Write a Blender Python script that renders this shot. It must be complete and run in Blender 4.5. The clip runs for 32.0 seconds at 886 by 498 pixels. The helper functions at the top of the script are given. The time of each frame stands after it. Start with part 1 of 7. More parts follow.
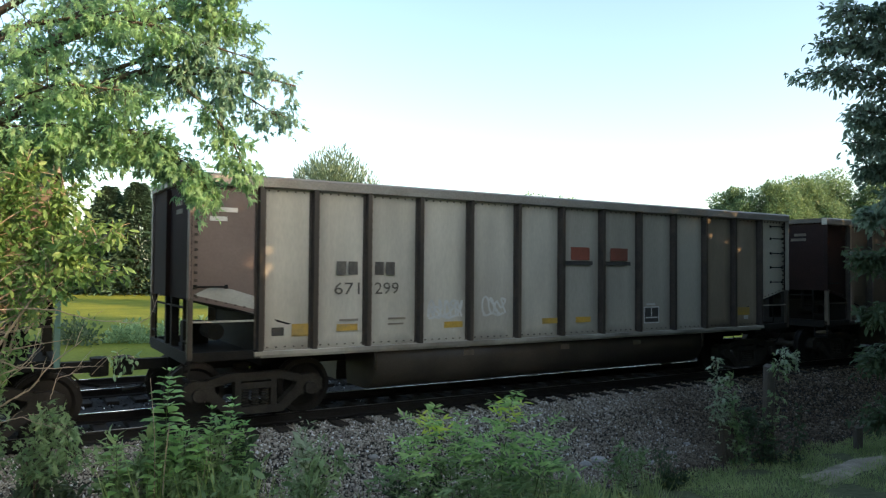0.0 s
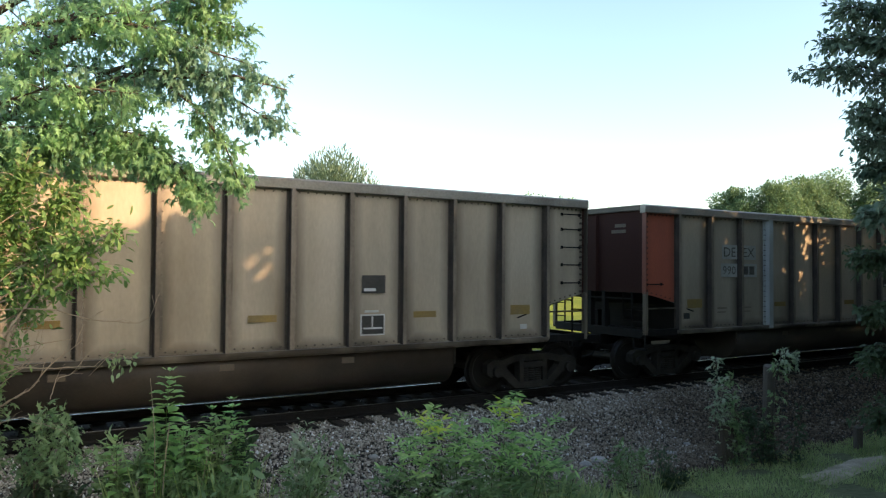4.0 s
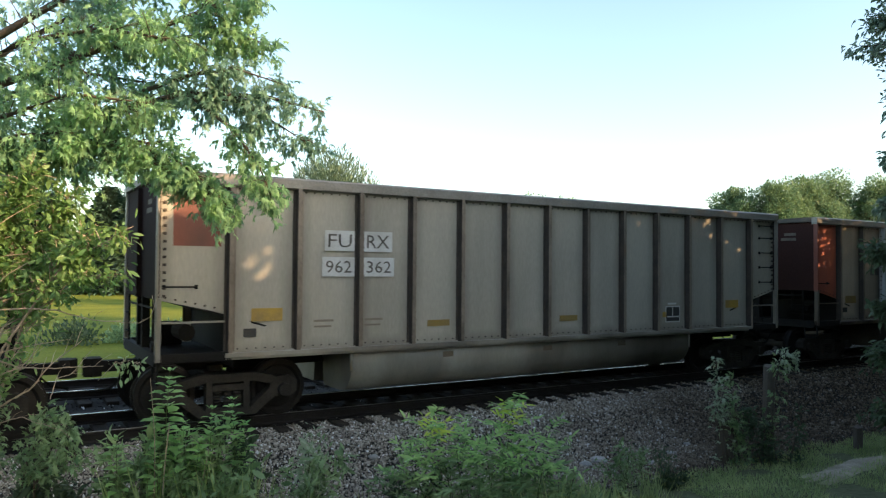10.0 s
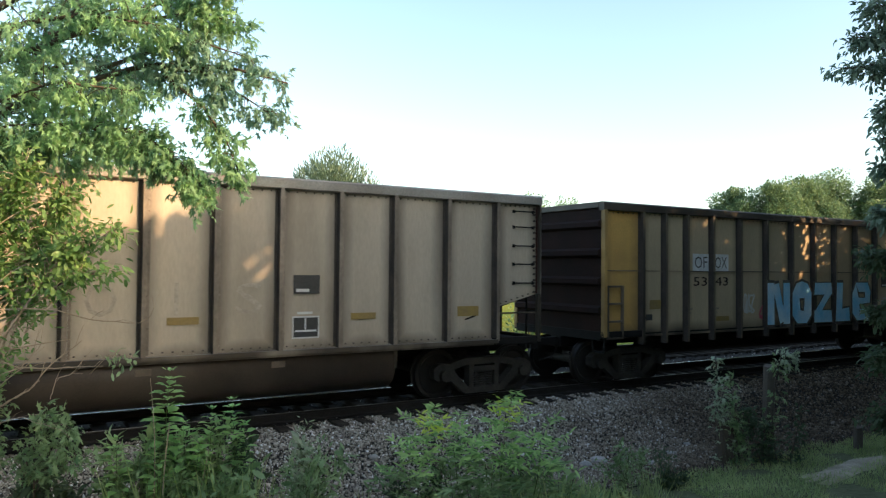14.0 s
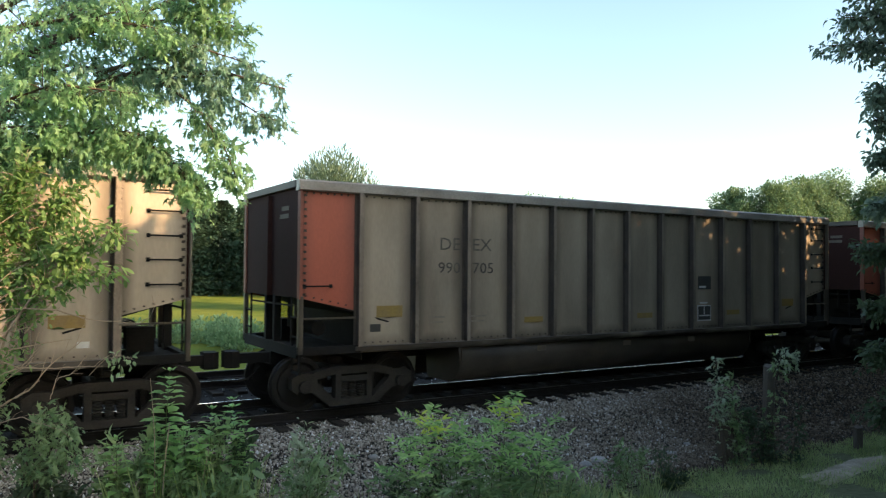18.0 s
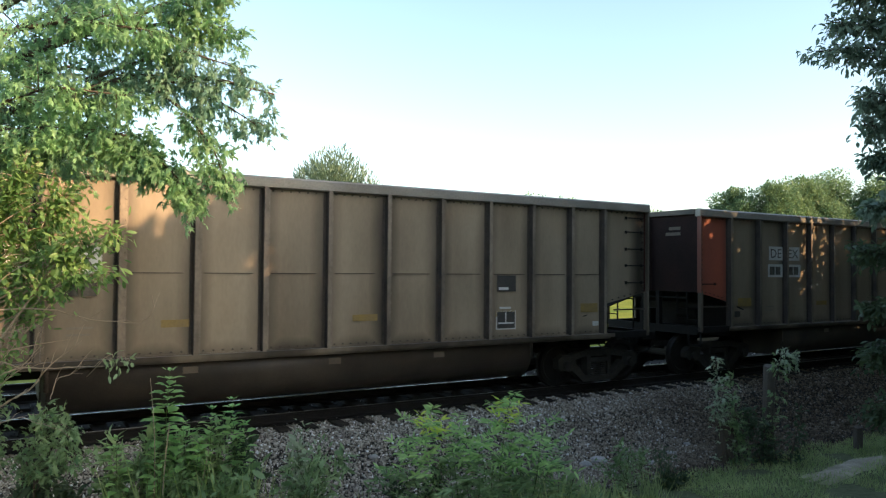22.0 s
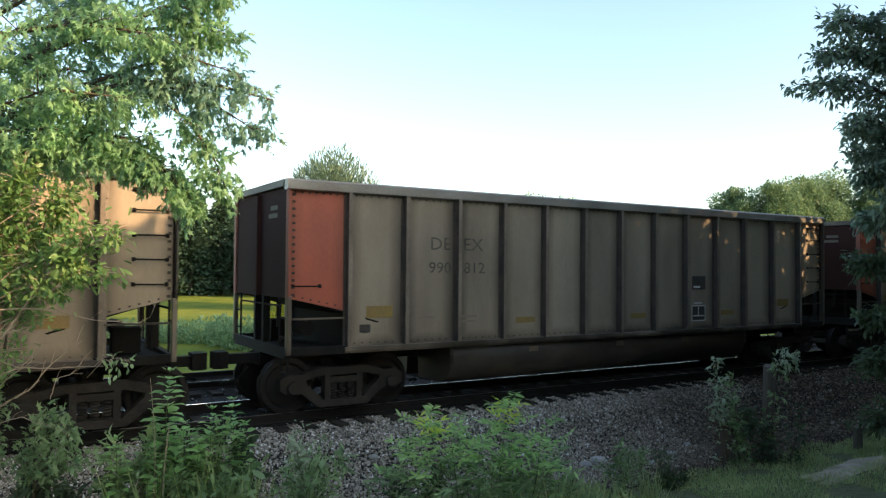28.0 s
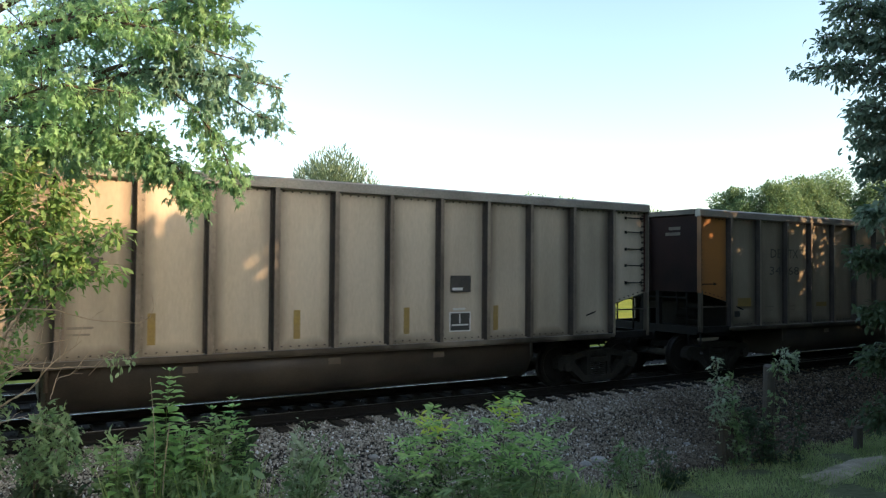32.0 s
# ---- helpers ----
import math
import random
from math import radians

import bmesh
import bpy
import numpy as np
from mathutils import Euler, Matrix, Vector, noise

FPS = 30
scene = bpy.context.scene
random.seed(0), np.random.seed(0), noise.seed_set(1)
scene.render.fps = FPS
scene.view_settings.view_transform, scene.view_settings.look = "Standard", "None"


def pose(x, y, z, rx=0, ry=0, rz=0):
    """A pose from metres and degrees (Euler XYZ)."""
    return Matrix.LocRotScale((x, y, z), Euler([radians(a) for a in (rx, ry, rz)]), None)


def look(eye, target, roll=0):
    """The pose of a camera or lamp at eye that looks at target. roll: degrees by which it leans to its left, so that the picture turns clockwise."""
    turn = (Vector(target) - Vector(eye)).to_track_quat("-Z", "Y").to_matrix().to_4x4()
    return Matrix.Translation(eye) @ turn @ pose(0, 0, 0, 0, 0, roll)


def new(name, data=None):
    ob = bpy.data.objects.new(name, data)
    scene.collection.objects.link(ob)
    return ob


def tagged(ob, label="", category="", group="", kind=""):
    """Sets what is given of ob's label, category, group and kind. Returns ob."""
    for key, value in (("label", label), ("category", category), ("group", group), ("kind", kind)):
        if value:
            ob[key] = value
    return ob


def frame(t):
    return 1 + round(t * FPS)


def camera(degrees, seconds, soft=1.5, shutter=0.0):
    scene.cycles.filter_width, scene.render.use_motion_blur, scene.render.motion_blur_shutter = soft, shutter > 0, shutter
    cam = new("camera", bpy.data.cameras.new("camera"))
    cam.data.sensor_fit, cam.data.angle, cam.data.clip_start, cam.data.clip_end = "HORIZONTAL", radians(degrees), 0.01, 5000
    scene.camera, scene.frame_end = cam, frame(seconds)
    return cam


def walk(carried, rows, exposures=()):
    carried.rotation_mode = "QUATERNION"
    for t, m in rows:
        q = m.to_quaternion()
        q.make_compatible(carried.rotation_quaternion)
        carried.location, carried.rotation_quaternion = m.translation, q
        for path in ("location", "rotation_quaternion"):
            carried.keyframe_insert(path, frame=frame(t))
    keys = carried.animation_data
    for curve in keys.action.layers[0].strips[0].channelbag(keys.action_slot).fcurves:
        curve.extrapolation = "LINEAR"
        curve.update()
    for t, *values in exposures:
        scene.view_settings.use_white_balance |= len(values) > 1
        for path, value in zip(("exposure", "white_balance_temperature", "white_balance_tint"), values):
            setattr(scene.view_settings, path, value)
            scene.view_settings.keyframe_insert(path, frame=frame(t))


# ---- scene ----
# ---- camera ----
EYE = Vector((0.0, 0.0, 2.446))
YAW, TILT, LEAN = 31.35, 1.517, 0.49      # degrees: to the right of the track's square line, up, roll
F = Vector((math.sin(radians(YAW)), math.cos(radians(YAW)), 0.0))
R = Vector((F.y, -F.x, 0.0))

cam = camera(62.13, 32.0, soft=1.2, shutter=0.03)
view = look(EYE, EYE + F + Vector((0, 0, math.tan(radians(TILT)))), LEAN)
walk(cam, [(0.0, view), (32.0, view)], [(0.0, 1.51, 6840, 6), (32.0, 1.51, 6840, 6)])


def ahead(d, r, z):
    """The place d metres ahead of the standing point and r metres to its right, at height z over the rails."""
    p = F * d + R * r
    return Vector((p.x, p.y, z))


# ---- daylight: low evening sun from behind the camera ----
SUN_AZ, SUN_EL = 148.0, 21.0
world = bpy.data.worlds.new("sky")
scene.world = world
world.use_nodes = True
wn, wl = world.node_tree.nodes, world.node_tree.links
sky = wn.new("ShaderNodeTexSky")
sky.sky_type, sky.sun_disc = "NISHITA", False
sky.sun_elevation, sky.sun_rotation = radians(SUN_EL), radians(SUN_AZ)
sky.air_density, sky.dust_density, sky.ozone_density = 1.0, 1.7, 1.0
wn["Background"].inputs["Strength"].default_value = 0.15
wl.new(sky.outputs[0], wn["Background"].inputs["Color"])
to_sun = Vector((math.sin(radians(SUN_AZ)) * math.cos(radians(SUN_EL)),
                 math.cos(radians(SUN_AZ)) * math.cos(radians(SUN_EL)), math.sin(radians(SUN_EL))))
sun = new("sun", bpy.data.lights.new("sun", "SUN"))
sun.data.energy, sun.data.angle, sun.data.color = 3.1, radians(0.55), (1.0, 0.67, 0.40)
sun.matrix_world = look(to_sun * 60, (0, 0, 0))

# ---- materials ----
GRIME = (0.05, 0.04, 0.03)


def material(name, color, rough=0.8, metal=0.0, vary=0.25, scale=3.0, fine=40.0, bump=0.15, streak=1.0, dirt=None, dirt_amount=0.4,
             per_piece=0.0, spec=0.5, stretch=(1, 1, 1), margin=0.0):
    """A worn surface: a broad stain noise, a fine grain, a dirt colour and a grain bump."""
    m = bpy.data.materials.new(name)
    m.use_nodes = True
    n, l = m.node_tree.nodes, m.node_tree.links
    p = n["Principled BSDF"]
    p.inputs["Roughness"].default_value, p.inputs["Metallic"].default_value = rough, metal
    p.inputs["Specular IOR Level"].default_value = spec
    tc, info = n.new("ShaderNodeTexCoord"), n.new("ShaderNodeObjectInfo")
    add = n.new("ShaderNodeVectorMath")
    add.operation = "MULTIPLY_ADD"
    add.inputs[1].default_value = stretch
    sh = n.new("ShaderNodeMath")
    sh.operation, sh.inputs[1].default_value = "MULTIPLY", 37.0
    l.new(info.outputs["Random"], sh.inputs[0])
    l.new(tc.outputs["Object"], add.inputs[0])
    l.new(sh.outputs[0], add.inputs[2])
    broad, grain = n.new("ShaderNodeTexNoise"), n.new("ShaderNodeTexNoise")
    broad.inputs["Scale"].default_value, broad.inputs["Detail"].default_value = scale, 6
    grain.inputs["Scale"].default_value, grain.inputs["Detail"].default_value = fine, 4
    l.new(add.outputs[0], broad.inputs["Vector"])
    l.new(add.outputs[0], grain.inputs["Vector"])
    ramp = n.new("ShaderNodeMapRange")
    ramp.inputs["From Min"].default_value, ramp.inputs["From Max"].default_value = 0.35, 0.75
    ramp.inputs["To Max"].default_value = dirt_amount
    l.new(broad.outputs[0], ramp.inputs["Value"])
    mix = n.new("ShaderNodeMix")
    mix.data_type = "RGBA"
    d = dirt or tuple(c * (1 - vary) for c in color)
    mix.inputs["A"].default_value, mix.inputs["B"].default_value = (*color, 1), (*d, 1)
    l.new(ramp.outputs[0], mix.inputs["Factor"])
    val = n.new("ShaderNodeMapRange")
    val.inputs["From Min"].default_value, val.inputs["From Max"].default_value = 0.2, 0.8
    val.inputs["To Min"].default_value, val.inputs["To Max"].default_value = 1 - vary, 1 + vary
    l.new(grain.outputs[0], val.inputs["Value"])
    hsv = n.new("ShaderNodeHueSaturation")
    l.new(mix.outputs["Result"], hsv.inputs["Color"])
    if per_piece:
        pr = n.new("ShaderNodeMapRange")
        pr.inputs["To Min"].default_value, pr.inputs["To Max"].default_value = 1 - per_piece, 1 + per_piece
        l.new(info.outputs["Random"], pr.inputs["Value"])
        mul = n.new("ShaderNodeMath")
        mul.operation = "MULTIPLY"
        l.new(pr.outputs[0], mul.inputs[0])
        l.new(val.outputs[0], mul.inputs[1])
        l.new(mul.outputs[0], hsv.inputs["Value"])
    else:
        l.new(val.outputs[0], hsv.inputs["Value"])
    l.new(hsv.outputs[0], p.inputs["Base Color"])
    if margin:
        # soot and rust gathered along the upright seams and the lower lip of a sheet, broken up by noise
        sep = n.new("ShaderNodeSeparateXYZ")
        l.new(tc.outputs["Object"], sep.inputs[0])
        off = n.new("ShaderNodeMath")
        off.operation, off.inputs[1].default_value = "SUBTRACT", 0.51
        l.new(sep.outputs[0], off.inputs[0])
        mag = n.new("ShaderNodeMath")
        mag.operation = "ABSOLUTE"
        l.new(off.outputs[0], mag.inputs[0])
        side, foot = n.new("ShaderNodeMapRange"), n.new("ShaderNodeMapRange")
        side.inputs["From Min"].default_value, side.inputs["From Max"].default_value = 0.24, 0.52
        l.new(mag.outputs[0], side.inputs["Value"])
        foot.inputs["From Min"].default_value, foot.inputs["From Max"].default_value = 1.34, 1.08
        l.new(sep.outputs[2], foot.inputs["Value"])
        both = n.new("ShaderNodeMath")
        both.operation = "MAXIMUM"
        l.new(side.outputs[0], both.inputs[0])
        l.new(foot.outputs[0], both.inputs[1])
        brk = n.new("ShaderNodeMath")
        brk.operation, brk.use_clamp = "MULTIPLY", True
        l.new(both.outputs[0], brk.inputs[0])
        l.new(broad.outputs[0], brk.inputs[1])
        amt = n.new("ShaderNodeMath")
        amt.operation, amt.inputs[1].default_value = "MULTIPLY", margin * 2.5
        l.new(brk.outputs[0], amt.inputs[0])
        soot = n.new("ShaderNodeMix")
        soot.data_type = "RGBA"
        soot.inputs["B"].default_value = (*GRIME, 1)
        l.new(amt.outputs[0], soot.inputs["Factor"])
        l.new(hsv.outputs[0], soot.inputs["A"])
        l.new(soot.outputs["Result"], p.inputs["Base Color"])
    if bump:
        b = n.new("ShaderNodeBump")
        b.inputs["Strength"].default_value, b.inputs["Distance"].default_value = bump, 0.02
        l.new(grain.outputs[0], b.inputs["Height"])
        l.new(b.outputs[0], p.inputs["Normal"])
    return m


def leaf_material(name, color, other, glow=0.45, rough=0.45, clump=2.2):
    """Leaves: two greens mixed leaf by leaf and clump by clump, with light passing through the blade."""
    m = bpy.data.materials.new(name)
    m.use_nodes = True
    n, l = m.node_tree.nodes, m.node_tree.links
    p, out = n["Principled BSDF"], n["Material Output"]
    p.inputs["Roughness"].default_value = rough
    p.inputs["Specular IOR Level"].default_value = 0.3
    geo = n.new("ShaderNodeNewGeometry")
    mix = n.new("ShaderNodeMix")
    mix.data_type = "RGBA"
    mix.inputs["A"].default_value, mix.inputs["B"].default_value = (*color, 1), (*other, 1)
    tc, cl = n.new("ShaderNodeTexCoord"), n.new("ShaderNodeTexNoise")
    cl.inputs["Scale"].default_value, cl.inputs["Detail"].default_value = clump, 2
    l.new(tc.outputs["Object"], cl.inputs["Vector"])
    band = n.new("ShaderNodeMapRange")
    band.inputs["From Min"].default_value, band.inputs["From Max"].default_value = 0.36, 0.64
    l.new(cl.outputs[0], band.inputs["Value"])
    both = n.new("ShaderNodeMix")
    both.inputs["Factor"].default_value = 0.5
    l.new(geo.outputs["Random Per Island"], both.inputs["A"])
    l.new(band.outputs[0], both.inputs["B"])
    l.new(both.outputs["Result"], mix.inputs["Factor"])
    l.new(mix.outputs["Result"], p.inputs["Base Color"])
    tr = n.new("ShaderNodeBsdfTranslucent")
    hue = n.new("ShaderNodeHueSaturation")
    hue.inputs["Hue"].default_value, hue.inputs["Value"].default_value = 0.485, 1.5
    l.new(mix.outputs["Result"], hue.inputs["Color"])
    l.new(hue.outputs[0], tr.inputs["Color"])
    sh = n.new("ShaderNodeMixShader")
    sh.inputs[0].default_value = glow
    l.new(p.outputs[0], sh.inputs[1])
    l.new(tr.outputs[0], sh.inputs[2])
    l.new(sh.outputs[0], out.inputs["Surface"])
    return m


taupe = material("dusty_taupe_paint", (0.55, 0.462, 0.352), 0.4, 0.0, 0.09, 0.9, 30, 0.08, dirt=(0.29, 0.232, 0.168), dirt_amount=0.85, per_piece=0.07, stretch=(1, 1, 0.3), margin=0.72)
umber = material("dusty_umber_paint", (0.385, 0.305, 0.215), 0.42, 0.0, 0.09, 0.9, 30, 0.08, dirt=(0.16, 0.122, 0.083), dirt_amount=0.85, per_piece=0.08, stretch=(1, 1, 0.3), margin=0.72)
tan = material("faded_tan_paint", (0.59, 0.455, 0.285), 0.5, 0.0, 0.09, 0.9, 30, 0.08, dirt=(0.38, 0.295, 0.185), dirt_amount=0.8, per_piece=0.06, stretch=(1, 1, 0.3), margin=0.7)
olive = material("dusty_olive_paint", (0.415, 0.338, 0.246), 0.42, 0.0, 0.09, 0.9, 30, 0.08, dirt=(0.172, 0.138, 0.102), dirt_amount=0.85, per_piece=0.07, stretch=(1, 1, 0.3), margin=0.72)
brown = material("dark_brown_paint", (0.22, 0.165, 0.115), 0.55, 0.0, 0.10, 0.9, 30, 0.08, dirt=(0.10, 0.077, 0.057), dirt_amount=0.85, per_piece=0.07, stretch=(1, 1, 0.3), margin=0.72)
alu = material("dull_aluminium", (0.66, 0.67, 0.63), 0.45, 0.25, 0.08, 0.8, 30, 0.05, dirt=(0.46, 0.45, 0.41), dirt_amount=0.8, per_piece=0.04, stretch=(1, 1, 0.3), margin=0.4)
grey = material("grey_weathered_paint", (0.51, 0.47, 0.384), 0.5, 0.05, 0.10, 0.9, 30, 0.06, dirt=(0.28, 0.25, 0.205), dirt_amount=0.7, per_piece=0.05, stretch=(1, 1, 0.3), margin=0.4)
cream = material("cream_weathered_paint", (0.66, 0.61, 0.50), 0.5, 0.0, 0.09, 0.9, 30, 0.06, dirt=(0.30, 0.27, 0.22), dirt_amount=0.7, per_piece=0.05, stretch=(1, 1, 0.3), margin=0.4)
silver = material("new_silver_paint", (0.51, 0.53, 0.525), 0.4, 0.2, 0.08, 2, 40, 0.04, dirt=(0.35, 0.35, 0.33), dirt_amount=0.5)
chord_mat = material("dull_rail_steel", (0.35, 0.32, 0.275), 0.4, 0.1, 0.2, 1.1, 30, 0.1, dirt=(0.17, 0.145, 0.12), dirt_amount=0.8)
rib_mat = material("worn_rib_paint", (0.28, 0.225, 0.17), 0.45, 0.0, 0.25, 2.2, 30, 0.12, dirt=(0.085, 0.068, 0.052), dirt_amount=0.9, per_piece=0.15, stretch=(1, 1, 0.5))
# Dark flanks of the uprights: soot, with their shade put into the colour.
soot_shade_mat = material("sooty_shaded_flange", (0.045, 0.036, 0.03), 0.8, 0.0, 0.3, 3, 30, 0.2, dirt=(0.10, 0.075, 0.055), dirt_amount=0.7)
red = material("faded_red_paint", (0.50, 0.125, 0.07), 0.6, 0.0, 0.1, 0.9, 30, 0.06, dirt=(0.26, 0.085, 0.06), dirt_amount=0.75, per_piece=0.1, stretch=(1, 1, 0.4), margin=0.4)
orange = material("faded_orange_paint", (0.50, 0.205, 0.055), 0.6, 0.0, 0.1, 0.9, 30, 0.06, dirt=(0.28, 0.13, 0.055), dirt_amount=0.7, per_piece=0.1, margin=0.4)
yellow = material("ochre_yellow_paint", (0.70, 0.41, 0.12), 0.55, 0.0, 0.1, 0.9, 30, 0.06, dirt=(0.34, 0.21, 0.075), dirt_amount=0.7, per_piece=0.05, margin=0.4)
teal = material("faded_teal_paint", (0.075, 0.21, 0.19), 0.55, 0.0, 0.12, 0.9, 30, 0.06, dirt=(0.17, 0.24, 0.21), dirt_amount=0.9)
# End sheets: dark paint, with shade from the next car put into the colour.
dark_end = material("dark_rusty_shade_paint", (0.032, 0.016, 0.013), 0.9, 0.0, 0.2, 1.2, 30, 0.1, dirt=(0.014, 0.011, 0.010), dirt_amount=0.8, spec=0.2)
under = material("black_greasy_steel", (0.011, 0.010, 0.009), 0.85, 0.0, 0.3, 3, 30, 0.2, dirt=(0.018, 0.016, 0.013), dirt_amount=0.7, spec=0.25)
# Belly tub: dusty brown, darkened because its shade is put into the colour.
belly_mat = material("dusty_brown_belly", (0.075, 0.058, 0.043), 0.45, 0.0, 0.12, 1.2, 30, 0.08, dirt=(0.024, 0.020, 0.017), dirt_amount=0.8, spec=0.25)
truck_mat = material("dusty_cast_steel", (0.05, 0.044, 0.036), 0.8, 0.0, 0.3, 4, 40, 0.25, dirt=(0.02, 0.018, 0.016), dirt_amount=0.7, spec=0.2)
wheel_mat = material("rolled_wheel_steel", (0.03, 0.027, 0.024), 0.6, 0.3, 0.25, 4, 40, 0.15, dirt=(0.024, 0.02, 0.018), dirt_amount=0.7, spec=0.2)
white_paint = material("chalky_white_paint", (0.72, 0.72, 0.69), 0.7, 0, 0.1, 3, 30, 0.03, dirt=(0.40, 0.38, 0.33), dirt_amount=0.6)
pale_patch = material("pale_patch_paint", (0.46, 0.46, 0.42), 0.7, 0, 0.1, 3, 30, 0.03, dirt=(0.30, 0.29, 0.26), dirt_amount=0.7)
black_paint = material("faded_black_paint", (0.075, 0.066, 0.056), 0.7, 0, 0.2, 5, 30, 0.03, dirt=(0.19, 0.165, 0.13), dirt_amount=0.9)
faint_stencil = material("faint_stencil_paint", (0.29, 0.245, 0.19), 0.7, 0, 0.15, 4, 30, 0.03, dirt=(0.22, 0.185, 0.145), dirt_amount=0.8)
dull_plate = material("dull_brown_plate", (0.15, 0.115, 0.08), 0.7, 0, 0.15, 4, 30, 0.03, dirt=(0.09, 0.07, 0.05), dirt_amount=0.8)
dark_panel = material("dark_stencil_panel", (0.05, 0.047, 0.043), 0.7, 0, 0.2, 5, 30, 0.03, dirt=(0.085, 0.075, 0.06), dirt_amount=0.6)
chalk = material("pale_chalk", (0.50, 0.43, 0.34), 0.8, 0, 0.2, 5, 30, 0.03, dirt=(0.38, 0.31, 0.24), dirt_amount=0.9)
vivid_red = material("bright_red_paint", (0.55, 0.05, 0.045), 0.6, 0.0, 0.15, 2, 30, 0.04, dirt=(0.35, 0.06, 0.05), dirt_amount=0.6)
reflector = material("amber_reflector", (0.60, 0.37, 0.06), 0.45, 0, 0.15, 4, 30, 0.03, dirt=(0.34, 0.24, 0.10), dirt_amount=0.95)
dusty_refl = material("dusty_amber_reflector", (0.33, 0.22, 0.06), 0.6, 0, 0.15, 4, 30, 0.03, dirt=(0.25, 0.18, 0.09), dirt_amount=0.8)
blue_spray = material("light_blue_spray_paint", (0.22, 0.62, 0.84), 0.5, 0, 0.12, 1.6, 30, 0.02, dirt=(0.78, 0.88, 0.90), dirt_amount=1.0)
pink_spray = material("pink_spray_paint", (0.55, 0.10, 0.14), 0.6, 0, 0.12, 2.5, 30, 0.02)
violet_spray = material("violet_spray_paint", (0.30, 0.16, 0.30), 0.6, 0, 0.12, 2.5, 30, 0.02)
logo_white = material("faded_logo_white", (0.58, 0.62, 0.60), 0.6, 0, 0.08, 1.5, 30, 0.03, dirt=(0.35, 0.42, 0.40), dirt_amount=0.8)

rail_side = material("rusty_rail", (0.032, 0.028, 0.025), 0.8, 0.0, 0.3, 6, 60, 0.2, dirt=(0.025, 0.021, 0.019), dirt_amount=0.7, spec=0.1)
# Near rail head: the train's dark reflection is put into this colour.
dark_reflection_head = material("dark_reflection_rail_head", (0.16, 0.15, 0.14), 0.35, 0.8, 0.2, 3, 60, 0.0, dirt=(0.07, 0.06, 0.05), dirt_amount=0.7)
rail_top = material("polished_rail_head", (0.82, 0.80, 0.76), 0.09, 1.0, 0.05, 3, 60, 0.0, dirt=(0.45, 0.44, 0.43), dirt_amount=0.4)
tie_mat = material("creosoted_tie_wood", (0.042, 0.035, 0.029), 0.85, 0.0, 0.35, 3, 40, 0.4, dirt=(0.06, 0.05, 0.04), dirt_amount=0.8, spec=0.08, per_piece=0.25, stretch=(4, 0.7, 4))
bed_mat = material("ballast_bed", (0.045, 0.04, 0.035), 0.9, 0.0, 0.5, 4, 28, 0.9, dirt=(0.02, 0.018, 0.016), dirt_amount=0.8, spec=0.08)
weathered_wood = material("weathered_post_wood", (0.13, 0.105, 0.085), 0.9, 0.0, 0.35, 5, 40, 0.5, dirt=(0.09, 0.075, 0.06), dirt_amount=0.8, stretch=(6, 6, 0.6))
bark = material("grey_brown_bark", (0.11, 0.085, 0.06), 0.9, 0.0, 0.35, 6, 50, 0.6, dirt=(0.06, 0.048, 0.036), dirt_amount=0.8)
twig_mat = material("pale_twig_bark", (0.42, 0.33, 0.24), 0.8, 0.0, 0.25, 6, 50, 0.3)


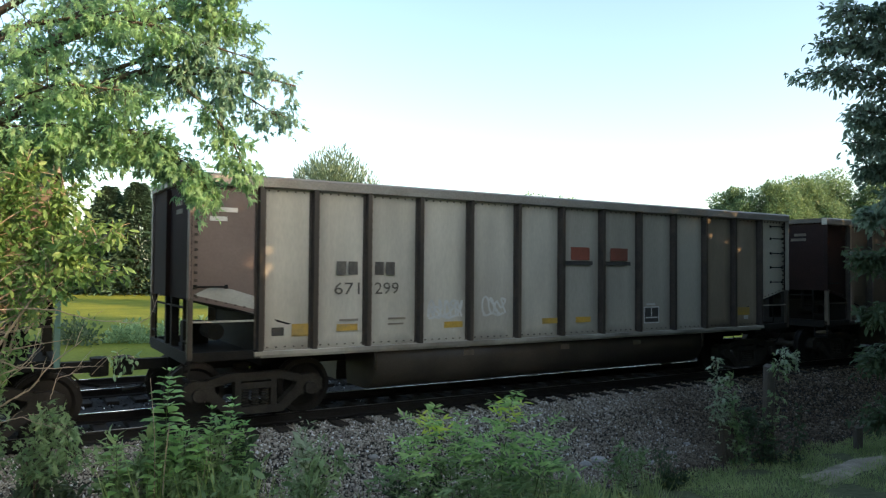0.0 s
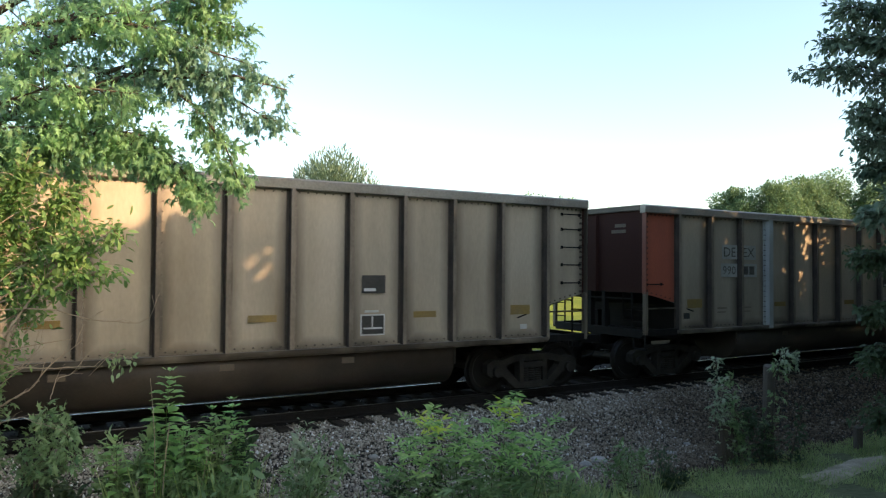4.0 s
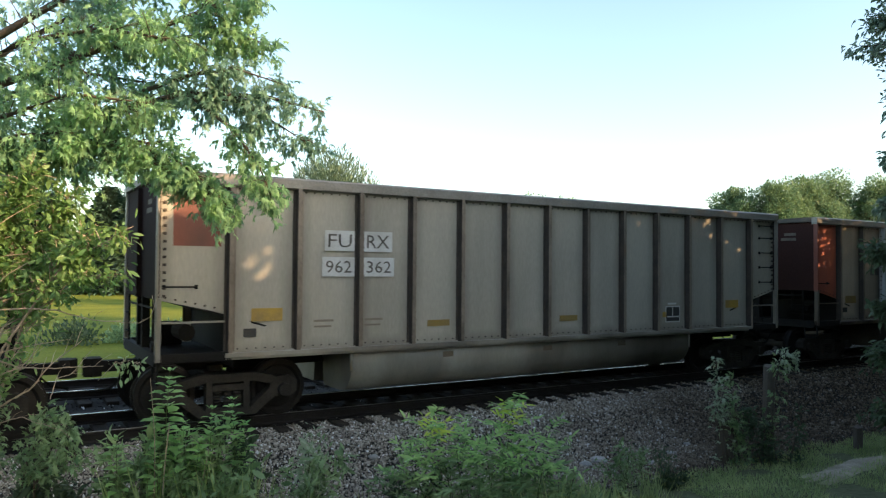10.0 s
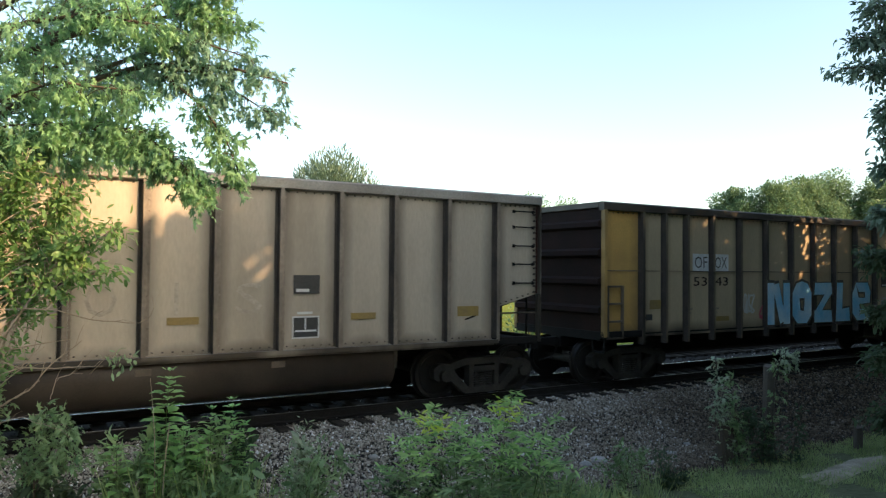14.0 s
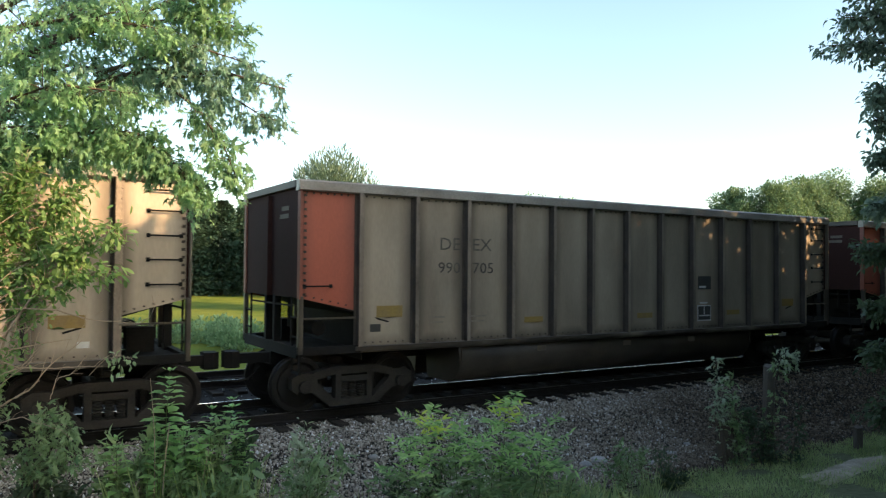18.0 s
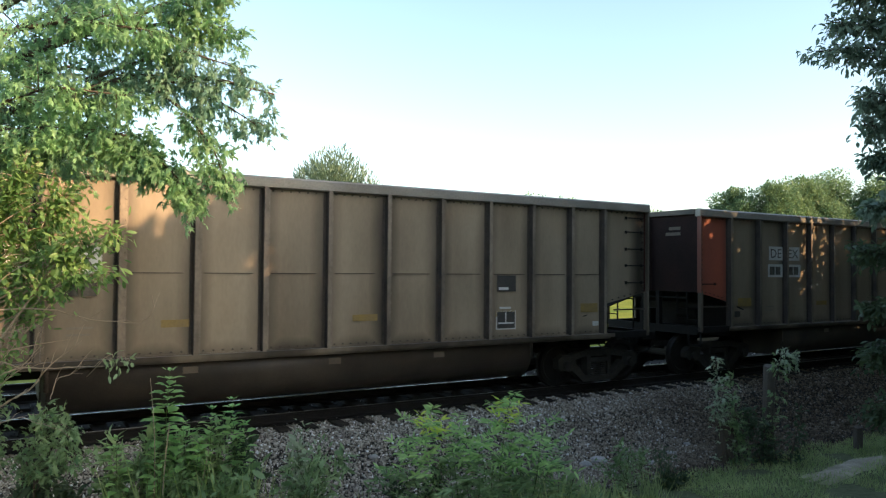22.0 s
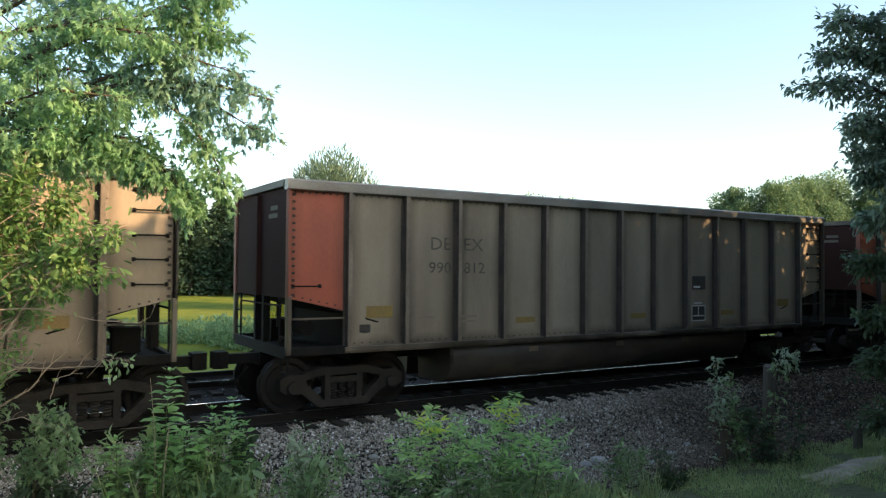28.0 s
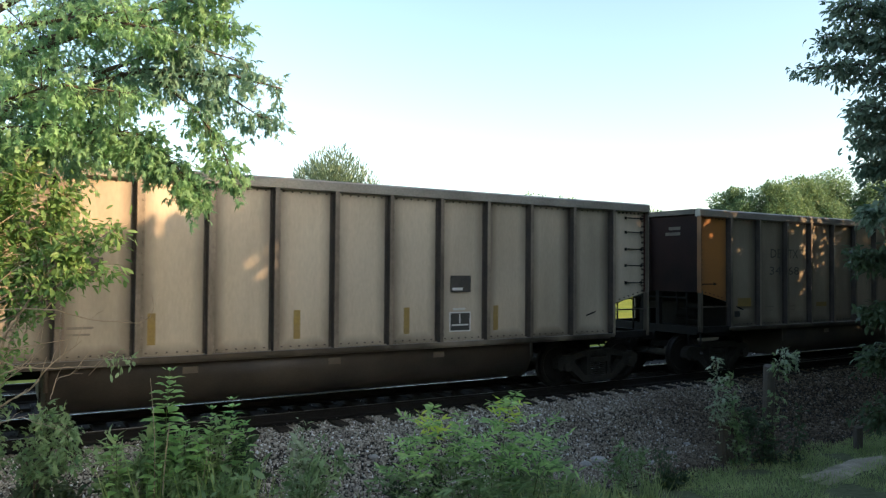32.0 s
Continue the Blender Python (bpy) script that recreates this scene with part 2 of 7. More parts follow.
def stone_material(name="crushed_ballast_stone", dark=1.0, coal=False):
    """Crushed stone, toned stone by stone; coal darkens one stretch in ragged patches: painted shade with some dirt."""
    m = bpy.data.materials.new(name)
    m.use_nodes = True
    n, l = m.node_tree.nodes, m.node_tree.links
    p = n["Principled BSDF"]
    p.inputs["Roughness"].default_value = 0.9
    p.inputs["Specular IOR Level"].default_value = 0.12
    geo, ramp = n.new("ShaderNodeNewGeometry"), n.new("ShaderNodeValToRGB")
    for pos, tone in ((0.0, (0.165, 0.135, 0.107)), (0.88, (0.345, 0.288, 0.225)), (1.0, (0.60, 0.535, 0.45))):
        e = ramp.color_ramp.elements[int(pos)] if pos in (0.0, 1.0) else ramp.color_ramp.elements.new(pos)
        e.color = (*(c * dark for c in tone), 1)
    l.new(geo.outputs["Random Per Island"], ramp.inputs[0])
    l.new(ramp.outputs[0], p.inputs["Base Color"])
    # Tree shade on the track shoulder, multiplied into the stone colour.
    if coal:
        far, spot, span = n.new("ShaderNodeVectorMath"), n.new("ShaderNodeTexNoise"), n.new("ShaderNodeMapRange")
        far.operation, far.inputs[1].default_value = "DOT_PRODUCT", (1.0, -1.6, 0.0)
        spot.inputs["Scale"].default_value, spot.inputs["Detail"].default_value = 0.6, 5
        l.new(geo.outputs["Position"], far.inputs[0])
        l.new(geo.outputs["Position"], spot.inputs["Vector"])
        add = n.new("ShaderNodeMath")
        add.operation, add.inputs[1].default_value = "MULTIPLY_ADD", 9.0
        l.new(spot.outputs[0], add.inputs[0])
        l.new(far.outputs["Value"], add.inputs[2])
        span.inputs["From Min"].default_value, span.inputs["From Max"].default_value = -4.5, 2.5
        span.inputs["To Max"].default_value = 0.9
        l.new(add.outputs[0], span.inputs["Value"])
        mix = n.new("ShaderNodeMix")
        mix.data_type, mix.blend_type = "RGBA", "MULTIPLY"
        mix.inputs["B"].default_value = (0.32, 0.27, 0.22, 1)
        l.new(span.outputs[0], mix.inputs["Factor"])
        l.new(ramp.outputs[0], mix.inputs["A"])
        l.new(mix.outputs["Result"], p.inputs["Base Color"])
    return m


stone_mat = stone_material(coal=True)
dark_stone = stone_material("dark_track_stone", 0.08)
stem_mat = material("green_weed_stem", (0.10, 0.15, 0.045), 0.7, 0.0, 0.25, 6, 50, 0.2)


def ground_material():
    """Mown field beyond the tracks, rough verge on this side, with dry patches."""
    m = bpy.data.materials.new("field_and_verge")
    m.use_nodes = True
    n, l = m.node_tree.nodes, m.node_tree.links
    p = n["Principled BSDF"]
    p.inputs["Roughness"].default_value = 0.9
    p.inputs["Specular IOR Level"].default_value = 0.08
    geo = n.new("ShaderNodeNewGeometry")
    a, b = n.new("ShaderNodeTexNoise"), n.new("ShaderNodeTexNoise")
    a.inputs["Scale"].default_value, a.inputs["Detail"].default_value = 0.35, 5
    b.inputs["Scale"].default_value, b.inputs["Detail"].default_value = 9.0, 5
    l.new(geo.outputs["Position"], a.inputs["Vector"])
    l.new(geo.outputs["Position"], b.inputs["Vector"])
    r1, r2 = n.new("ShaderNodeValToRGB"), n.new("ShaderNodeValToRGB")
    r1.color_ramp.elements[0].color, r1.color_ramp.elements[1].color = (0.12, 0.17, 0.025, 1), (0.24, 0.25, 0.04, 1)
    r1.color_ramp.elements[0].position, r1.color_ramp.elements[1].position = 0.3, 0.7
    r2.color_ramp.elements[0].color, r2.color_ramp.elements[1].color = (0.45, 0.45, 0.45, 1), (1.3, 1.3, 1.3, 1)
    l.new(a.outputs[0], r1.inputs[0])
    l.new(b.outputs[0], r2.inputs[0])
    mul = n.new("ShaderNodeMix")
    mul.data_type, mul.blend_type = "RGBA", "MULTIPLY"
    mul.inputs["Factor"].default_value = 1.0
    l.new(r1.outputs[0], mul.inputs["A"])
    l.new(r2.outputs[0], mul.inputs["B"])
    # rough near verge with shade put into its colour, mown field beyond the tracks
    sep, where = n.new("ShaderNodeSeparateXYZ"), n.new("ShaderNodeMapRange")
    where.inputs["From Min"].default_value, where.inputs["From Max"].default_value = 11.0, 19.0
    l.new(geo.outputs["Position"], sep.inputs[0])
    l.new(sep.outputs[1], where.inputs["Value"])
    verge = n.new("ShaderNodeMix")
    verge.data_type = "RGBA"
    r3 = n.new("ShaderNodeValToRGB")
    r3.color_ramp.elements[0].color, r3.color_ramp.elements[1].color = (0.06, 0.085, 0.035, 1), (0.20, 0.20, 0.12, 1)
    l.new(b.outputs[0], r3.inputs[0])
    l.new(where.outputs[0], verge.inputs["Factor"])
    l.new(r3.outputs[0], verge.inputs["A"])
    l.new(mul.outputs["Result"], verge.inputs["B"])
    l.new(verge.outputs["Result"], p.inputs["Base Color"])
    bp = n.new("ShaderNodeBump")
    bp.inputs["Strength"].default_value, bp.inputs["Distance"].default_value = 0.7, 0.05
    l.new(b.outputs[0], bp.inputs["Height"])
    l.new(bp.outputs[0], p.inputs["Normal"])
    return m


ground_mat = ground_material()
dull_brown_end = material("dull_purple_brown_paint", (0.20, 0.15, 0.13), 0.6, 0.0, 0.1, 0.9, 30, 0.06, dirt=(0.12, 0.088, 0.074), dirt_amount=0.7)
# Oxide red end sheets, darkened in colour for the shade between cars.
red_end = material("oxide_red_shade_paint", (0.046, 0.017, 0.013), 0.85, 0.0, 0.2, 1.2, 30, 0.1, dirt=(0.04, 0.018, 0.014), dirt_amount=0.8, spec=0.2)
dirt_mat = material("bare_dry_dirt", (0.50, 0.42, 0.33), 0.95, 0, 0.3, 2, 25, 0.6, dirt=(0.17, 0.15, 0.09), dirt_amount=0.9)
maple_leaf = leaf_material("silver_maple_leaf", (0.06, 0.155, 0.09), (0.34, 0.54, 0.26), 0.5)
silvery_leaf = leaf_material("silvery_maple_leaf", (0.085, 0.18, 0.13), (0.32, 0.47, 0.33), 0.45)
# Sky sheen and light through the leaves are put into the lighter green.
roadside_leaf = leaf_material("glossy_sheen_leaf", (0.07, 0.125, 0.09), (0.27, 0.345, 0.25), 0.42, 0.35)
brush_leaf = leaf_material("yellowish_brush_leaf", (0.07, 0.17, 0.055), (0.27, 0.40, 0.14), 0.42, clump=4.0)
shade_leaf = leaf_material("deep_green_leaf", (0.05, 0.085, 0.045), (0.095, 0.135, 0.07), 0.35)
weed_leaf = leaf_material("weed_leaf", (0.095, 0.18, 0.075), (0.36, 0.48, 0.24), 0.35)
sapling_leaf = leaf_material("young_sapling_leaf", (0.13, 0.29, 0.09), (0.54, 0.74, 0.31), 0.48, clump=6.0)
pale_leaf = leaf_material("pale_grey_green_leaf", (0.22, 0.30, 0.17), (0.44, 0.50, 0.36), 0.3)
conifer_leaf = leaf_material("blue_green_needles", (0.035, 0.075, 0.05), (0.07, 0.12, 0.075), 0.1)
# Distance haze is partly put into the next two leaf colours.
far_leaf = leaf_material("far_tree_leaf", (0.075, 0.145, 0.08), (0.19, 0.275, 0.13), 0.35, clump=0.25)
light_far_leaf = leaf_material("light_far_tree_leaf", (0.07, 0.12, 0.075), (0.17, 0.235, 0.145), 0.3)
grass_leaf = leaf_material("grass_blade", (0.17, 0.27, 0.09), (0.50, 0.57, 0.27), 0.35, clump=1.3)
gold_leaf = leaf_material("yellow_flowering_weed", (0.22, 0.25, 0.03), (0.45, 0.40, 0.03), 0.35)

# ---- mesh tools ----


def box_into(bm, x0, x1, y0, y1, z0, z1):
    v = [bm.verts.new(c) for c in ((x0, y0, z0), (x1, y0, z0), (x1, y1, z0), (x0, y1, z0), (x0, y0, z1), (x1, y0, z1), (x1, y1, z1), (x0, y1, z1))]
    for f in ((3, 2, 1, 0), (4, 5, 6, 7), (0, 1, 5, 4), (1, 2, 6, 5), (2, 3, 7, 6), (3, 0, 4, 7)):
        bm.faces.new([v[i] for i in f])
    return v


def prism_into(bm, outline, axis, a, b):
    """A closed outline of (u, v) pairs swept along an axis from a to b: axis x takes (y, z), y takes (x, z), z takes (x, y)."""
    put = {"x": lambda u, w, s: (s, u, w), "y": lambda u, w, s: (u, s, w), "z": lambda u, w, s: (u, w, s)}[axis]
    lo = [bm.verts.new(put(u, w, a)) for u, w in outline]
    hi = [bm.verts.new(put(u, w, b)) for u, w in outline]
    k = len(outline)
    bm.faces.new(lo[::-1])
    bm.faces.new(hi)
    for i in range(k):
        bm.faces.new((lo[i], lo[(i + 1) % k], hi[(i + 1) % k], hi[i]))


def tube_into(bm, points, radii, sides=6):
    """A tapered tube along points."""
    rings = []
    for i, p in enumerate(points):
        p = Vector(p)
        t = (Vector(points[min(i + 1, len(points) - 1)]) - Vector(points[max(i - 1, 0)])).normalized()
        u = t.orthogonal().normalized()
        w = t.cross(u)
        r = radii[i] if isinstance(radii, (list, tuple)) else radii
        rings.append([bm.verts.new(p + (u * math.cos(k * 2 * math.pi / sides) + w * math.sin(k * 2 * math.pi / sides)) * r) for k in range(sides)])
    for a, b in zip(rings, rings[1:]):
        for k in range(sides):
            bm.faces.new((a[k], a[(k + 1) % sides], b[(k + 1) % sides], b[k]))
    bm.faces.new(rings[0][::-1])
    bm.faces.new(rings[-1])


def finish(bm, name, mat, smooth=False, bevel=0.0):
    if bevel:
        bmesh.ops.bevel(bm, geom=bm.edges[:], offset=bevel, segments=1, affect="EDGES", profile=0.5)
    bmesh.ops.recalc_face_normals(bm, faces=bm.faces[:])
    me = bpy.data.meshes.new(name)
    bm.to_mesh(me)
    bm.free()
    if smooth:
        me.shade_smooth()
    me.materials.append(mat)
    return me


def part(name, data, mat, parent, label=""):
    """Links a mesh, or a bmesh, as one object under a thing or part; mat replaces the mesh's own material on this object."""
    if isinstance(data, bmesh.types.BMesh):
        data = finish(data, name, mat)
    ob = new(name, data)
    ob.parent = parent
    if mat is not None and data.materials[0] != mat:
        ob.material_slots[0].link = "OBJECT"
        ob.material_slots[0].material = mat
    if label:
        ob["label"] = label
    return ob


def thing(name, m, label, category, group="", kind="", data=None):
    ob = new(name, data)
    ob.matrix_world = m
    return tagged(ob, label, category, group, kind)


def boxes(*dims, bevel=0.0, name="piece", mat=None):
    bm = bmesh.new()
    for d in dims:
        box_into(bm, *d)
    return finish(bm, name, mat, bevel=bevel)


text_cache = {}


def text_mesh(s, w, h, mat):
    """Letters in the x-z plane, facing -y, fitted to width w and height h, with the lower left corner at the origin."""
    key = (s, w, h, mat.name)
    if key not in text_cache:
        c = bpy.data.curves.new("letters", "FONT")
        c.body, c.resolution_u, c.extrude = s, 2, 0.0
        ob = bpy.data.objects.new("letters", c)
        scene.collection.objects.link(ob)
        bpy.context.view_layer.update()
        me = bpy.data.meshes.new_from_object(ob.evaluated_get(bpy.context.evaluated_depsgraph_get()))
        bpy.data.objects.remove(ob)
        co = np.array([v.co for v in me.vertices])
        lo, hi = co.min(0), co.max(0)
        sx, sz = w / (hi[0] - lo[0]), h / (hi[1] - lo[1])
        for v in me.vertices:
            v.co = ((v.co.x - lo[0]) * sx, 0.0, (v.co.y - lo[1]) * sz)
        me.materials.clear()
        me.materials.append(mat)
        text_cache[key] = me
    return text_cache[key]


def stroke_mesh(lines, width, mat):
    """Flat spray strokes in the x-z plane along polylines."""
    vs, fs = [], []
    for pts in lines:
        pts = [Vector((p[0], p[1])) for p in pts]
        base = len(vs)
        for i, p in enumerate(pts):
            d = (pts[min(i + 1, len(pts) - 1)] - pts[max(i - 1, 0)]).normalized()
            nrm = Vector((-d.y, d.x)) * width / 2
            vs += [(p.x + nrm.x, 0, p.y + nrm.y), (p.x - nrm.x, 0, p.y - nrm.y)]
        for i in range(len(pts) - 1):
            a = base + 2 * i
            fs.append((a, a + 1, a + 3, a + 2))
    me = bpy.data.meshes.new("strokes")
    me.from_pydata(vs, [], fs)
    me.materials.append(mat)
    return me


def scrawl(seed, n, w, h, width, mat):
    """A tag sprayed in n loops: rounded strokes over a field w by h."""
    rnd = random.Random(seed)
    lines = []
    for i in range(n):
        x0, span = w * i / n, rnd.uniform(4.2, 7.0)
        a, b, ph, turn = rnd.uniform(0.4, 0.62), rnd.uniform(0.36, 0.5), rnd.uniform(0, 6.28), rnd.choice((0.5, 1.0, 1.5))
        q = rnd.uniform(0, 6.28)
        lines += [(x0 + w / n * (0.5 + a * math.cos(k / 21 * span + ph)), h * (0.5 + b * math.sin(turn * k / 21 * span + q))) for k in range(22)]
    lines += [(w * (1 - k / 9), h * (0.05 + 0.06 * math.sin(k * 1.3 + seed))) for k in range(10)]
    return stroke_mesh([lines], width * 0.62, mat)

# ---- ground and tracks (x along the rails, y away from the standing point, z = 0 on the rail heads) ----
NEAR_RAIL, GAUGE, TRACK_STEP = 11.99, 1.505, 4.06


def rough(x, y, amount):
    return amount * noise.noise(Vector((x * 0.35, y * 0.35, 0.0)))


def make_ground():
    ys = [(-900, 0.9), (-60, 0.9), (-4, 0.9), (0, 0.82), (2, 0.45), (4, -0.35), (5, -0.6), (6, -0.74), (7, -0.8), (7.7, -0.84), (8.3, -0.88), (9, -0.9), (9.8, -0.92),
          (20, -0.9), (22, -0.72), (26, -0.6), (32, -0.55), (45, -0.5), (60, -0.45), (90, -0.3), (300, 0.5), (900, 1.5), (2600, 2.0)]
    xs = [-2600, -800, -200, -60, -20] + [i for i in range(-8, 31, 1)] + [40, 60, 120, 300, 900, 2600]
    vs = [(x, y, z + (rough(x, y, 0.10) if -8 <= x <= 30 and 2 <= y <= 7.5 else 0)) for y, z in ys for x in xs]
    w = len(xs)
    fs = [(j * w + i, j * w + i + 1, (j + 1) * w + i + 1, (j + 1) * w + i) for j in range(len(ys) - 1) for i in range(w - 1)]
    me = bpy.data.meshes.new("ground")
    me.from_pydata(vs, [], fs)
    me.shade_smooth()
    me.materials.append(ground_mat)
    return tagged(new("ground", me), "mown yellow-green field and rough grassy verge along the railway", "ground", kind="structure")


make_ground()


def make_bed():
    bm = bmesh.new()
    prism_into(bm, [(7.7, -0.98), (8.2, -0.85), (9.45, -0.85), (10.1, -0.66), (10.75, -0.36), (11.15, -0.275), (11.42, -0.222), (11.86, -0.205), (12.0, -0.245), (18.9, -0.245), (20.3, -0.95)], "x", -830, 830)
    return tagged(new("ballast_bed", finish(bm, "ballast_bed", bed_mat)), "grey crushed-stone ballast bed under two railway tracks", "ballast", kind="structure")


make_bed()

ROCK = np.array([(1, 0, 0), (-1, 0, 0), (0, 1, 0), (0, -1, 0), (0, 0, 1), (0, 0, -1)], float)
ROCK_F = np.array([(0, 2, 4), (2, 1, 4), (1, 3, 4), (3, 0, 4), (2, 0, 5), (1, 2, 5), (3, 1, 5), (0, 3, 5)])


def spread_mesh(name, template, faces, places, turns, sizes, mat, jitter=0.0, rng=None):
    """Many small copies of a template joined into one mesh: places (n,3), turns (n,3,3), sizes (n,3)."""
    n, k = len(places), len(template)
    t = template[None] * sizes[:, None, :]
    if jitter:
        t = t * (1 + rng.uniform(-jitter, jitter, (n, k, 1)))
    v = np.einsum("nij,nkj->nki", turns, t) + places[:, None, :]
    f = (faces[None] + (np.arange(n) * k)[:, None, None]).reshape(-1, faces.shape[1])
    me = bpy.data.meshes.new(name)
    me.vertices.add(n * k)
    me.vertices.foreach_set("co", v.reshape(-1).astype(np.float32))
    nf, c = f.shape
    me.loops.add(nf * c)
    me.loops.foreach_set("vertex_index", f.reshape(-1).astype(np.int32))
    me.polygons.add(nf)
    me.polygons.foreach_set("loop_start", (np.arange(nf) * c).astype(np.int32))
    me.update(calc_edges=True)
    me.validate()
    me.materials.append(mat)
    return me


def random_turns(rng, n):
    q = rng.normal(size=(n, 4))
    q /= np.linalg.norm(q, axis=1, keepdims=True)
    w, x, y, z = q.T
    return np.stack([np.stack([1 - 2 * (y * y + z * z), 2 * (x * y - z * w), 2 * (x * z + y * w)], 1),
                     np.stack([2 * (x * y + z * w), 1 - 2 * (x * x + z * z), 2 * (y * z - x * w)], 1),
                     np.stack([2 * (x * z - y * w), 2 * (y * z + x * w), 1 - 2 * (x * x + y * y)], 1)], 1)


def bed_height(y):
    return np.interp(y, [7.7, 8.2, 9.45, 10.1, 10.75, 11.15, 11.42, 11.86, 12.0, 30], [-0.86, -0.85, -0.85, -0.66, -0.36, -0.275, -0.222, -0.205, -0.245, -0.245])


def patchy(x, y, scale, off):
    return np.array([noise.noise(Vector((a * scale, b * scale, off))) for a, b in zip(x, y)])


def make_stones(name, n, area, mat, label, seed, grow=1.0):
    """Loose stones, thinning out into the verge."""
    rng = np.random.default_rng(seed)
    x, y = rng.uniform(area[0], area[1], n), rng.uniform(area[2], area[3], n)
    keep = rng.random(n) < np.interp(y + 0.35 * patchy(x, y, 1.1, 2.0), [7.9, 8.7], [0.0, 1.0])
    x, y = x[keep], y[keep]
    n = len(x)
    s = np.minimum(0.010 + rng.gamma(2.0, 0.0036, (n, 1)), 0.04) * rng.uniform(0.6, 1.3, (n, 3)) * grow
    z = bed_height(y) + s.mean(1) * rng.uniform(0.1, 0.75, n)
    me = spread_mesh(name, ROCK, ROCK_F, np.stack([x, y, z], 1), random_turns(rng, n), s, mat, 0.35, rng)
    tagged(new(name, me), label, "gravel", kind="stuff")


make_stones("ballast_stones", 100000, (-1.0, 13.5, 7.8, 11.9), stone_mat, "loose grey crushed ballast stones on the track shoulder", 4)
make_stones("ballast_stones", 50000, (13.5, 32.0, 7.8, 11.9), stone_mat, "crushed ballast stones on the track shoulder, darkened by painted shade and dirt", 6, 1.25)
make_stones("dark_stones", 12000, (-1.5, 30, 11.85, 18.8), dark_stone, "dark ballast stones between the rails", 5)


def loose_rock(x, y, size, seed):
    bm = bmesh.new()
    bmesh.ops.create_icosphere(bm, subdivisions=2, radius=1.0)
    rnd = random.Random(seed)
    off = Vector((rnd.uniform(0, 90), 0, 0))
    for v in bm.verts:
        v.co *= 1 + 0.45 * noise.noise(v.co * 1.1 + off)
        v.co = Vector((v.co.x * size, v.co.y * size * 0.7, v.co.z * size * 0.5))
    ob = thing("boulder", pose(x, y, float(bed_height(y)) + size * 0.3, 0, 0, rnd.uniform(0, 180)), "pale grey broken rock lying at the foot of the ballast", "rock", "rocks by the ballast", data=finish(bm, "boulder", pale_rock))
    return ob


pale_rock = material("pale_limestone", (0.42, 0.41, 0.39), 0.9, 0, 0.2, 3, 25, 0.5, dirt=(0.24, 0.23, 0.22), dirt_amount=0.7)
for i, (x, y, s) in enumerate(((8.9, 9.42, 0.14), (8.55, 9.38, 0.10), (5.1, 10.4, 0.085), (10.4, 9.2, 0.09), (7.4, 9.75, 0.06), (6.2, 10.0, 0.05), (11.2, 9.5, 0.07), (9.6, 8.9, 0.08))):
    loose_rock(x, y, s, i)


def rail_outline(y):
    return [(y - 0.07, -0.165), (y + 0.07, -0.165), (y + 0.07, -0.15), (y + 0.012, -0.13), (y + 0.012, -0.045), (y + 0.036, -0.035), (y + 0.036, -0.006),
            (y - 0.036, -0.006), (y - 0.036, -0.035), (y - 0.012, -0.045), (y - 0.012, -0.13), (y - 0.07, -0.15)]


def make_track(y0, label, near):
    track = thing("railway_track", pose(0, 0, 0), label, "railway track", "parallel railway tracks", kind="structure")
    for y in (y0, y0 + GAUGE):
        bm = bmesh.new()
        prism_into(bm, rail_outline(y), "x", -830, 830)
        rail = part("rail", bm, rail_side, track)
        bm = bmesh.new()
        prism_into(bm, [(y - 0.011, -0.0062), (y + 0.011, -0.0062), (y + 0.009, -0.001), (y + 0.006, 0.0), (y - 0.006, 0.0), (y - 0.009, -0.001)], "x", -830, 830)
        part("rail_head", bm, dark_reflection_head if y == NEAR_RAIL else rail_top, rail, "rail head with the train's dark reflection in its colour" if y == NEAR_RAIL else "polished bright rail head")
    mid = y0 + GAUGE / 2
    tie = boxes((-0.115, 0.115, -1.3, 1.3, -0.36, -0.168), bevel=0.012, name="tie", mat=tie_mat)
    plate = boxes((-0.09, 0.09, -0.18, 0.18, -0.17, -0.158), name="tie_plate", mat=rail_side)
    rnd = random.Random(int(y0))
    rest = []
    for i in range(-60, 160):
        x = i * 0.505
        if -3 < x < 45 or (near and -3 < x < 60):
            t = part("tie", tie, None, track)
            t.matrix_basis = pose(x + rnd.uniform(-0.03, 0.03), mid + rnd.uniform(-0.06, 0.06), rnd.uniform(-0.01, 0.0), 0, 0, rnd.uniform(-1.5, 1.5))
            if near and x < 25:
                for s in (-1, 1):
                    pl = part("tie_plate", plate, None, t)
                    pl.location = (0, s * GAUGE / 2, 0)
        else:
            rest.append((x - 0.115, x + 0.115, mid - 1.3, mid + 1.3, -0.36, -0.168))
    tagged(part("distant_ties", boxes(*rest, name="distant_ties", mat=tie_mat), None, track), kind="stuff")


make_track(NEAR_RAIL, "railway track with worn dark ties and polished rail heads", True)
make_track(NEAR_RAIL + TRACK_STEP, "second empty railway track with dark ties", False)

# ---- coal gondolas ----
L, W, PITCH, SIDE = 14.52, 3.08, 16.18, 11.20
HX, HY = L / 2, W / 2
TOP, SILL, PANEL_IN = 3.81, 1.10, 0.108
BAYS = [1.08, 2.16] + [3.24 + 1.0125 * i for i in range(9)] + [12.42, 13.50]      # upright ribs, from the rear end
BAYS_WIDE = [1.1, 2.05, 3.0, 4.02, 5.06, 6.1, 7.17, 8.25, 9.33, 10.37, 11.38, 12.37, 13.25]
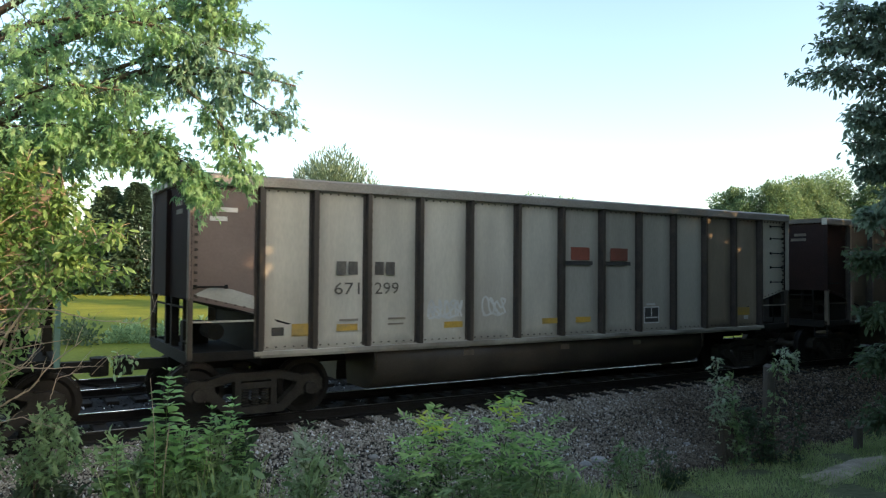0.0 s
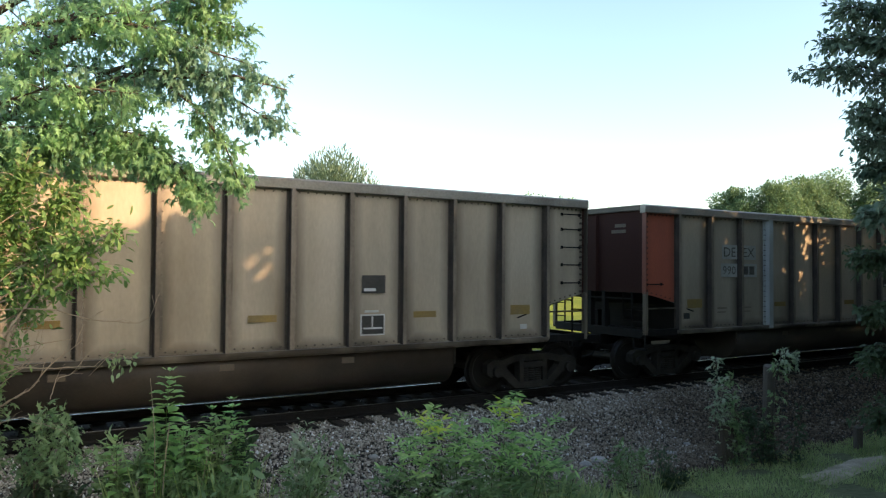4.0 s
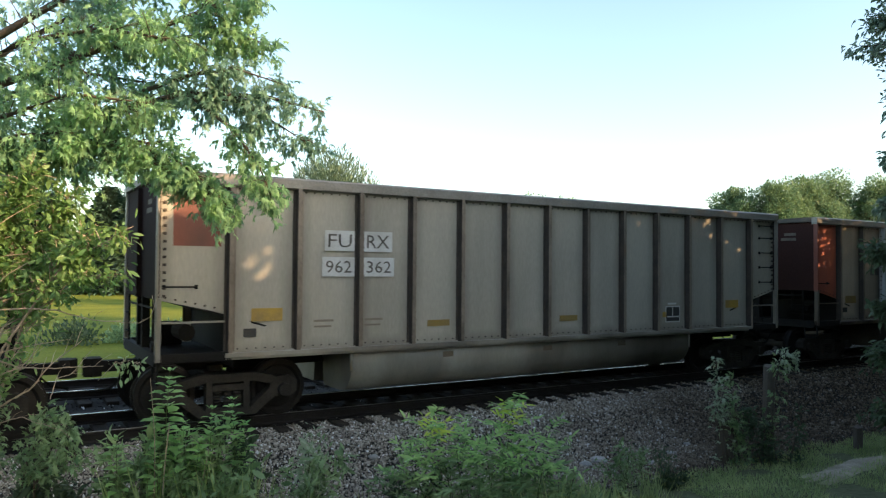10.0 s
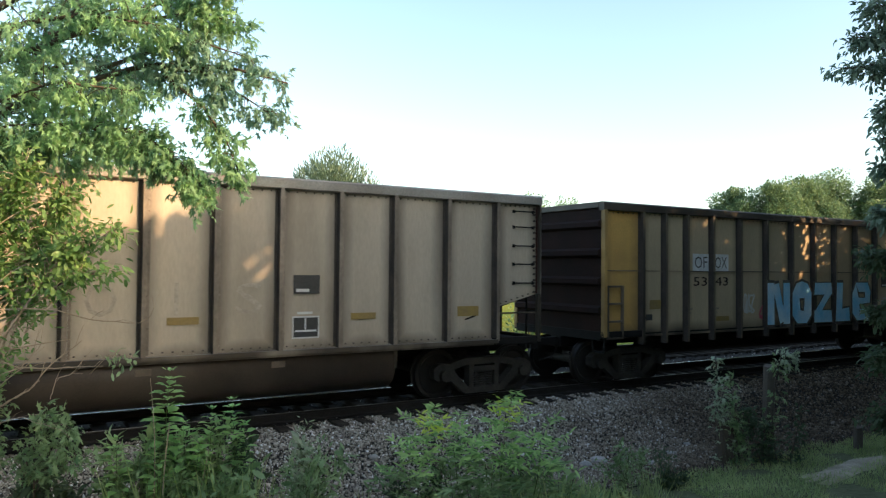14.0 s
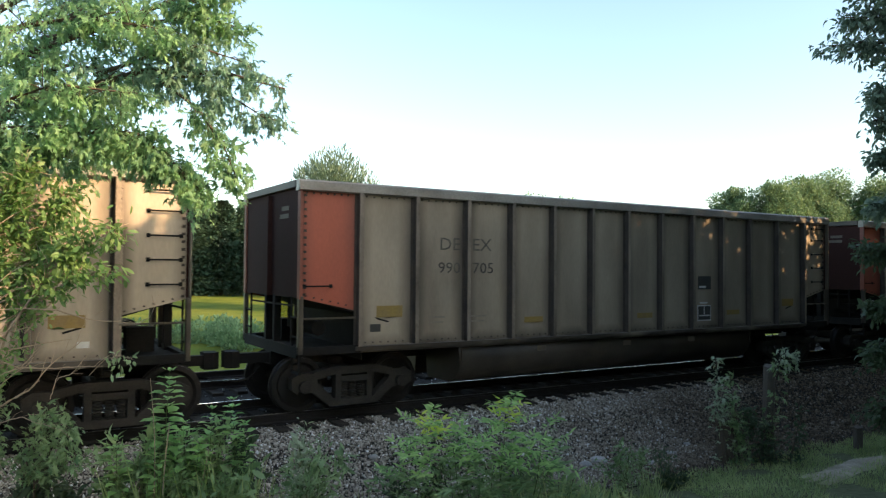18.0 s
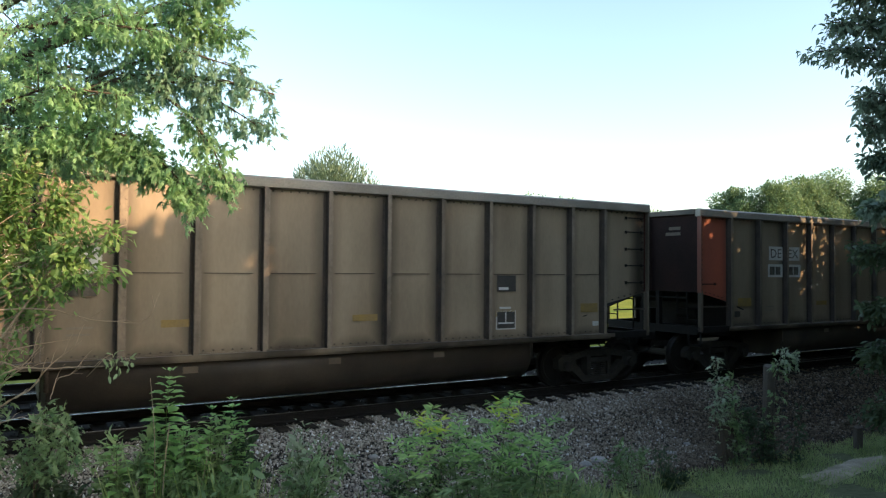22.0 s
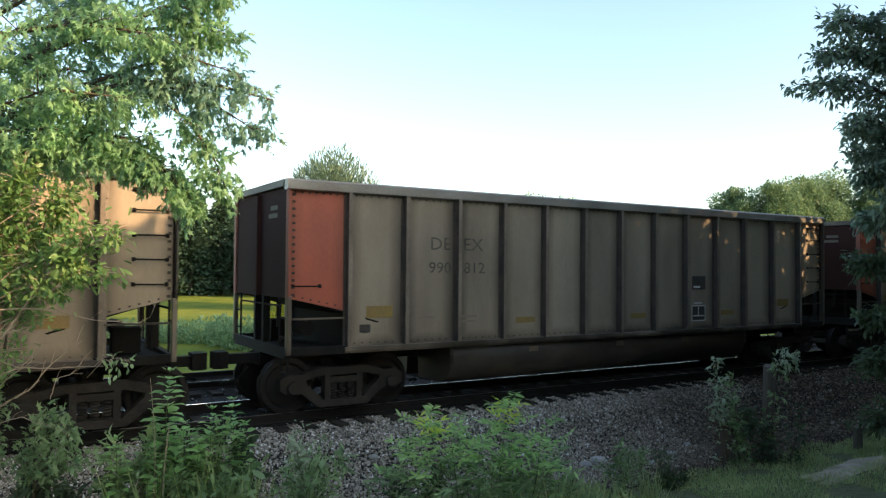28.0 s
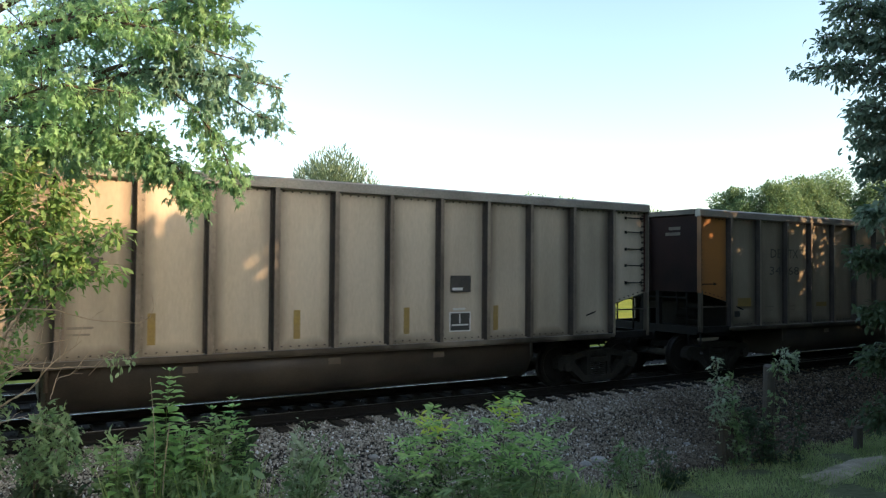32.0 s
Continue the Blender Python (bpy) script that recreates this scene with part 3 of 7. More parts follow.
BAYS_BROAD = [1.1, 1.99, 2.95, 3.96, 5.02, 6.11, 7.2, 8.28, 9.35, 10.42, 11.45, 12.48, 13.45]
BAYS_FLAT = [1.15, 1.85, 2.55, 3.42, 4.4, 5.4, 6.42, 7.37, 8.3, 9.29, 10.26, 11.24, 12.42, 13.37]
mesh_cache = {}


def cached(key, make):
    if key not in mesh_cache:
        mesh_cache[key] = make()
    return mesh_cache[key]


def sooted_and_shaded(me):
    """Gives the rear-facing flank and the rear flange of an upright a second material: soot plus painted-in shade."""
    me.materials.append(soot_shade_mat)
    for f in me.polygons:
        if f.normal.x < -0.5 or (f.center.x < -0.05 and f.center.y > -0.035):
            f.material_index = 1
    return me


def rib_mesh(z0, z1, mat, clean=False):
    """A hat-section upright: base flanges and a raised box, with bolt heads on one flange."""
    def make():
        bm = bmesh.new()
        prism_into(bm, [(-0.085, 0.0), (-0.085, -0.012), (-0.048, -0.014), (-0.035, -PANEL_IN), (0.035, -PANEL_IN), (0.048, -0.014), (0.085, -0.012), (0.085, 0.0)], "z", z0, z1)
        z = z0 + 0.12
        while z < z1 - 0.1:
            box_into(bm, 0.054, 0.084, -0.03, -0.01, z, z + 0.028)
            box_into(bm, -0.084, -0.054, -0.03, -0.01, z, z + 0.028)
            z += 0.155
        me = finish(bm, "rib", mat)
        return me if clean else sooted_and_shaded(me)
    return cached(("rib", z0, z1, clean), make)


def plate_rib_mesh():
    """A wide replacement upright: a flat bright plate with a bolted flange."""
    def make():
        bm = bmesh.new()
        prism_into(bm, [(-0.11, 0.0), (-0.11, -0.02), (-0.03, -0.022), (-0.02, -PANEL_IN - 0.01), (0.14, -PANEL_IN - 0.01), (0.15, 0.0)], "z", 1.06, TOP - 0.11)
        z = 1.2
        while z < TOP - 0.3:
            box_into(bm, -0.105, -0.035, -0.028, -0.018, z, z + 0.016)
            z += 0.125
        return bolted(finish(bm, "rib", silver))
    return cached("plate_rib", make)


def panel_mesh(w, z0, z1):
    """A side sheet w wide: slightly dished, with a folded lower lip and a row of bolts under the top rail."""
    def make():
        bm = bmesh.new()
        nx, nz = 4, 4
        grid = [[bm.verts.new((w * i / nx, 0.028 * math.sin(math.pi * i / nx) * math.sin(math.pi * j / nz), z0 + (z1 - z0) * j / nz)) for j in range(nz + 1)] for i in range(nx + 1)]
        for i in range(nx):
            for j in range(nz):
                bm.faces.new((grid[i][j], grid[i + 1][j], grid[i + 1][j + 1], grid[i][j + 1])).smooth = True
        box_into(bm, 0, w, 0.032, 0.042, z0, z1)
        box_into(bm, 0.02, w - 0.02, -0.02, 0.0, z0, z0 + 0.05)
        x = 0.12
        while x < w - 0.1:
            box_into(bm, x, x + 0.022, -0.014, 0.001, z1 - 0.055, z1 - 0.033)
            box_into(bm, x, x + 0.022, -0.014, 0.001, z0 + 0.075, z0 + 0.095)
            x += 0.145
        return bolted(finish(bm, "side_panel", taupe))
    return cached(("panel", round(w, 3), z0, z1), make)


def bolted(me):
    """Darkens the small bolt heads of a sheet."""
    me.materials.append(soot_shade_mat)
    for f in me.polygons:
        if f.area < 0.003 and f.center.y < 0.0005:
            f.material_index = 1
    return me


def end_panel_mesh(w, low, high, top, flip):
    """The side sheet over an end platform, cut off along the slope; bolted along its outer edge."""
    def make():
        bm = bmesh.new()
        o = [(0, low), (w, high), (w, top), (0, top)]
        if flip:
            o = [(w - u, z) for u, z in o]
        prism_into(bm, o, "y", 0.0, 0.02)
        z = min(low, high) + 0.15
        while z < top - 0.05:
            x = 0.07 if not flip else w - 0.1
            if z > max(low, high):
                box_into(bm, x, x + 0.045, -0.025, 0.001, z, z + 0.04)
            z += 0.115
        for i in range(6):
            u = 0.1 + i * (w - 0.2) / 6
            z = (high + (low - high) * u / w) if flip else (low + (high - low) * u / w)
            box_into(bm, u, u + 0.03, -0.014, 0.001, z + 0.04, z + 0.065)
        for i in range(7):
            u = 0.1 + i * (w - 0.2) / 7
            box_into(bm, u, u + 0.03, -0.014, 0.001, top - 0.055, top - 0.025)
        return bolted(finish(bm, "end_panel", red))
    return cached(("end_panel", round(w, 3), low, high, top, flip), make)


def chord_mesh():
    def make():
        bm = bmesh.new()
        prism_into(bm, [(0.0, TOP - 0.11), (0.03, TOP - 0.125), (0.15, TOP - 0.125), (0.15, TOP + 0.035), (0.12, TOP + 0.055), (0.03, TOP + 0.055), (0.0, TOP + 0.025)], "x", -HX - 0.02, HX + 0.02)
        return finish(bm, "top_chord", chord_mat)
    return cached("chord", make)


def wheel_mesh():
    def make():
        bm = bmesh.new()
        prof = [(0.0, -0.06), (0.10, -0.07), (0.12, -0.03), (0.34, -0.005), (0.385, -0.055), (0.455, -0.05), (0.457, 0.045), (0.485, 0.055), (0.485, 0.08), (0.385, 0.075), (0.34, 0.03), (0.12, 0.05), (0.0, 0.06)]
        k = 28
        rings = [[bm.verts.new((r * math.cos(a * 2 * math.pi / k), y, r * math.sin(a * 2 * math.pi / k))) for a in range(k)] if r > 0 else [bm.verts.new((0, y, 0))] for r, y in prof]
        for a, b in zip(rings, rings[1:]):
            for i in range(k):
                vs = [a[i % len(a)], a[(i + 1) % len(a)], b[(i + 1) % len(b)], b[i % len(b)]]
                bm.faces.new(list(dict.fromkeys(vs)))
        return finish(bm, "wheel", wheel_mat, smooth=False)
    return cached("wheel", make)


def frame_mesh():
    """A cast truck side frame: journal jaws, arched top member, V-shaped lower members and columns."""
    def make():
        bm = bmesh.new()

        def bar(*o):
            prism_into(bm, list(o), "y", -0.09, 0.09)
        bar((-1.12, 0.42), (-1.12, 0.60), (-0.98, 0.68), (-0.72, 0.66), (-0.66, 0.52), (-0.72, 0.36), (-0.80, 0.34), (-0.82, 0.50), (-0.98, 0.50), (-1.0, 0.34))
        bar((1.0, 0.34), (0.98, 0.50), (0.82, 0.50), (0.80, 0.34), (0.72, 0.36), (0.66, 0.52), (0.72, 0.66), (0.98, 0.68), (1.12, 0.60), (1.12, 0.42))
        bar((-0.78, 0.54), (-0.74, 0.68), (-0.42, 0.76), (0.42, 0.76), (0.74, 0.68), (0.78, 0.54), (0.40, 0.63), (-0.40, 0.63))
        bar((-0.76, 0.36), (-0.68, 0.52), (-0.38, 0.24), (-0.38, 0.12), (-0.44, 0.10))
        bar((0.44, 0.10), (0.38, 0.12), (0.38, 0.24), (0.68, 0.52), (0.76, 0.36))
        bar((-0.44, 0.10), (-0.38, 0.22), (0.38, 0.22), (0.44, 0.10))
        bar((-0.34, 0.20), (-0.34, 0.66), (-0.24, 0.66), (-0.24, 0.20))
        bar((0.24, 0.20), (0.24, 0.66), (0.34, 0.66), (0.34, 0.20))
        for x in (-0.16, 0.0, 0.16):
            for j in range(6):
                z = 0.23 + j * 0.045
                prism_into(bm, [(x + 0.068 * math.cos(a * math.pi / 4), -0.02 + 0.068 * math.sin(a * math.pi / 4)) for a in range(8)], "z", z, z + 0.026)
        box_into(bm, -0.25, 0.25, -0.1, 0.1, 0.50, 0.60)
        return finish(bm, "side_frame", truck_mat)
    return cached("side_frame", make)


def cap_mesh():
    def make():
        bm = bmesh.new()
        prism_into(bm, [(0.105 * math.cos(a * math.pi / 6), 0.457 + 0.105 * math.sin(a * math.pi / 6)) for a in range(12)], "y", -0.17, -0.05)
        box_into(bm, -0.13, 0.13, -0.08, 0.08, 0.50, 0.60)
        return finish(bm, "bearing_cap", truck_mat)
    return cached("cap", make)


def add_truck(car, u):
    truck = part("truck", cached("bolster", lambda: boxes((-0.2, 0.2, -0.95, 0.95, 0.50, 0.70), (-0.12, 0.12, -0.3, 0.3, 0.70, 0.82), bevel=0.02, name="truck", mat=truck_mat)), None, car, "dark cast-steel four-wheel truck")
    truck.location = (u - HX, 0, 0)
    for s in (-1, 1):
        f = part("side_frame", frame_mesh(), None, truck)
        f.location = (0, s * 1.0, 0)
        if s > 0:
            f.rotation_euler = (0, 0, math.pi)
    for x in (-0.9, 0.9):
        for s in (-1, 1):
            w = part("wheel", wheel_mesh(), None, truck)
            w.location = (x, s * GAUGE / 2, 0.457)
            w.rotation_euler = (0, 0, 0 if s < 0 else math.pi)
            c = part("bearing_cap", cap_mesh(), None, truck)
            c.location = (x, s * 1.0, 0)
            c.rotation_euler = (0, 0, 0 if s < 0 else math.pi)
        a = part("axle", cached("axle", lambda: axle_mesh()), None, truck)
        a.location = (x, 0, 0.457)


def axle_mesh():
    bm = bmesh.new()
    tube_into(bm, [(0, -1.05, 0), (0, 1.05, 0)], 0.08, 10)
    return finish(bm, "axle", truck_mat)


def belly_mesh():
    """The twin tubs hanging between the trucks, rounded along their lower outer edges."""
    def make():
        bm = bmesh.new()
        y0, y1, r = -HY + 0.10, HY - 0.10, 0.46
        o = [(y0, 1.12)] + [(y0 + r - r * math.cos(a * math.pi / 24), 0.34 + r - r * math.sin(a * math.pi / 24)) for a in range(0, 13)]
        o += [(-0.25, 0.34), (-0.2, 0.8), (0.2, 0.8), (0.25, 0.34)]
        o += [(y1 - r + r * math.sin(a * math.pi / 12), 0.34 + r - r * math.cos(a * math.pi / 12)) for a in range(0, 7)] + [(y1, 1.12)]
        prism_into(bm, o, "x", 3.12 - HX, 11.4 - HX)
        for x in (3.12, 11.4):
            box_into(bm, x - HX - 0.03, x - HX + 0.03, y0 - 0.01, y0 + 0.03, 0.72, 1.1)
        me = finish(bm, "belly", belly_mat)
        for f in me.polygons:
            f.use_smooth = f.normal.y < -0.02 and abs(f.normal.x) < 0.5
        return me
    return cached("belly", make)


def coupler_mesh():
    def make():
        bm = bmesh.new()
        box_into(bm, 0.0, 0.62, -0.09, 0.09, 0.78, 0.95)
        prism_into(bm, [(0.58, -0.16), (0.72, -0.19), (0.84, -0.08), (0.80, 0.02), (0.84, 0.12), (0.72, 0.19), (0.58, 0.14)], "z", 0.72, 1.0)
        tube_into(bm, [(0.3, 0.35, 0.75), (0.5, 0.36, 0.55), (0.75, 0.3, 0.5)], 0.025, 6)
        return finish(bm, "coupler", under)
    return cached("coupler", make)


def end_frame_mesh(flat):
    """What carries an end platform: end sill, deck, brace posts and, on the outer corners, step rungs."""
    def make():
        bm = bmesh.new()
        box_into(bm, 0.0, 1.1, -HY + 0.02, -HY + 0.12, 1.03, 1.16)
        box_into(bm, 0.0, 1.1, HY - 0.12, HY - 0.02, 1.03, 1.16)
        box_into(bm, 0.0, 0.10, -HY + 0.12, HY - 0.12, 0.98, 1.16)
        box_into(bm, 0.1, 1.1, -0.9, 0.9, 1.06, 1.10)
        if not flat:
            for y in (-0.28, 0.18):
                box_into(bm, 0.02, 0.14, y, y + 0.10, 1.1, 1.97)
            for y in (-HY + 0.42, HY - 0.44):
                box_into(bm, 0.02, 0.05, y, y + 0.03, 1.1, 1.97)
            for z in (1.30, 1.62):
                box_into(bm, 0.02, 0.045, -HY + 0.05, -HY + 0.44, z, z + 0.025)
                box_into(bm, 0.02, 0.045, HY - 0.44, HY - 0.05, z, z + 0.025)
            box_into(bm, 0.03, 0.055, -HY + 0.4, HY - 0.4, 1.8, 1.83)
            tube_into(bm, [(0.12, -0.75, 1.45), (0.12, -0.75, 1.95)], 0.03, 6)
            tube_into(bm, [(0.55, -1.0, 1.42), (0.55, -0.45, 1.42)], 0.13, 10)
            box_into(bm, 0.35, 0.75, 0.3, 0.65, 1.12, 1.5)
        box_into(bm, 0.02, 0.06, -HY + 0.03, -HY + 0.4, 0.72, 0.76)
        box_into(bm, 0.02, 0.05, -HY + 0.03, -HY + 0.06, 0.74, 1.04)
        box_into(bm, 0.02, 0.05, -HY + 0.37, -HY + 0.4, 0.74, 1.04)
        return finish(bm, "end_frame", under)
    return cached(("end_frame", flat), make)


def post_mesh():
    return cached("post", lambda: boxes((0.0, 0.085, 0.0, 0.11, 1.05, TOP - 0.115), bevel=0.008, name="corner_post", mat=olive))


def low_post_mesh():
    """The bare corner post beside an end platform."""
    return cached("low_post", lambda: boxes((0.0, 0.075, 0.0, 0.10, 1.05, 1.98), bevel=0.008, name="corner_post", mat=olive))


def corner_angle_mesh():
    """The narrow angle that closes the corner of a tub above its platform."""
    return cached("corner_angle", lambda: boxes((0.0, 0.032, 0.0, 0.115, 1.93, TOP - 0.115), bevel=0.005, name="corner_angle", mat=olive))


def grab_mesh(w):
    def make():
        bm = bmesh.new()
        tube_into(bm, [(0, 0.0, 0), (0, -0.07, 0), (w, -0.07, 0), (w, 0.0, 0)], 0.013, 6)
        box_into(bm, -0.025, 0.025, -0.02, 0.004, -0.03, 0.03)
        box_into(bm, w - 0.025, w + 0.025, -0.02, 0.004, -0.03, 0.03)
        return finish(bm, "grab_iron", under)
    return cached(("grab", w), make)


def rect_mesh(w, h):
    return cached(("rect", w, h), lambda: boxes((0, w, -0.003, 0.0, 0, h), name="marking", mat=white_paint))


def on_side(car, name, data, mat, u, z, label="", off=0.0, level=None):
    o = part(name, data, mat, car, label)
    o.location = (u - HX, (-HY + PANEL_IN - 0.006 - off) if level is None else level, z)
    return o


def framed_box(car, u, z, w, h, label="white-framed stencil box"):
    """A small stencil block: a pale frame with dark fields and bars inside."""
    on_side(car, "stencil_box", rect_mesh(w, h), white_paint, u, z, label)
    on_side(car, "stencil_field", rect_mesh(round(w - 0.05, 3), round(h - 0.05, 3)), dark_panel, u + 0.025, z + 0.025, off=0.004)
    on_side(car, "stencil_bar", rect_mesh(round(w - 0.1, 3), 0.03), white_paint, u + 0.05, z + h * 0.3, off=0.008)
    on_side(car, "stencil_bar", rect_mesh(0.025, round(h * 0.5, 3)), white_paint, u + w * 0.45, z + h * 0.4, off=0.008)


def mark(car, left, right, rib_u, z, h, wl, wr, mat, patch=None, name="reporting_mark", gap=0.14):
    """Letters or figures on both sides of a rib; None means unreadable bars."""
    for s, u, w in ((left, rib_u - gap - wl, wl), (right, rib_u + gap, wr)):
        if s is None:
            continue
        if patch is not None:
            on_side(car, "paint_patch", rect_mesh(round(w + 0.12, 3), round(h + 0.12, 3)), patch, u - 0.06, z - 0.06)
        if s == "":
            k = max(2, round(w / 0.2))
            for i in range(k):
                on_side(car, "lettering_bar", rect_mesh(round(w / k - 0.04, 3), h), mat, u + i * w / k, z, off=0.004)
        else:
            on_side(car, name, text_mesh(s, w, h, mat), None, u, z, off=0.006)


def hopper_shell(car, bays, body, far):
    """Sheets that close the tub: far side, both ends, sloping floors."""
    far_panel = cached(("far", "p"), lambda: boxes((-HX + 1.04, HX - 1.04, HY - PANEL_IN, HY - PANEL_IN + 0.02, 1.1, TOP - 0.1), name="far_side", mat=olive))
    part("far_side", far_panel, body, car)
    for u in bays:
        r = part("rib", rib_mesh(1.1, TOP - 0.11, rib_mat), None, car)
        r.location, r.rotation_euler = (u - HX, HY - PANEL_IN, 0), (0, 0, math.pi)
    for s in (0, 1):
        e = part("end_panel", end_panel_mesh(1.04, 1.95, 1.72, TOP - 0.115, bool(s)), far if not s else body, car)
        e.location, e.rotation_euler = ((-HX + 0.0, HY - PANEL_IN - 0.02, 0), (0, 0, 0)) if not s else ((HX - 1.04, HY - PANEL_IN - 0.02, 0), (0, 0, 0))


def slope_mesh():
    def make():
        bm = bmesh.new()
        prism_into(bm, [(0.06, 1.97), (0.06, 1.99), (3.12, 1.12), (3.12, 1.08)], "y", -HY + 0.12, HY - 0.12)
        return finish(bm, "slope_sheet", under)
    return cached("slope", make)


def end_sheet_mesh(flat):
    def make():
        bm = bmesh.new()
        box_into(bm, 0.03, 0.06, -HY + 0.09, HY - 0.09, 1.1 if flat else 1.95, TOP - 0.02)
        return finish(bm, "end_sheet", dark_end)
    return cached(("end_sheet", flat), make)


def end_rib_mesh():
    def make():
        bm = bmesh.new()
        prism_into(bm, [(0.03, -0.06), (-0.04, -0.04), (-0.04, 0.04), (0.03, 0.06)], "z", 1.95, TOP - 0.11)
        return finish(bm, "end_rib", dark_end)
    return cached("end_rib", make)


def corrugation_mesh(z):
    def make():
        bm = bmesh.new()
        prism_into(bm, [(0.03, z), (-0.07, z + 0.05), (-0.07, z + 0.15), (0.03, z + 0.2)], "y", -HY + 0.12, HY - 0.12)
        return finish(bm, "end_stiffener", dark_end)
    return cached(("stiff", z), make)


def end_chord_mesh():
    return cached("end_chord", lambda: boxes((-0.03, 0.08, -HY + 0.16, HY - 0.16, TOP - 0.07, TOP + 0.053), bevel=0.01, name="end_chord", mat=brown))


def chord_pair(car, mat=None):
    for s in (-1, 1):
        c = part("top_chord", chord_mesh(), mat, car, "dull steel top rail")
        c.location, c.rotation_euler = (0, s * HY, 0), (0, 0, 0 if s < 0 else math.pi)


def base_parts(car, flat, end_mat=None):
    add_truck(car, 1.18)
    add_truck(car, 13.5)
    part("center_sill", cached("csill", lambda: boxes((-HX, HX, -0.17, 0.17, 0.74, 1.05), name="center_sill", mat=under)), None, car)
    for s in (0, 1):
        if not flat and not s:
            for j, (z, w) in enumerate(((3.40, 0.34), (3.27, 0.44))):
                o = part("end_stencil", cached(("end_bar", w), lambda: boxes((-0.003, 0.0, 0.0, w, 0.0, 0.075), name="end_stencil", mat=dull_plate)), None, car)
                o.location = (-HX + 0.028, -HY + 0.62, z)
        for name, data in (("coupler", coupler_mesh()), ("end_frame", end_frame_mesh(flat)), ("end_sheet", end_sheet_mesh(flat)), ("end_chord", end_chord_mesh())) + (tuple(("end_stiffener", corrugation_mesh(z)) for z in (1.5, 2.1, 2.7, 3.3)) if flat else (("end_rib", end_rib_mesh()),)):
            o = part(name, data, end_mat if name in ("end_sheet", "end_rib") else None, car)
            o.location = ((-HX if name != "coupler" else -HX + 0.05) if not s else (HX if name != "coupler" else HX - 0.05), 0, 0)
            turn = s if name != "coupler" else 1 - s
            o.rotation_euler = (0, 0, math.pi * turn)


def gondola(spec):
    """A tub-bodied coal gondola with a sloping floor over each truck."""
    body, end = spec.get("body", taupe), spec.get("end", red)
    wide = spec.get("wide", False)
    bays = BAYS_BROAD if spec.get("broad") else BAYS_WIDE if wide else BAYS
    car = thing("coal_gondola", pose(0, SIDE + HY, 0), spec["label"], "train car", "cars of the coal train")
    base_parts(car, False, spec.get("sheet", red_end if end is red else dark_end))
    chord_pair(car, spec.get("chord"))
    hopper_shell(car, bays, body, end)
    part("belly", belly_mesh(), spec.get("belly"), car, "long rounded underbelly tub")
    for s in (0, 1):
        o = part("slope_sheet", slope_mesh(), None, car)
        o.location, o.rotation_euler = ((-HX, 0, 0), (0, 0, 0)) if not s else ((HX, 0, 0), (0, 0, math.pi))
    for s in (0, 1):
        b = part("bulkhead", cached("bulkhead", lambda: boxes((1.15, 1.17, -HY + 0.12, HY - 0.12, 0.9, 1.68), name="bulkhead", mat=under)), None, car)
        b.location, b.rotation_euler = ((-HX, 0, 0), (0, 0, 0)) if not s else ((HX, 0, 0), (0, 0, math.pi))
    part("side_sill", cached("sill", lambda: boxes((-HX + 1.0, HX - 1.0, -HY - 0.005, -HY + 0.16, 1.065, 1.135), (-HX + 1.0, HX - 1.0, -HY + 0.02, -HY + 0.05, 1.03, 1.07), bevel=0.006, name="side_sill", mat=chord_mat)), body, car)
    part("side_sill", cached("sill2", lambda: boxes((-HX + 1.0, HX - 1.0, HY - 0.16, HY, 1.045, 1.125), name="side_sill", mat=chord_mat)), body, car)
    # near side sheets and uprights
    first, last = bays[0], L - bays[-1]
    e = part("end_panel", end_panel_mesh(round(first - 0.03, 3), 1.95, 1.72, TOP - 0.115, False), end, car, spec.get("end_label", ""))
    e.location = (-HX + 0.03, -HY + PANEL_IN, 0)
    e = part("end_panel", end_panel_mesh(round(last - 0.03, 3), 1.97, 1.72, TOP - 0.115, True), body, car)
    e.location = (HX - last, -HY + PANEL_IN, 0)
    tops = spec.get("bays", {})
    for i in range(len(bays) - 1):
        w = round(bays[i + 1] - bays[i], 3)
        p = part("side_panel", panel_mesh(w, SILL, TOP - 0.115), tops.get(i, body), car)
        p.location = (bays[i] - HX, -HY + PANEL_IN, 0)
    for i, u in enumerate(bays):
        lit = (i + 1) in spec.get("silver", ())
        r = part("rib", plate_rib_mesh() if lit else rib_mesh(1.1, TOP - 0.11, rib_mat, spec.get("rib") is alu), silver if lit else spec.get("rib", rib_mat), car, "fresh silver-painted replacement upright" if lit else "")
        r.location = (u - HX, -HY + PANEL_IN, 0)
    for u, y in ((0.0, -HY), (L, -HY), (0.0, HY - 0.11), (L, HY - 0.11)):
        whole = 0 in spec.get("silver", ())
        p = part("corner_post", post_mesh() if whole else low_post_mesh(), silver if whole else spec.get("post", olive), car)
        p.location = (u - HX - (0.085 if whole else 0.075) * (u > 0), y, 0)
        if not whole:
            p = part("corner_angle", corner_angle_mesh(), body if u else end, car)
            p.location = (u - HX - 0.032 * (u > 0), y, 0)
    if wide:
        for i in range(len(bays) - 1):
            o = part("weld_seam", cached("wide_seam", lambda: boxes((0.12, 0.86, -0.004, 0.006, 2.34, 2.352), name="weld_seam", mat=soot_shade_mat)), None, car)
            o.location = (bays[i] - HX, -HY + PANEL_IN, 0)
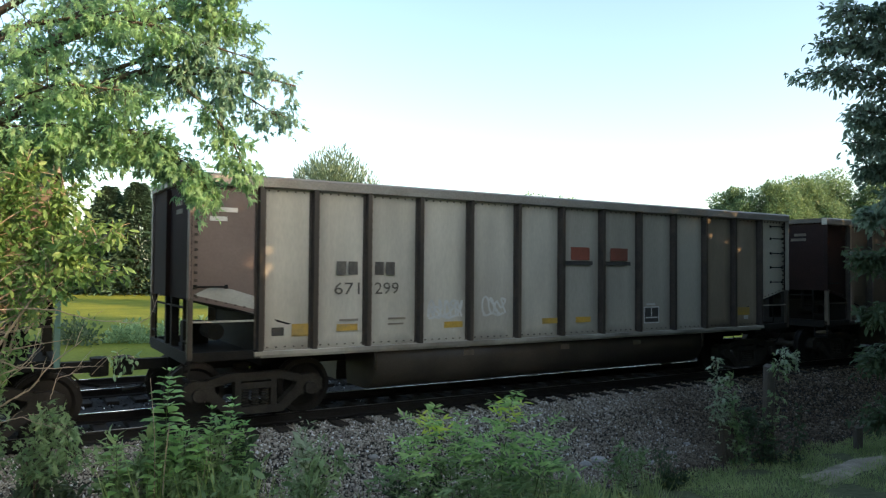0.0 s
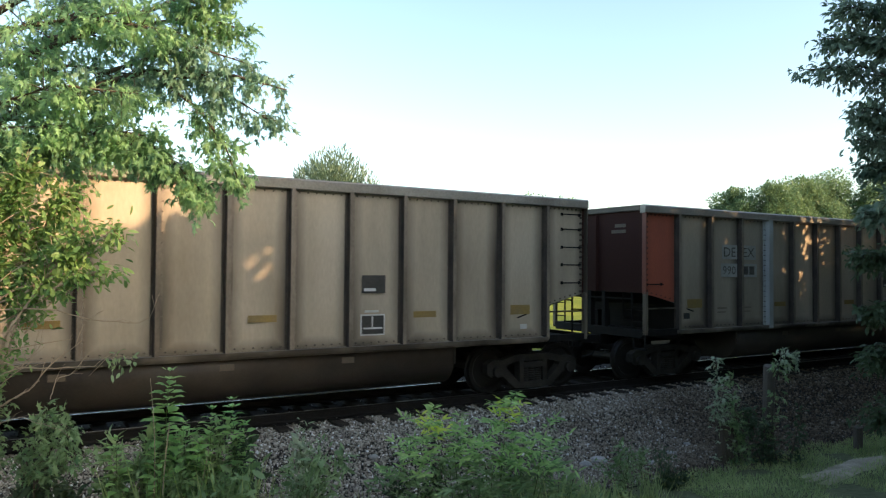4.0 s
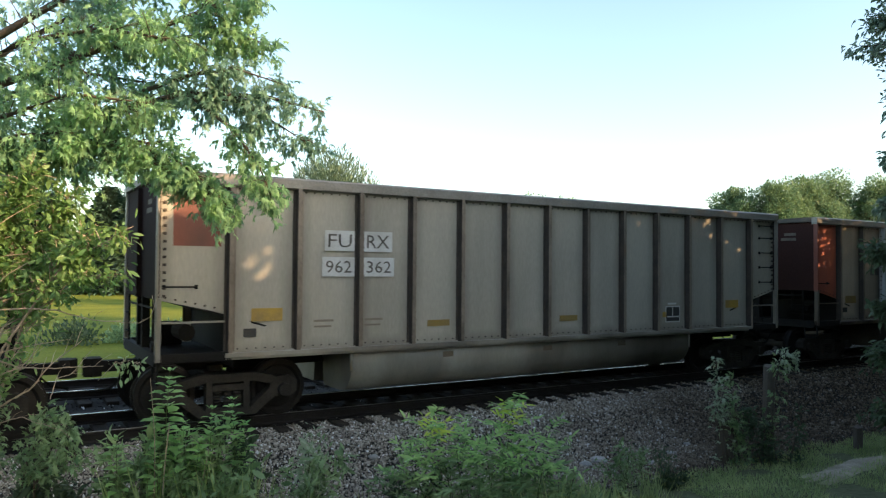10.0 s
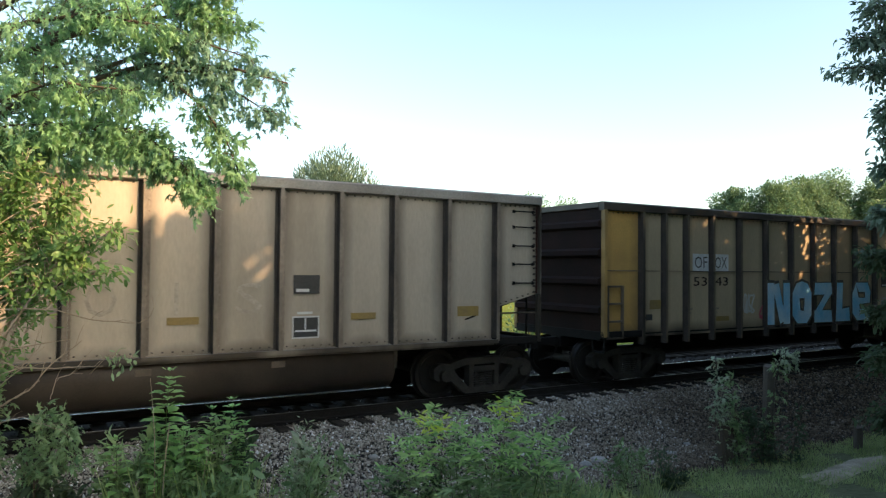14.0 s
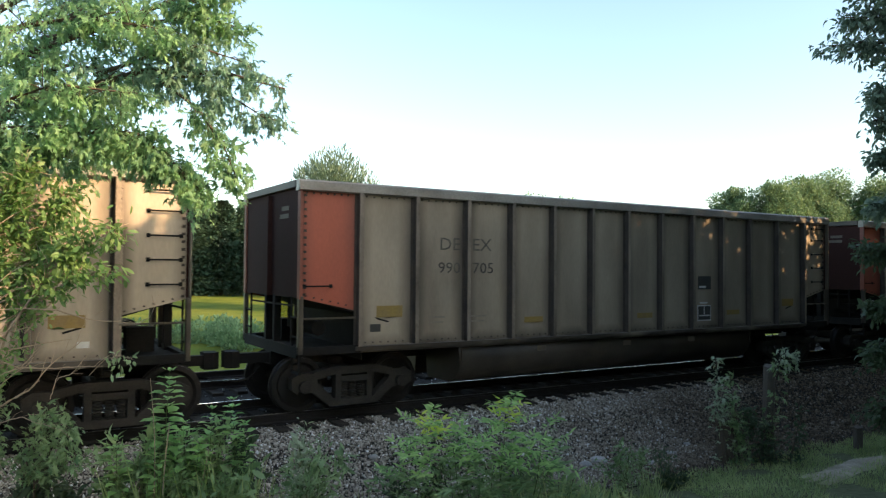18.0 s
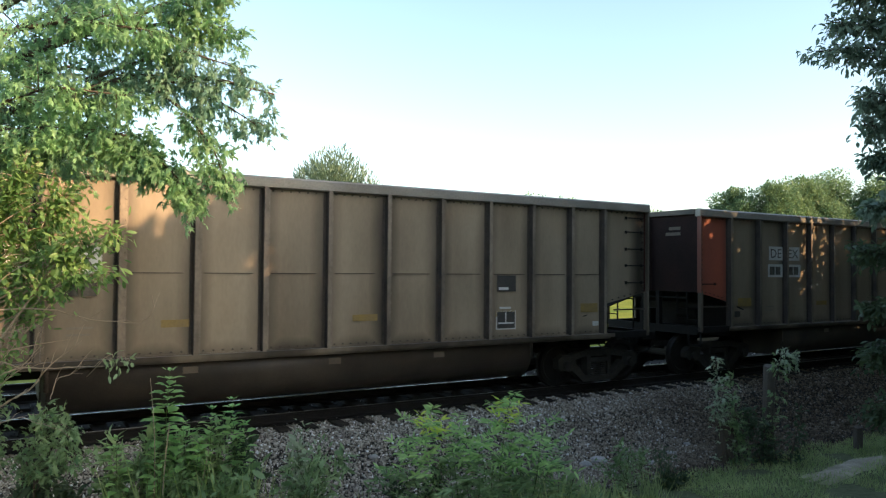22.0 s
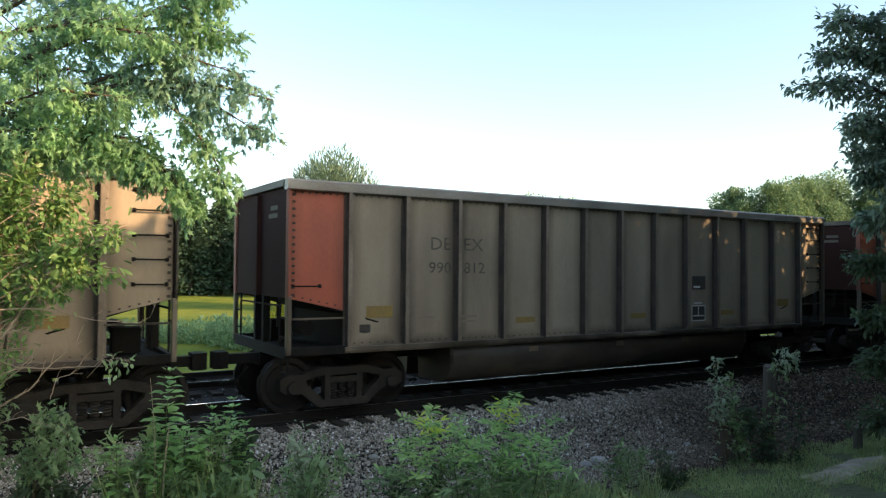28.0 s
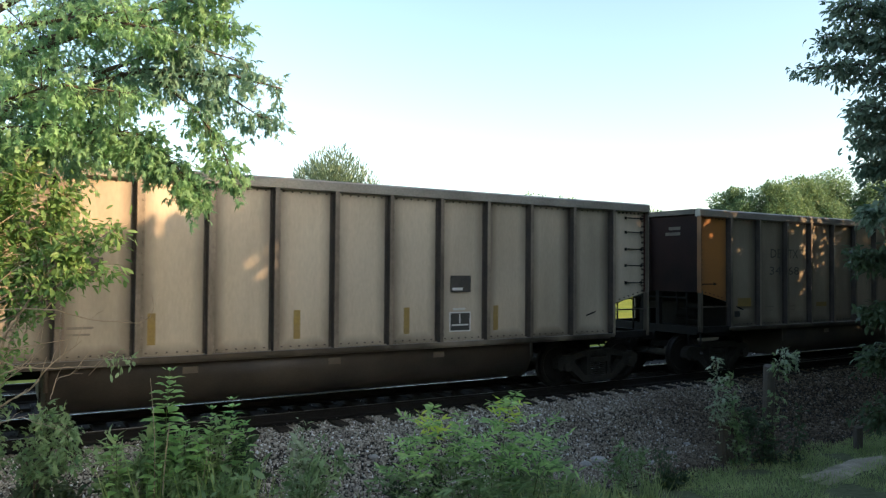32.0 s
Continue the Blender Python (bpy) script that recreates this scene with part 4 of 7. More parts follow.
    # grab irons: a ladder of rungs at the front, one rung at the rear, rails across the platforms
    for z in (3.55, 3.25, 2.89, 2.54, 2.18):
        g = part("grab_iron", grab_mesh(0.46), None, car)
        g.location = (13.92 - HX, -HY + PANEL_IN, z)
    g = part("grab_iron", grab_mesh(0.46), None, car)
    g.location = (0.12 - HX, -HY + PANEL_IN, 2.14)
    for u in (0.08, L - 0.98):
        g = part("platform_rail", cached("prail", lambda: boxes((0, 0.92, 0, 0.025, 0, 0.03), name="platform_rail", mat=under)), body, car)
        g.location = (u - HX, -HY + 0.05, 1.6)
    return car


def flat_gondola(spec):
    """A straight-sided gondola with closely ribbed sides, open below the floor."""
    body, end = spec.get("body", brown), spec.get("end", yellow)
    car = thing("coal_gondola", pose(0, SIDE + HY, 0), spec["label"], "train car", "cars of the coal train")
    base_parts(car, True)
    chord_pair(car, brown)
    far_panel = cached("flat_far", lambda: boxes((-HX + 0.08, HX - 0.08, HY - PANEL_IN, HY - PANEL_IN + 0.02, 1.02, TOP - 0.1), name="far_side", mat=brown))
    part("far_side", far_panel, body, car)
    part("floor_sheet", cached("flat_floor", lambda: boxes((-HX + 0.08, HX - 0.08, -HY + 0.1, HY - 0.1, 1.05, 1.1), name="floor_sheet", mat=under)), None, car)
    edges = [0.06] + BAYS_FLAT + [L - 0.06]
    for i in range(len(edges) - 1):
        w = round(edges[i + 1] - edges[i], 3)
        p = part("side_panel", panel_mesh(w, 1.02, TOP - 0.115), end if i == 0 else body, car, spec.get("end_label", "") if i == 0 else "")
        p.location = (edges[i] - HX, -HY + PANEL_IN, 0)
    for i, u in enumerate(BAYS_FLAT):
        for s in (-1, 1):
            r = part("rib", rib_mesh(0.86, TOP - 0.11, brown), body, car)
            r.location, r.rotation_euler = (u - HX, s * (HY - PANEL_IN), 0), (0, 0, 0 if s < 0 else math.pi)
    for u, y in ((0.0, -HY), (L - 0.085, -HY), (0.0, HY - 0.11), (L - 0.085, HY - 0.11)):
        p = part("corner_post", post_mesh(), end if u == 0 else body, car)
        p.location = (u - HX, y, 0)
    part("weld_seam", cached("seam", lambda: boxes((-HX + 0.1, HX - 0.1, -HY + PANEL_IN - 0.014, -HY + PANEL_IN, 2.42, 2.44), name="weld_seam", mat=brown)), body, car)
    # end ladder, stirrup frame and brake gear
    ladder = part("ladder", cached("ladder", ladder_mesh), body, car)
    ladder.location = (13.75 - HX, -HY + 0.02, 0)
    g = part("stirrup_frame", cached("stirrup", stirrup_mesh), brown, car)
    # Added box that blocks the camera's view of the bright field below the floor.
    part("underframe", cached("underframe", lambda: boxes((-HX + 2.7, HX - 2.7, -0.3, 0.3, 0.50, 0.78), bevel=0.02, name="underframe", mat=under)), None, car)
    g.location = (0.1 - HX, -HY + PANEL_IN, 0)
    part("brake_gear", cached("brake_gear", lambda: boxes((-1.2, -0.4, -0.7, -0.3, 0.62, 0.95), (0.2, 0.5, -0.6, -0.35, 0.66, 0.98), (-4.0, 4.0, -0.05, 0.0, 0.62, 0.66), bevel=0.02, name="brake_gear", mat=under)), None, car)
    for u in (3.42, 5.4, 7.37, 9.29, 11.24):
        b = part("cross_bearer", cached("bearer", lambda: boxes((-0.06, 0.06, -HY + 0.1, HY - 0.1, 0.86, 1.05), name="cross_bearer", mat=under)), None, car)
        b.location = (u - HX, 0, 0)
    return car


def ladder_mesh():
    bm = bmesh.new()
    for x in (0.0, 0.44):
        box_into(bm, x, x + 0.035, -0.05, -0.02, 1.0, TOP - 0.2)
    for i in range(8):
        box_into(bm, 0, 0.47, -0.05, -0.025, 1.15 + i * 0.33, 1.18 + i * 0.33)
    return finish(bm, "ladder", brown)


def stirrup_mesh():
    bm = bmesh.new()
    for x in (0.0, 0.42):
        box_into(bm, x, x + 0.04, -0.1, -0.04, 1.0, 2.12)
    for z in (1.0, 1.35, 1.72, 2.08):
        box_into(bm, 0, 0.46, -0.1, -0.05, z, z + 0.04)
    return finish(bm, "stirrup_frame", yellow)

# ---- the train: rear end first bay colour, marks, figures, silver uprights, and what is painted on ----
CARS = {
    -2: dict(body=brown, end=dark_end, label="dark brown dusty coal gondola with ribbed sides"),
    -1: dict(body=brown, end=dark_end, label="dark brown dusty coal gondola with ribbed sides"),
    0: dict(broad=True, body=cream, end=dull_brown_end, post=brown, bays={6: grey, 7: grey, 8: grey, 9: grey, 10: olive, 11: olive}, rib=brown, m=("", ""), num=("671", "299"), sc=((4.15, 1.56, 0.7, 0.34, 6, "w"), (5.32, 1.58, 0.52, 0.36, 4, "w")),
            label="grey coal gondola with a dark brown end and white scribbles"),
    1: dict(body=brown, end=teal, post=teal, bays={0: teal, 1: teal}, logo=True, vert=True, sc=((9.3, 0.62, 1.2, 0.3, 5, "v"),), label="brown coal gondola with teal end panels and a white emblem"),
    2: dict(flat=True, end=yellow, m=("OF", "OX"), num=("54", "32"), patch=white_paint, sc=((4.6, 1.2, 0.7, 0.8, 5, "w"), (7.65, 1.35, 0.55, 0.45, 4, "w")), label="dark brown straight-sided gondola with an ochre end panel and graffiti"),
    3: dict(body=umber, m=("DE", "EX"), num=("980", "070"), silver=(4,)),
    4: dict(flat=True, end=yellow, m=("OF", "OX"), num=("58", "72"), patch=white_paint, label="dark brown straight-sided gondola with an ochre yellow end panel"),
    5: dict(m=("DE", "EX"), num=("990", ""), patch=pale_patch, silver=(4,), end=red),
    6: dict(m=("DE", "EX"), num=("990", "")),
    7: dict(body=olive, m=("", ""), num=("", ""), patch=pale_patch),
    8: dict(body=umber, sheet=dark_end, m=("DE", "EX"), num=("990", "23"), silver=(0, 7), sc=tuple((BAYS[i] + 0.16, 1.24, 0.72, 0.52, 6, "p") for i in range(3, 12)), dots=tuple((BAYS[i] + 0.46, 1.90 + 0.07 * math.sin(i * 2.1)) for i in range(3, 12)), pale_marks=True, label="umber-brown coal gondola with a row of white graffiti and silver posts"),
    9: dict(body=alu, end=alu, post=alu, rib=alu, chord=silver, belly=grey, m=("ND", "YX"), num=("966", "434"), redsquare=True, label="bright aluminium coal gondola with a red square on its end panel"),
    10: dict(body=umber, m=("DE", "EX"), num=("990", "931")),
    11: dict(sheet=dark_end, body=olive, m=("DE", "EX"), num=("990", ""), silver=(10,), whitebox=True),
    12: dict(body=umber, m=("DE", "EX"), num=("990", ""), patch=white_paint, whitebox=True, sc=((4.9, 1.3, 0.7, 1.0, 3, "w"), (5.7, 1.35, 0.4, 0.5, 2, "w"), (4.2, 0.6, 3.0, 0.3, 9, "w"))),
    13: dict(m=("", ""), num=("", ""), silver=(3, 4, 11)),
    14: dict(body=grey, end=grey, post=grey, belly=grey, m=("FU", "RX"), num=("962", "362"), patch=white_paint, orangesquare=True, label="grey weathered coal gondola with an orange square on its end panel"),
    15: dict(body=olive, m=("DE", "EX"), num=("390", "530"), patch=pale_patch, silver=(11,)),
    16: dict(m=("", ""), num=("", ""), silver=(3, 4, 10)),
    17: dict(body=brown, wide=True, m=("SP", "SX"), num=("", ""), patch=white_paint, silver=(13,), label="dark brown coal gondola with dull red end and white lettered patches"),
    18: dict(sheet=dark_end, body=olive, m=("DE", "EX"), num=("990", "072")),
    19: dict(flat=True, body=tan, end=yellow, m=("OF", "OX"), num=("53", "43"), patch=white_paint, big=True, label="faded tan straight-sided gondola with large light blue graffiti letters"),
    20: dict(m=("DE", "EX"), num=("990", "905"), pale_marks=True, chalk=True),
    21: dict(m=("DE", "EX"), num=("990", ""), blobs=((11.5, 1.58, 0.36, 0.30), (10.0, 1.70, 0.34, 0.18), (10.05, 1.32, 0.26, 0.16))),
    22: dict(body=umber, m=("DE", "EX"), num=("990", "")),
    23: dict(m=("DE", "EX"), num=("990", "751"), silver=(4, 10)),
    24: dict(m=("DE", "EX"), num=("990", "932"), silver=(7,)),
    25: dict(body=olive, m=("DE", "EX"), num=("990", "705")),
    26: dict(m=("DE", "EX"), num=("990", "05"), whitebox=True),
    27: dict(m=("", ""), num=("", ""), silver=(4, 7)),
    28: dict(m=("DE", "EX"), num=("980", "246"), silver=(7,)),
    29: dict(body=olive, end=orange, m=("DE", "TX"), num=("37", "05"), silver=(4, 7), label="dusty olive-grey coal gondola with a faded orange end panel"),
    30: dict(body=umber, sheet=dark_end, m=("DE", "EX"), num=("", ""), patch=white_paint, silver=(10,)),
    31: dict(body=umber, wide=True, m=("SP", "SX"), num=("", ""), patch=white_paint, label="taupe coal gondola with white lettered patches and wide end bays"),
    32: dict(body=olive, m=("DE", "EX"), num=("990", "419")),
    33: dict(body=umber, m=("DE", "EX"), num=("980", "717"), silver=(4, 7)),
    34: dict(body=olive, m=("", ""), num=("", ""), silver=(10,), pale_marks=True),
    35: dict(body=umber, m=("DE", "EX"), num=("980", "549"), silver=(7,), sc=((1.3, 1.25, 0.9, 0.35, 4, "p"), (5.6, 1.3, 2.2, 0.5, 7, "p"))),
    36: dict(m=("DE", "EX"), num=("990", ""), silver=(7,), sc=((3.3, 1.55, 1.1, 0.32, 5, "b"),)),
    37: dict(m=("DE", "EX"), num=("990", "")),
    38: dict(body=olive, m=("DE", "EX"), num=("990", "")),
    39: dict(body=olive, m=("DE", "EX"), num=("990", "812")),
    40: dict(body=umber, sheet=dark_end, m=("", ""), num=("", ""), silver=(4, 7, 10), sc=((1.3, 1.25, 0.8, 0.5, 4, "p"), (2.3, 1.3, 0.6, 0.5, 3, "p"))),
    41: dict(m=None, silver=(7, 10), sc=((1.2, 1.45, 0.7, 0.55, 3, "p"), (2.25, 1.45, 0.5, 0.5, 2, "p"))),
    42: dict(body=umber, m=("DE", "EX"), num=("990", "736"), whitebox=True, sc=((1.4, 1.3, 0.7, 0.4, 4, "p"), (4.25, 1.3, 0.6, 0.35, 4, "w"), (5.3, 1.3, 0.75, 0.5, 4, "p"), (11.5, 1.4, 0.4, 0.2, 3, "w"))),
    43: dict(body=olive, end=orange, m=None, silver=(3, 10), sc=((6.6, 1.3, 0.85, 0.45, 4, "b"),), label="dusty olive-grey coal gondola with an orange end and blue graffiti"),
    44: dict(body=olive, end=orange, m=("DE", "TX"), num=("34", "68"), label="dusty olive-grey coal gondola with a faded orange end panel"),
    45: dict(m=("DE", "EX"), num=("990", ""), vert=True),
}
SPRAY = {"w": white_paint, "p": pale_patch, "b": blue_spray, "v": violet_spray}


def dress(car, k, spec):
    """Paint on the near side: marks, reflectors, stencils, graffiti."""
    rnd = random.Random(100 + k)
    flat = spec.get("flat")
    rib = 3.42 if flat else 2.95 if spec.get("broad") else (3.0 if spec.get("wide") else 3.24)
    ink = black_paint
    if spec.get("pale_marks"):
        ink = pale_patch
    if flat:
        ink = dark_end
    m, num = spec.get("m"), spec.get("num")
    if m:
        hm = 0.27 if flat or spec.get("wide") else 0.22
        mark(car, m[0], m[1], rib, 2.33 if k == 0 else 2.38 if spec.get("wide") else 2.50 if flat else 2.78, hm, 0.42, 0.42, ink if not spec.get("patch") else black_paint, spec.get("patch"), gap=0.30 if spec.get("wide") else 0.14)
    if num:
        on_patch = spec.get("patch") if not (flat or spec.get("wide")) else None
        mark(car, num[0], num[1], rib, 2.0 if k == 0 else 2.02 if spec.get("wide") else 2.10 if flat or spec.get("wide") else 2.36, 0.2, 0.46, 0.46, ink, on_patch, "car_number", 0.30 if spec.get("wide") else 0.14)
    bars = pale_patch if k % 3 else dusty_refl
    dark_body = spec.get("body", brown if flat else taupe) is brown
    faint = dull_plate if dark_body else faint_stencil
    for u in (2.45, 3.35):
        on_side(car, "stencil_bar", rect_mesh(0.34, 0.035), faint, u, 1.56)
        on_side(car, "stencil_bar", rect_mesh(0.30, 0.03), faint, u, 1.47)
    # amber reflectors and plates
    refl = reflector if k in (0, 1, 3, 8, 9, 11, 14, 18, 24, 27, 28, 34, 35, 36, 43) else (dull_plate if dark_body else dusty_refl)
    if k == 0:
        for u, w, h, z in ((1.63, 0.44, 0.2, 1.34), (2.4, 0.38, 0.11, 1.40), (4.48, 0.4, 0.11, 1.38), (6.73, 0.4, 0.11, 1.38), (7.6, 0.4, 0.11, 1.38), (12.66, 0.44, 0.18, 1.4)):
            on_side(car, "reflector", rect_mesh(w, h), reflector, u, z, "amber reflector plate")
    elif spec.get("vert"):
        for u in (1.2, 4.4, 6.6, 8.6, 10.5, 12.4):
            on_side(car, "reflector", rect_mesh(0.11, 0.46), refl, u, 1.3, "amber upright reflector strip")
    else:
        on_side(car, "reflector", rect_mesh(0.5, 0.2), refl, 1.42, 1.60, "amber reflector plate")
        on_side(car, "reflector", rect_mesh(0.46, 0.18), refl, 12.66, 1.58, "amber reflector plate")
        low = rnd.choice((1.42, 1.55, 1.58))
        for u in (4.58, 7.62, 10.55) if not flat else (3.6, 6.6, 9.5):
            on_side(car, "reflector", rect_mesh(0.46, 0.11), (dull_plate if dark_body else dusty_refl) if rnd.random() < 0.6 else refl, u, low if not flat else 1.28, "narrow amber reflector plate")
    on_side(car, "stencil_plate", rect_mesh(0.2, 0.13), dark_panel, 1.3, 1.36)
    if rnd.random() < 0.6:
        on_side(car, "stencil_plate", rect_mesh(0.16, 0.09), white_paint, 12.95 + rnd.uniform(-0.2, 0.1), 1.3)
    if spec.get("whitebox"):
        for u in (1.24, 4.3):
            on_side(car, "white_patch", rect_mesh(0.66, 0.42), pale_patch, u, 1.42, off=-0.003)
    # consolidated stencil block with its dark panel above
    u = 10.65 if flat else 10.58 if spec.get("wide") else 10.66 if k in (9, 14) else 9.55
    if k not in (0, 9, 14):
        on_side(car, "stencil_plate", rect_mesh(0.44, 0.30), dark_panel, u, 2.02, "dark stencil panel")
        on_side(car, "stencil_bar", rect_mesh(0.22, 0.05), white_paint, u + 0.04, 2.05, off=0.004)
    framed_box(car, u - 0.02, 1.30, 0.46, 0.36)
    on_side(car, "stencil_bar", rect_mesh(0.26, 0.04), white_paint, u + 0.06, 1.69)
    for x in (4.9, 7.2, 9.2):
        if not flat:
            p = on_side(car, "belly_plate", rect_mesh(0.22, 0.1), dull_plate, x, 0.86, level=-HY + 0.094)
    for i, (u, z, w, h, n, c) in enumerate(spec.get("sc", ())):
        low = z < 1.0
        on_side(car, "graffiti", scrawl(k * 10 + i, n, w, h, 0.09 if c == "b" else 0.065, SPRAY[c]), None, u, z, "sprayed graffiti tag", level=-HY + 0.09 if low else None)
    for u, z in spec.get("dots", ()):
        on_side(car, "graffiti", blob_mesh(int(u * 10), 0.11, 0.11, 0.06), pale_patch, u, z, "round white sprayed dot")
    for u, z, w, h in spec.get("blobs", ()):
        on_side(car, "paint_blot", blob_mesh(int(u * 10), w, h, 0.75), white_paint, u, z, "ragged white blot of paint")
    end_level = -HY + PANEL_IN - 0.006
    if spec.get("redsquare") or spec.get("orangesquare"):
        on_side(car, "painted_square", rect_mesh(0.70, 0.78), vivid_red if spec.get("redsquare") else red, 0.24, 2.75, "square of red paint", level=end_level)
    if k == 0:
        for z in (3.28, 3.14):
            on_side(car, "stencil_bar", rect_mesh(0.42 if z > 3.2 else 0.26, 0.07), white_paint, 0.32, z, level=end_level)
        bm = bmesh.new()
        prism_into(bm, [(0.05, 2.02), (1.0, 1.78), (1.0, 1.98), (0.62, 2.10), (0.30, 2.14)], "y", -0.003, 0.0)
        on_side(car, "painted_band", bm, pale_patch, 0.05, 0.0, "pale beige band of paint", level=end_level)
        for u in (7.28, 8.36):
            on_side(car, "faded_patch", rect_mesh(0.5, 0.26), red, u + 0.18, 2.64, "faded red patch")
            on_side(car, "stencil_bar", rect_mesh(0.76, 0.08), dark_panel, u, 2.54, off=0.004)
    if spec.get("logo"):
        on_side(car, "emblem", rect_mesh(0.9, 0.36), logo_white, 0.1, 2.86, "white band of a painted emblem", level=end_level)
        on_side(car, "emblem", rect_mesh(0.9, 0.62), logo_white, 0.1, 2.12, "white band of a painted emblem", level=end_level)
        bm = bmesh.new()
        for o in ([(0.30, 0), (0.95, 0), (0.95, 0.30), (0.45, 0.30)], [(0.35, 0.45), (0.55, 0.85), (0.95, 0.85), (0.95, 0.60), (0.75, 0.45)],
                  [(1.13, 0), (1.65, 0), (1.80, 0.12), (1.80, 0.34), (1.70, 0.42), (1.80, 0.52), (1.80, 0.72), (1.66, 0.85), (1.13, 0.85), (1.13, 0.62), (1.30, 0.62), (1.30, 0.26), (1.13, 0.26)]):
            prism_into(bm, o, "y", -0.003, 0.0)
        on_side(car, "emblem", bm, logo_white, 1.04, 2.5, "white angular emblem")
        for u in (1.14, 2.16):
            on_side(car, "emblem_stripe", rect_mesh(0.86, 0.05), logo_white, u, 2.40)
            for z, w in ((1.72, 0.55), (1.62, 0.45), (1.36, 0.6), (1.22, 0.4)):
                on_side(car, "stencil_bar", rect_mesh(w, 0.05), logo_white, u + 0.12, z)
        on_side(car, "faded_patch", rect_mesh(0.5, 0.28), pale_patch, 3.2, 1.75)
    if spec.get("chalk"):
        for s, u in (("O", 6.52), ("I", 7.72), ("S", 8.62)):
            on_side(car, "chalk_letter", text_mesh(s, 0.42 if s != "I" else 0.06, 0.48, chalk), None, u, 1.72, "chalked letter")
    if spec.get("big"):
        for s, u, w in (("N", 5.36, 0.90), ("O", 6.36, 0.80), ("Z", 7.28, 0.80), ("L", 8.20, 0.70), ("E", 9.02, 0.88)):
            for grow, mat, off in ((0.07, black_paint, 0.002), (0.0, blue_spray, 0.006)):
                on_side(car, "graffiti_letter", fat_letter(s, w, 1.02, grow, mat), None, u, 1.14, "light blue sprayed block letter" if grow == 0 else "", level=-HY + 0.0 - off)
        on_side(car, "graffiti", scrawl(77, 3, 0.5, 0.5, 0.09, pink_spray), None, 5.2, 1.3, "pink spray haze")
        on_side(car, "graffiti", scrawl(78, 4, 0.4, 0.45, 0.07, white_paint), None, 4.6, 1.45)


def blob_mesh(seed, w, h, ragged):
    """A flat splash of paint with an uneven rim, w and h from its middle."""
    bm = bmesh.new()
    ring = []
    for i in range(40):
        a = i / 40 * 2 * math.pi
        k = 1 + ragged * noise.noise(Vector((math.cos(a) * 1.8, math.sin(a) * 1.8, seed * 0.7)))
        ring.append(bm.verts.new((w * k * math.cos(a), 0.0, h * k * math.sin(a))))
    bm.faces.new(ring)
    return finish(bm, "paint_blot", white_paint)


def fat_letter(s, w, h, grow, mat):
    """A bold block letter in flat pieces, grown by a rim."""
    shapes = {
        "N": [[(0, 0), (0.3, 0), (0.3, 1), (0, 1)], [(0.7, 0), (1, 0), (1, 1), (0.7, 1)], [(0.22, 0.95), (0.5, 1.0), (0.8, 0.1), (0.55, 0.0)]],
        "O": [[(0, 0.2), (0.25, 0), (0.42, 0.32), (0.36, 0.62), (0.2, 0.98), (0, 0.75)], [(0.25, 0), (0.75, 0), (0.6, 0.3), (0.42, 0.32)], [(0.75, 0), (1, 0.2), (1, 0.75), (0.8, 0.98), (0.64, 0.62), (0.6, 0.3)], [(0.2, 0.98), (0.36, 0.62), (0.64, 0.62), (0.8, 0.98), (0.5, 1.04)]],
        "Z": [[(0, 0.7), (1, 0.7), (0.95, 1), (0.05, 1)], [(0.6, 0.72), (1, 0.75), (0.4, 0.28), (0, 0.25)], [(0, 0), (1, 0), (0.95, 0.3), (0.0, 0.3)]],
        "L": [[(0.05, 0), (0.45, 0), (0.55, 1), (0.15, 1)], [(0.4, 0), (1, 0), (0.95, 0.35), (0.4, 0.32)]],
        "E": [[(0, 0.2), (0.25, 0), (0.4, 0.3), (0.34, 0.6), (0.2, 1), (0, 0.7)], [(0.25, 0), (1, 0.02), (0.95, 0.28), (0.4, 0.3)], [(0.2, 1), (0.34, 0.75), (0.7, 0.75), (0.85, 1)], [(0.7, 0.78), (0.85, 1), (1, 0.75), (0.95, 0.5), (0.68, 0.5)], [(0.3, 0.42), (0.97, 0.46), (0.97, 0.58), (0.3, 0.6)]]}
    bm = bmesh.new()
    for o in shapes[s]:
        cx, cz = sum(p[0] for p in o) / len(o) * w, sum(p[1] for p in o) / len(o) * h
        q = []
        for a, b in o:
            d = Vector((a * w - cx, b * h - cz))
            d = d * (1 + (grow / max(d.length, 0.05)))
            q.append((cx + d.x, cz + d.y))
        bm.faces.new([bm.verts.new((a, 0, b)) for a, b in q])
    return finish(bm, "graffiti_letter", mat)


train = {}
for k, spec in CARS.items():
    spec.setdefault("label", "dusty %s coal gondola, faded red end panel%s" % ("olive-grey" if spec.get("body") is olive else "umber-brown" if spec.get("body") is umber else "taupe", ", silver uprights" if spec.get("silver") else ""))
    train[k] = flat_gondola(spec) if spec.get("flat") else gondola(spec)
    dress(train[k], k, spec)

# ---- plants ----
MAPLE = np.array([(0, 0, 0), (0.22, 0.07, 0.02), (0.20, 0.30, -0.08), (0.40, 0.13, 0.03), (0.74, 0.30, -0.12), (0.62, 0.10, 0.03), (1.0, 0.0, -0.12),
                  (0.62, -0.10, 0.03), (0.74, -0.30, -0.12), (0.40, -0.13, 0.03), (0.20, -0.30, -0.08), (0.22, -0.07, 0.02)])
MAPLE_F = np.array([(0, 1, 11), (1, 2, 3), (3, 4, 5), (5, 6, 7), (7, 8, 9), (9, 10, 11), (1, 3, 11), (3, 9, 11), (3, 5, 9), (5, 7, 9)])
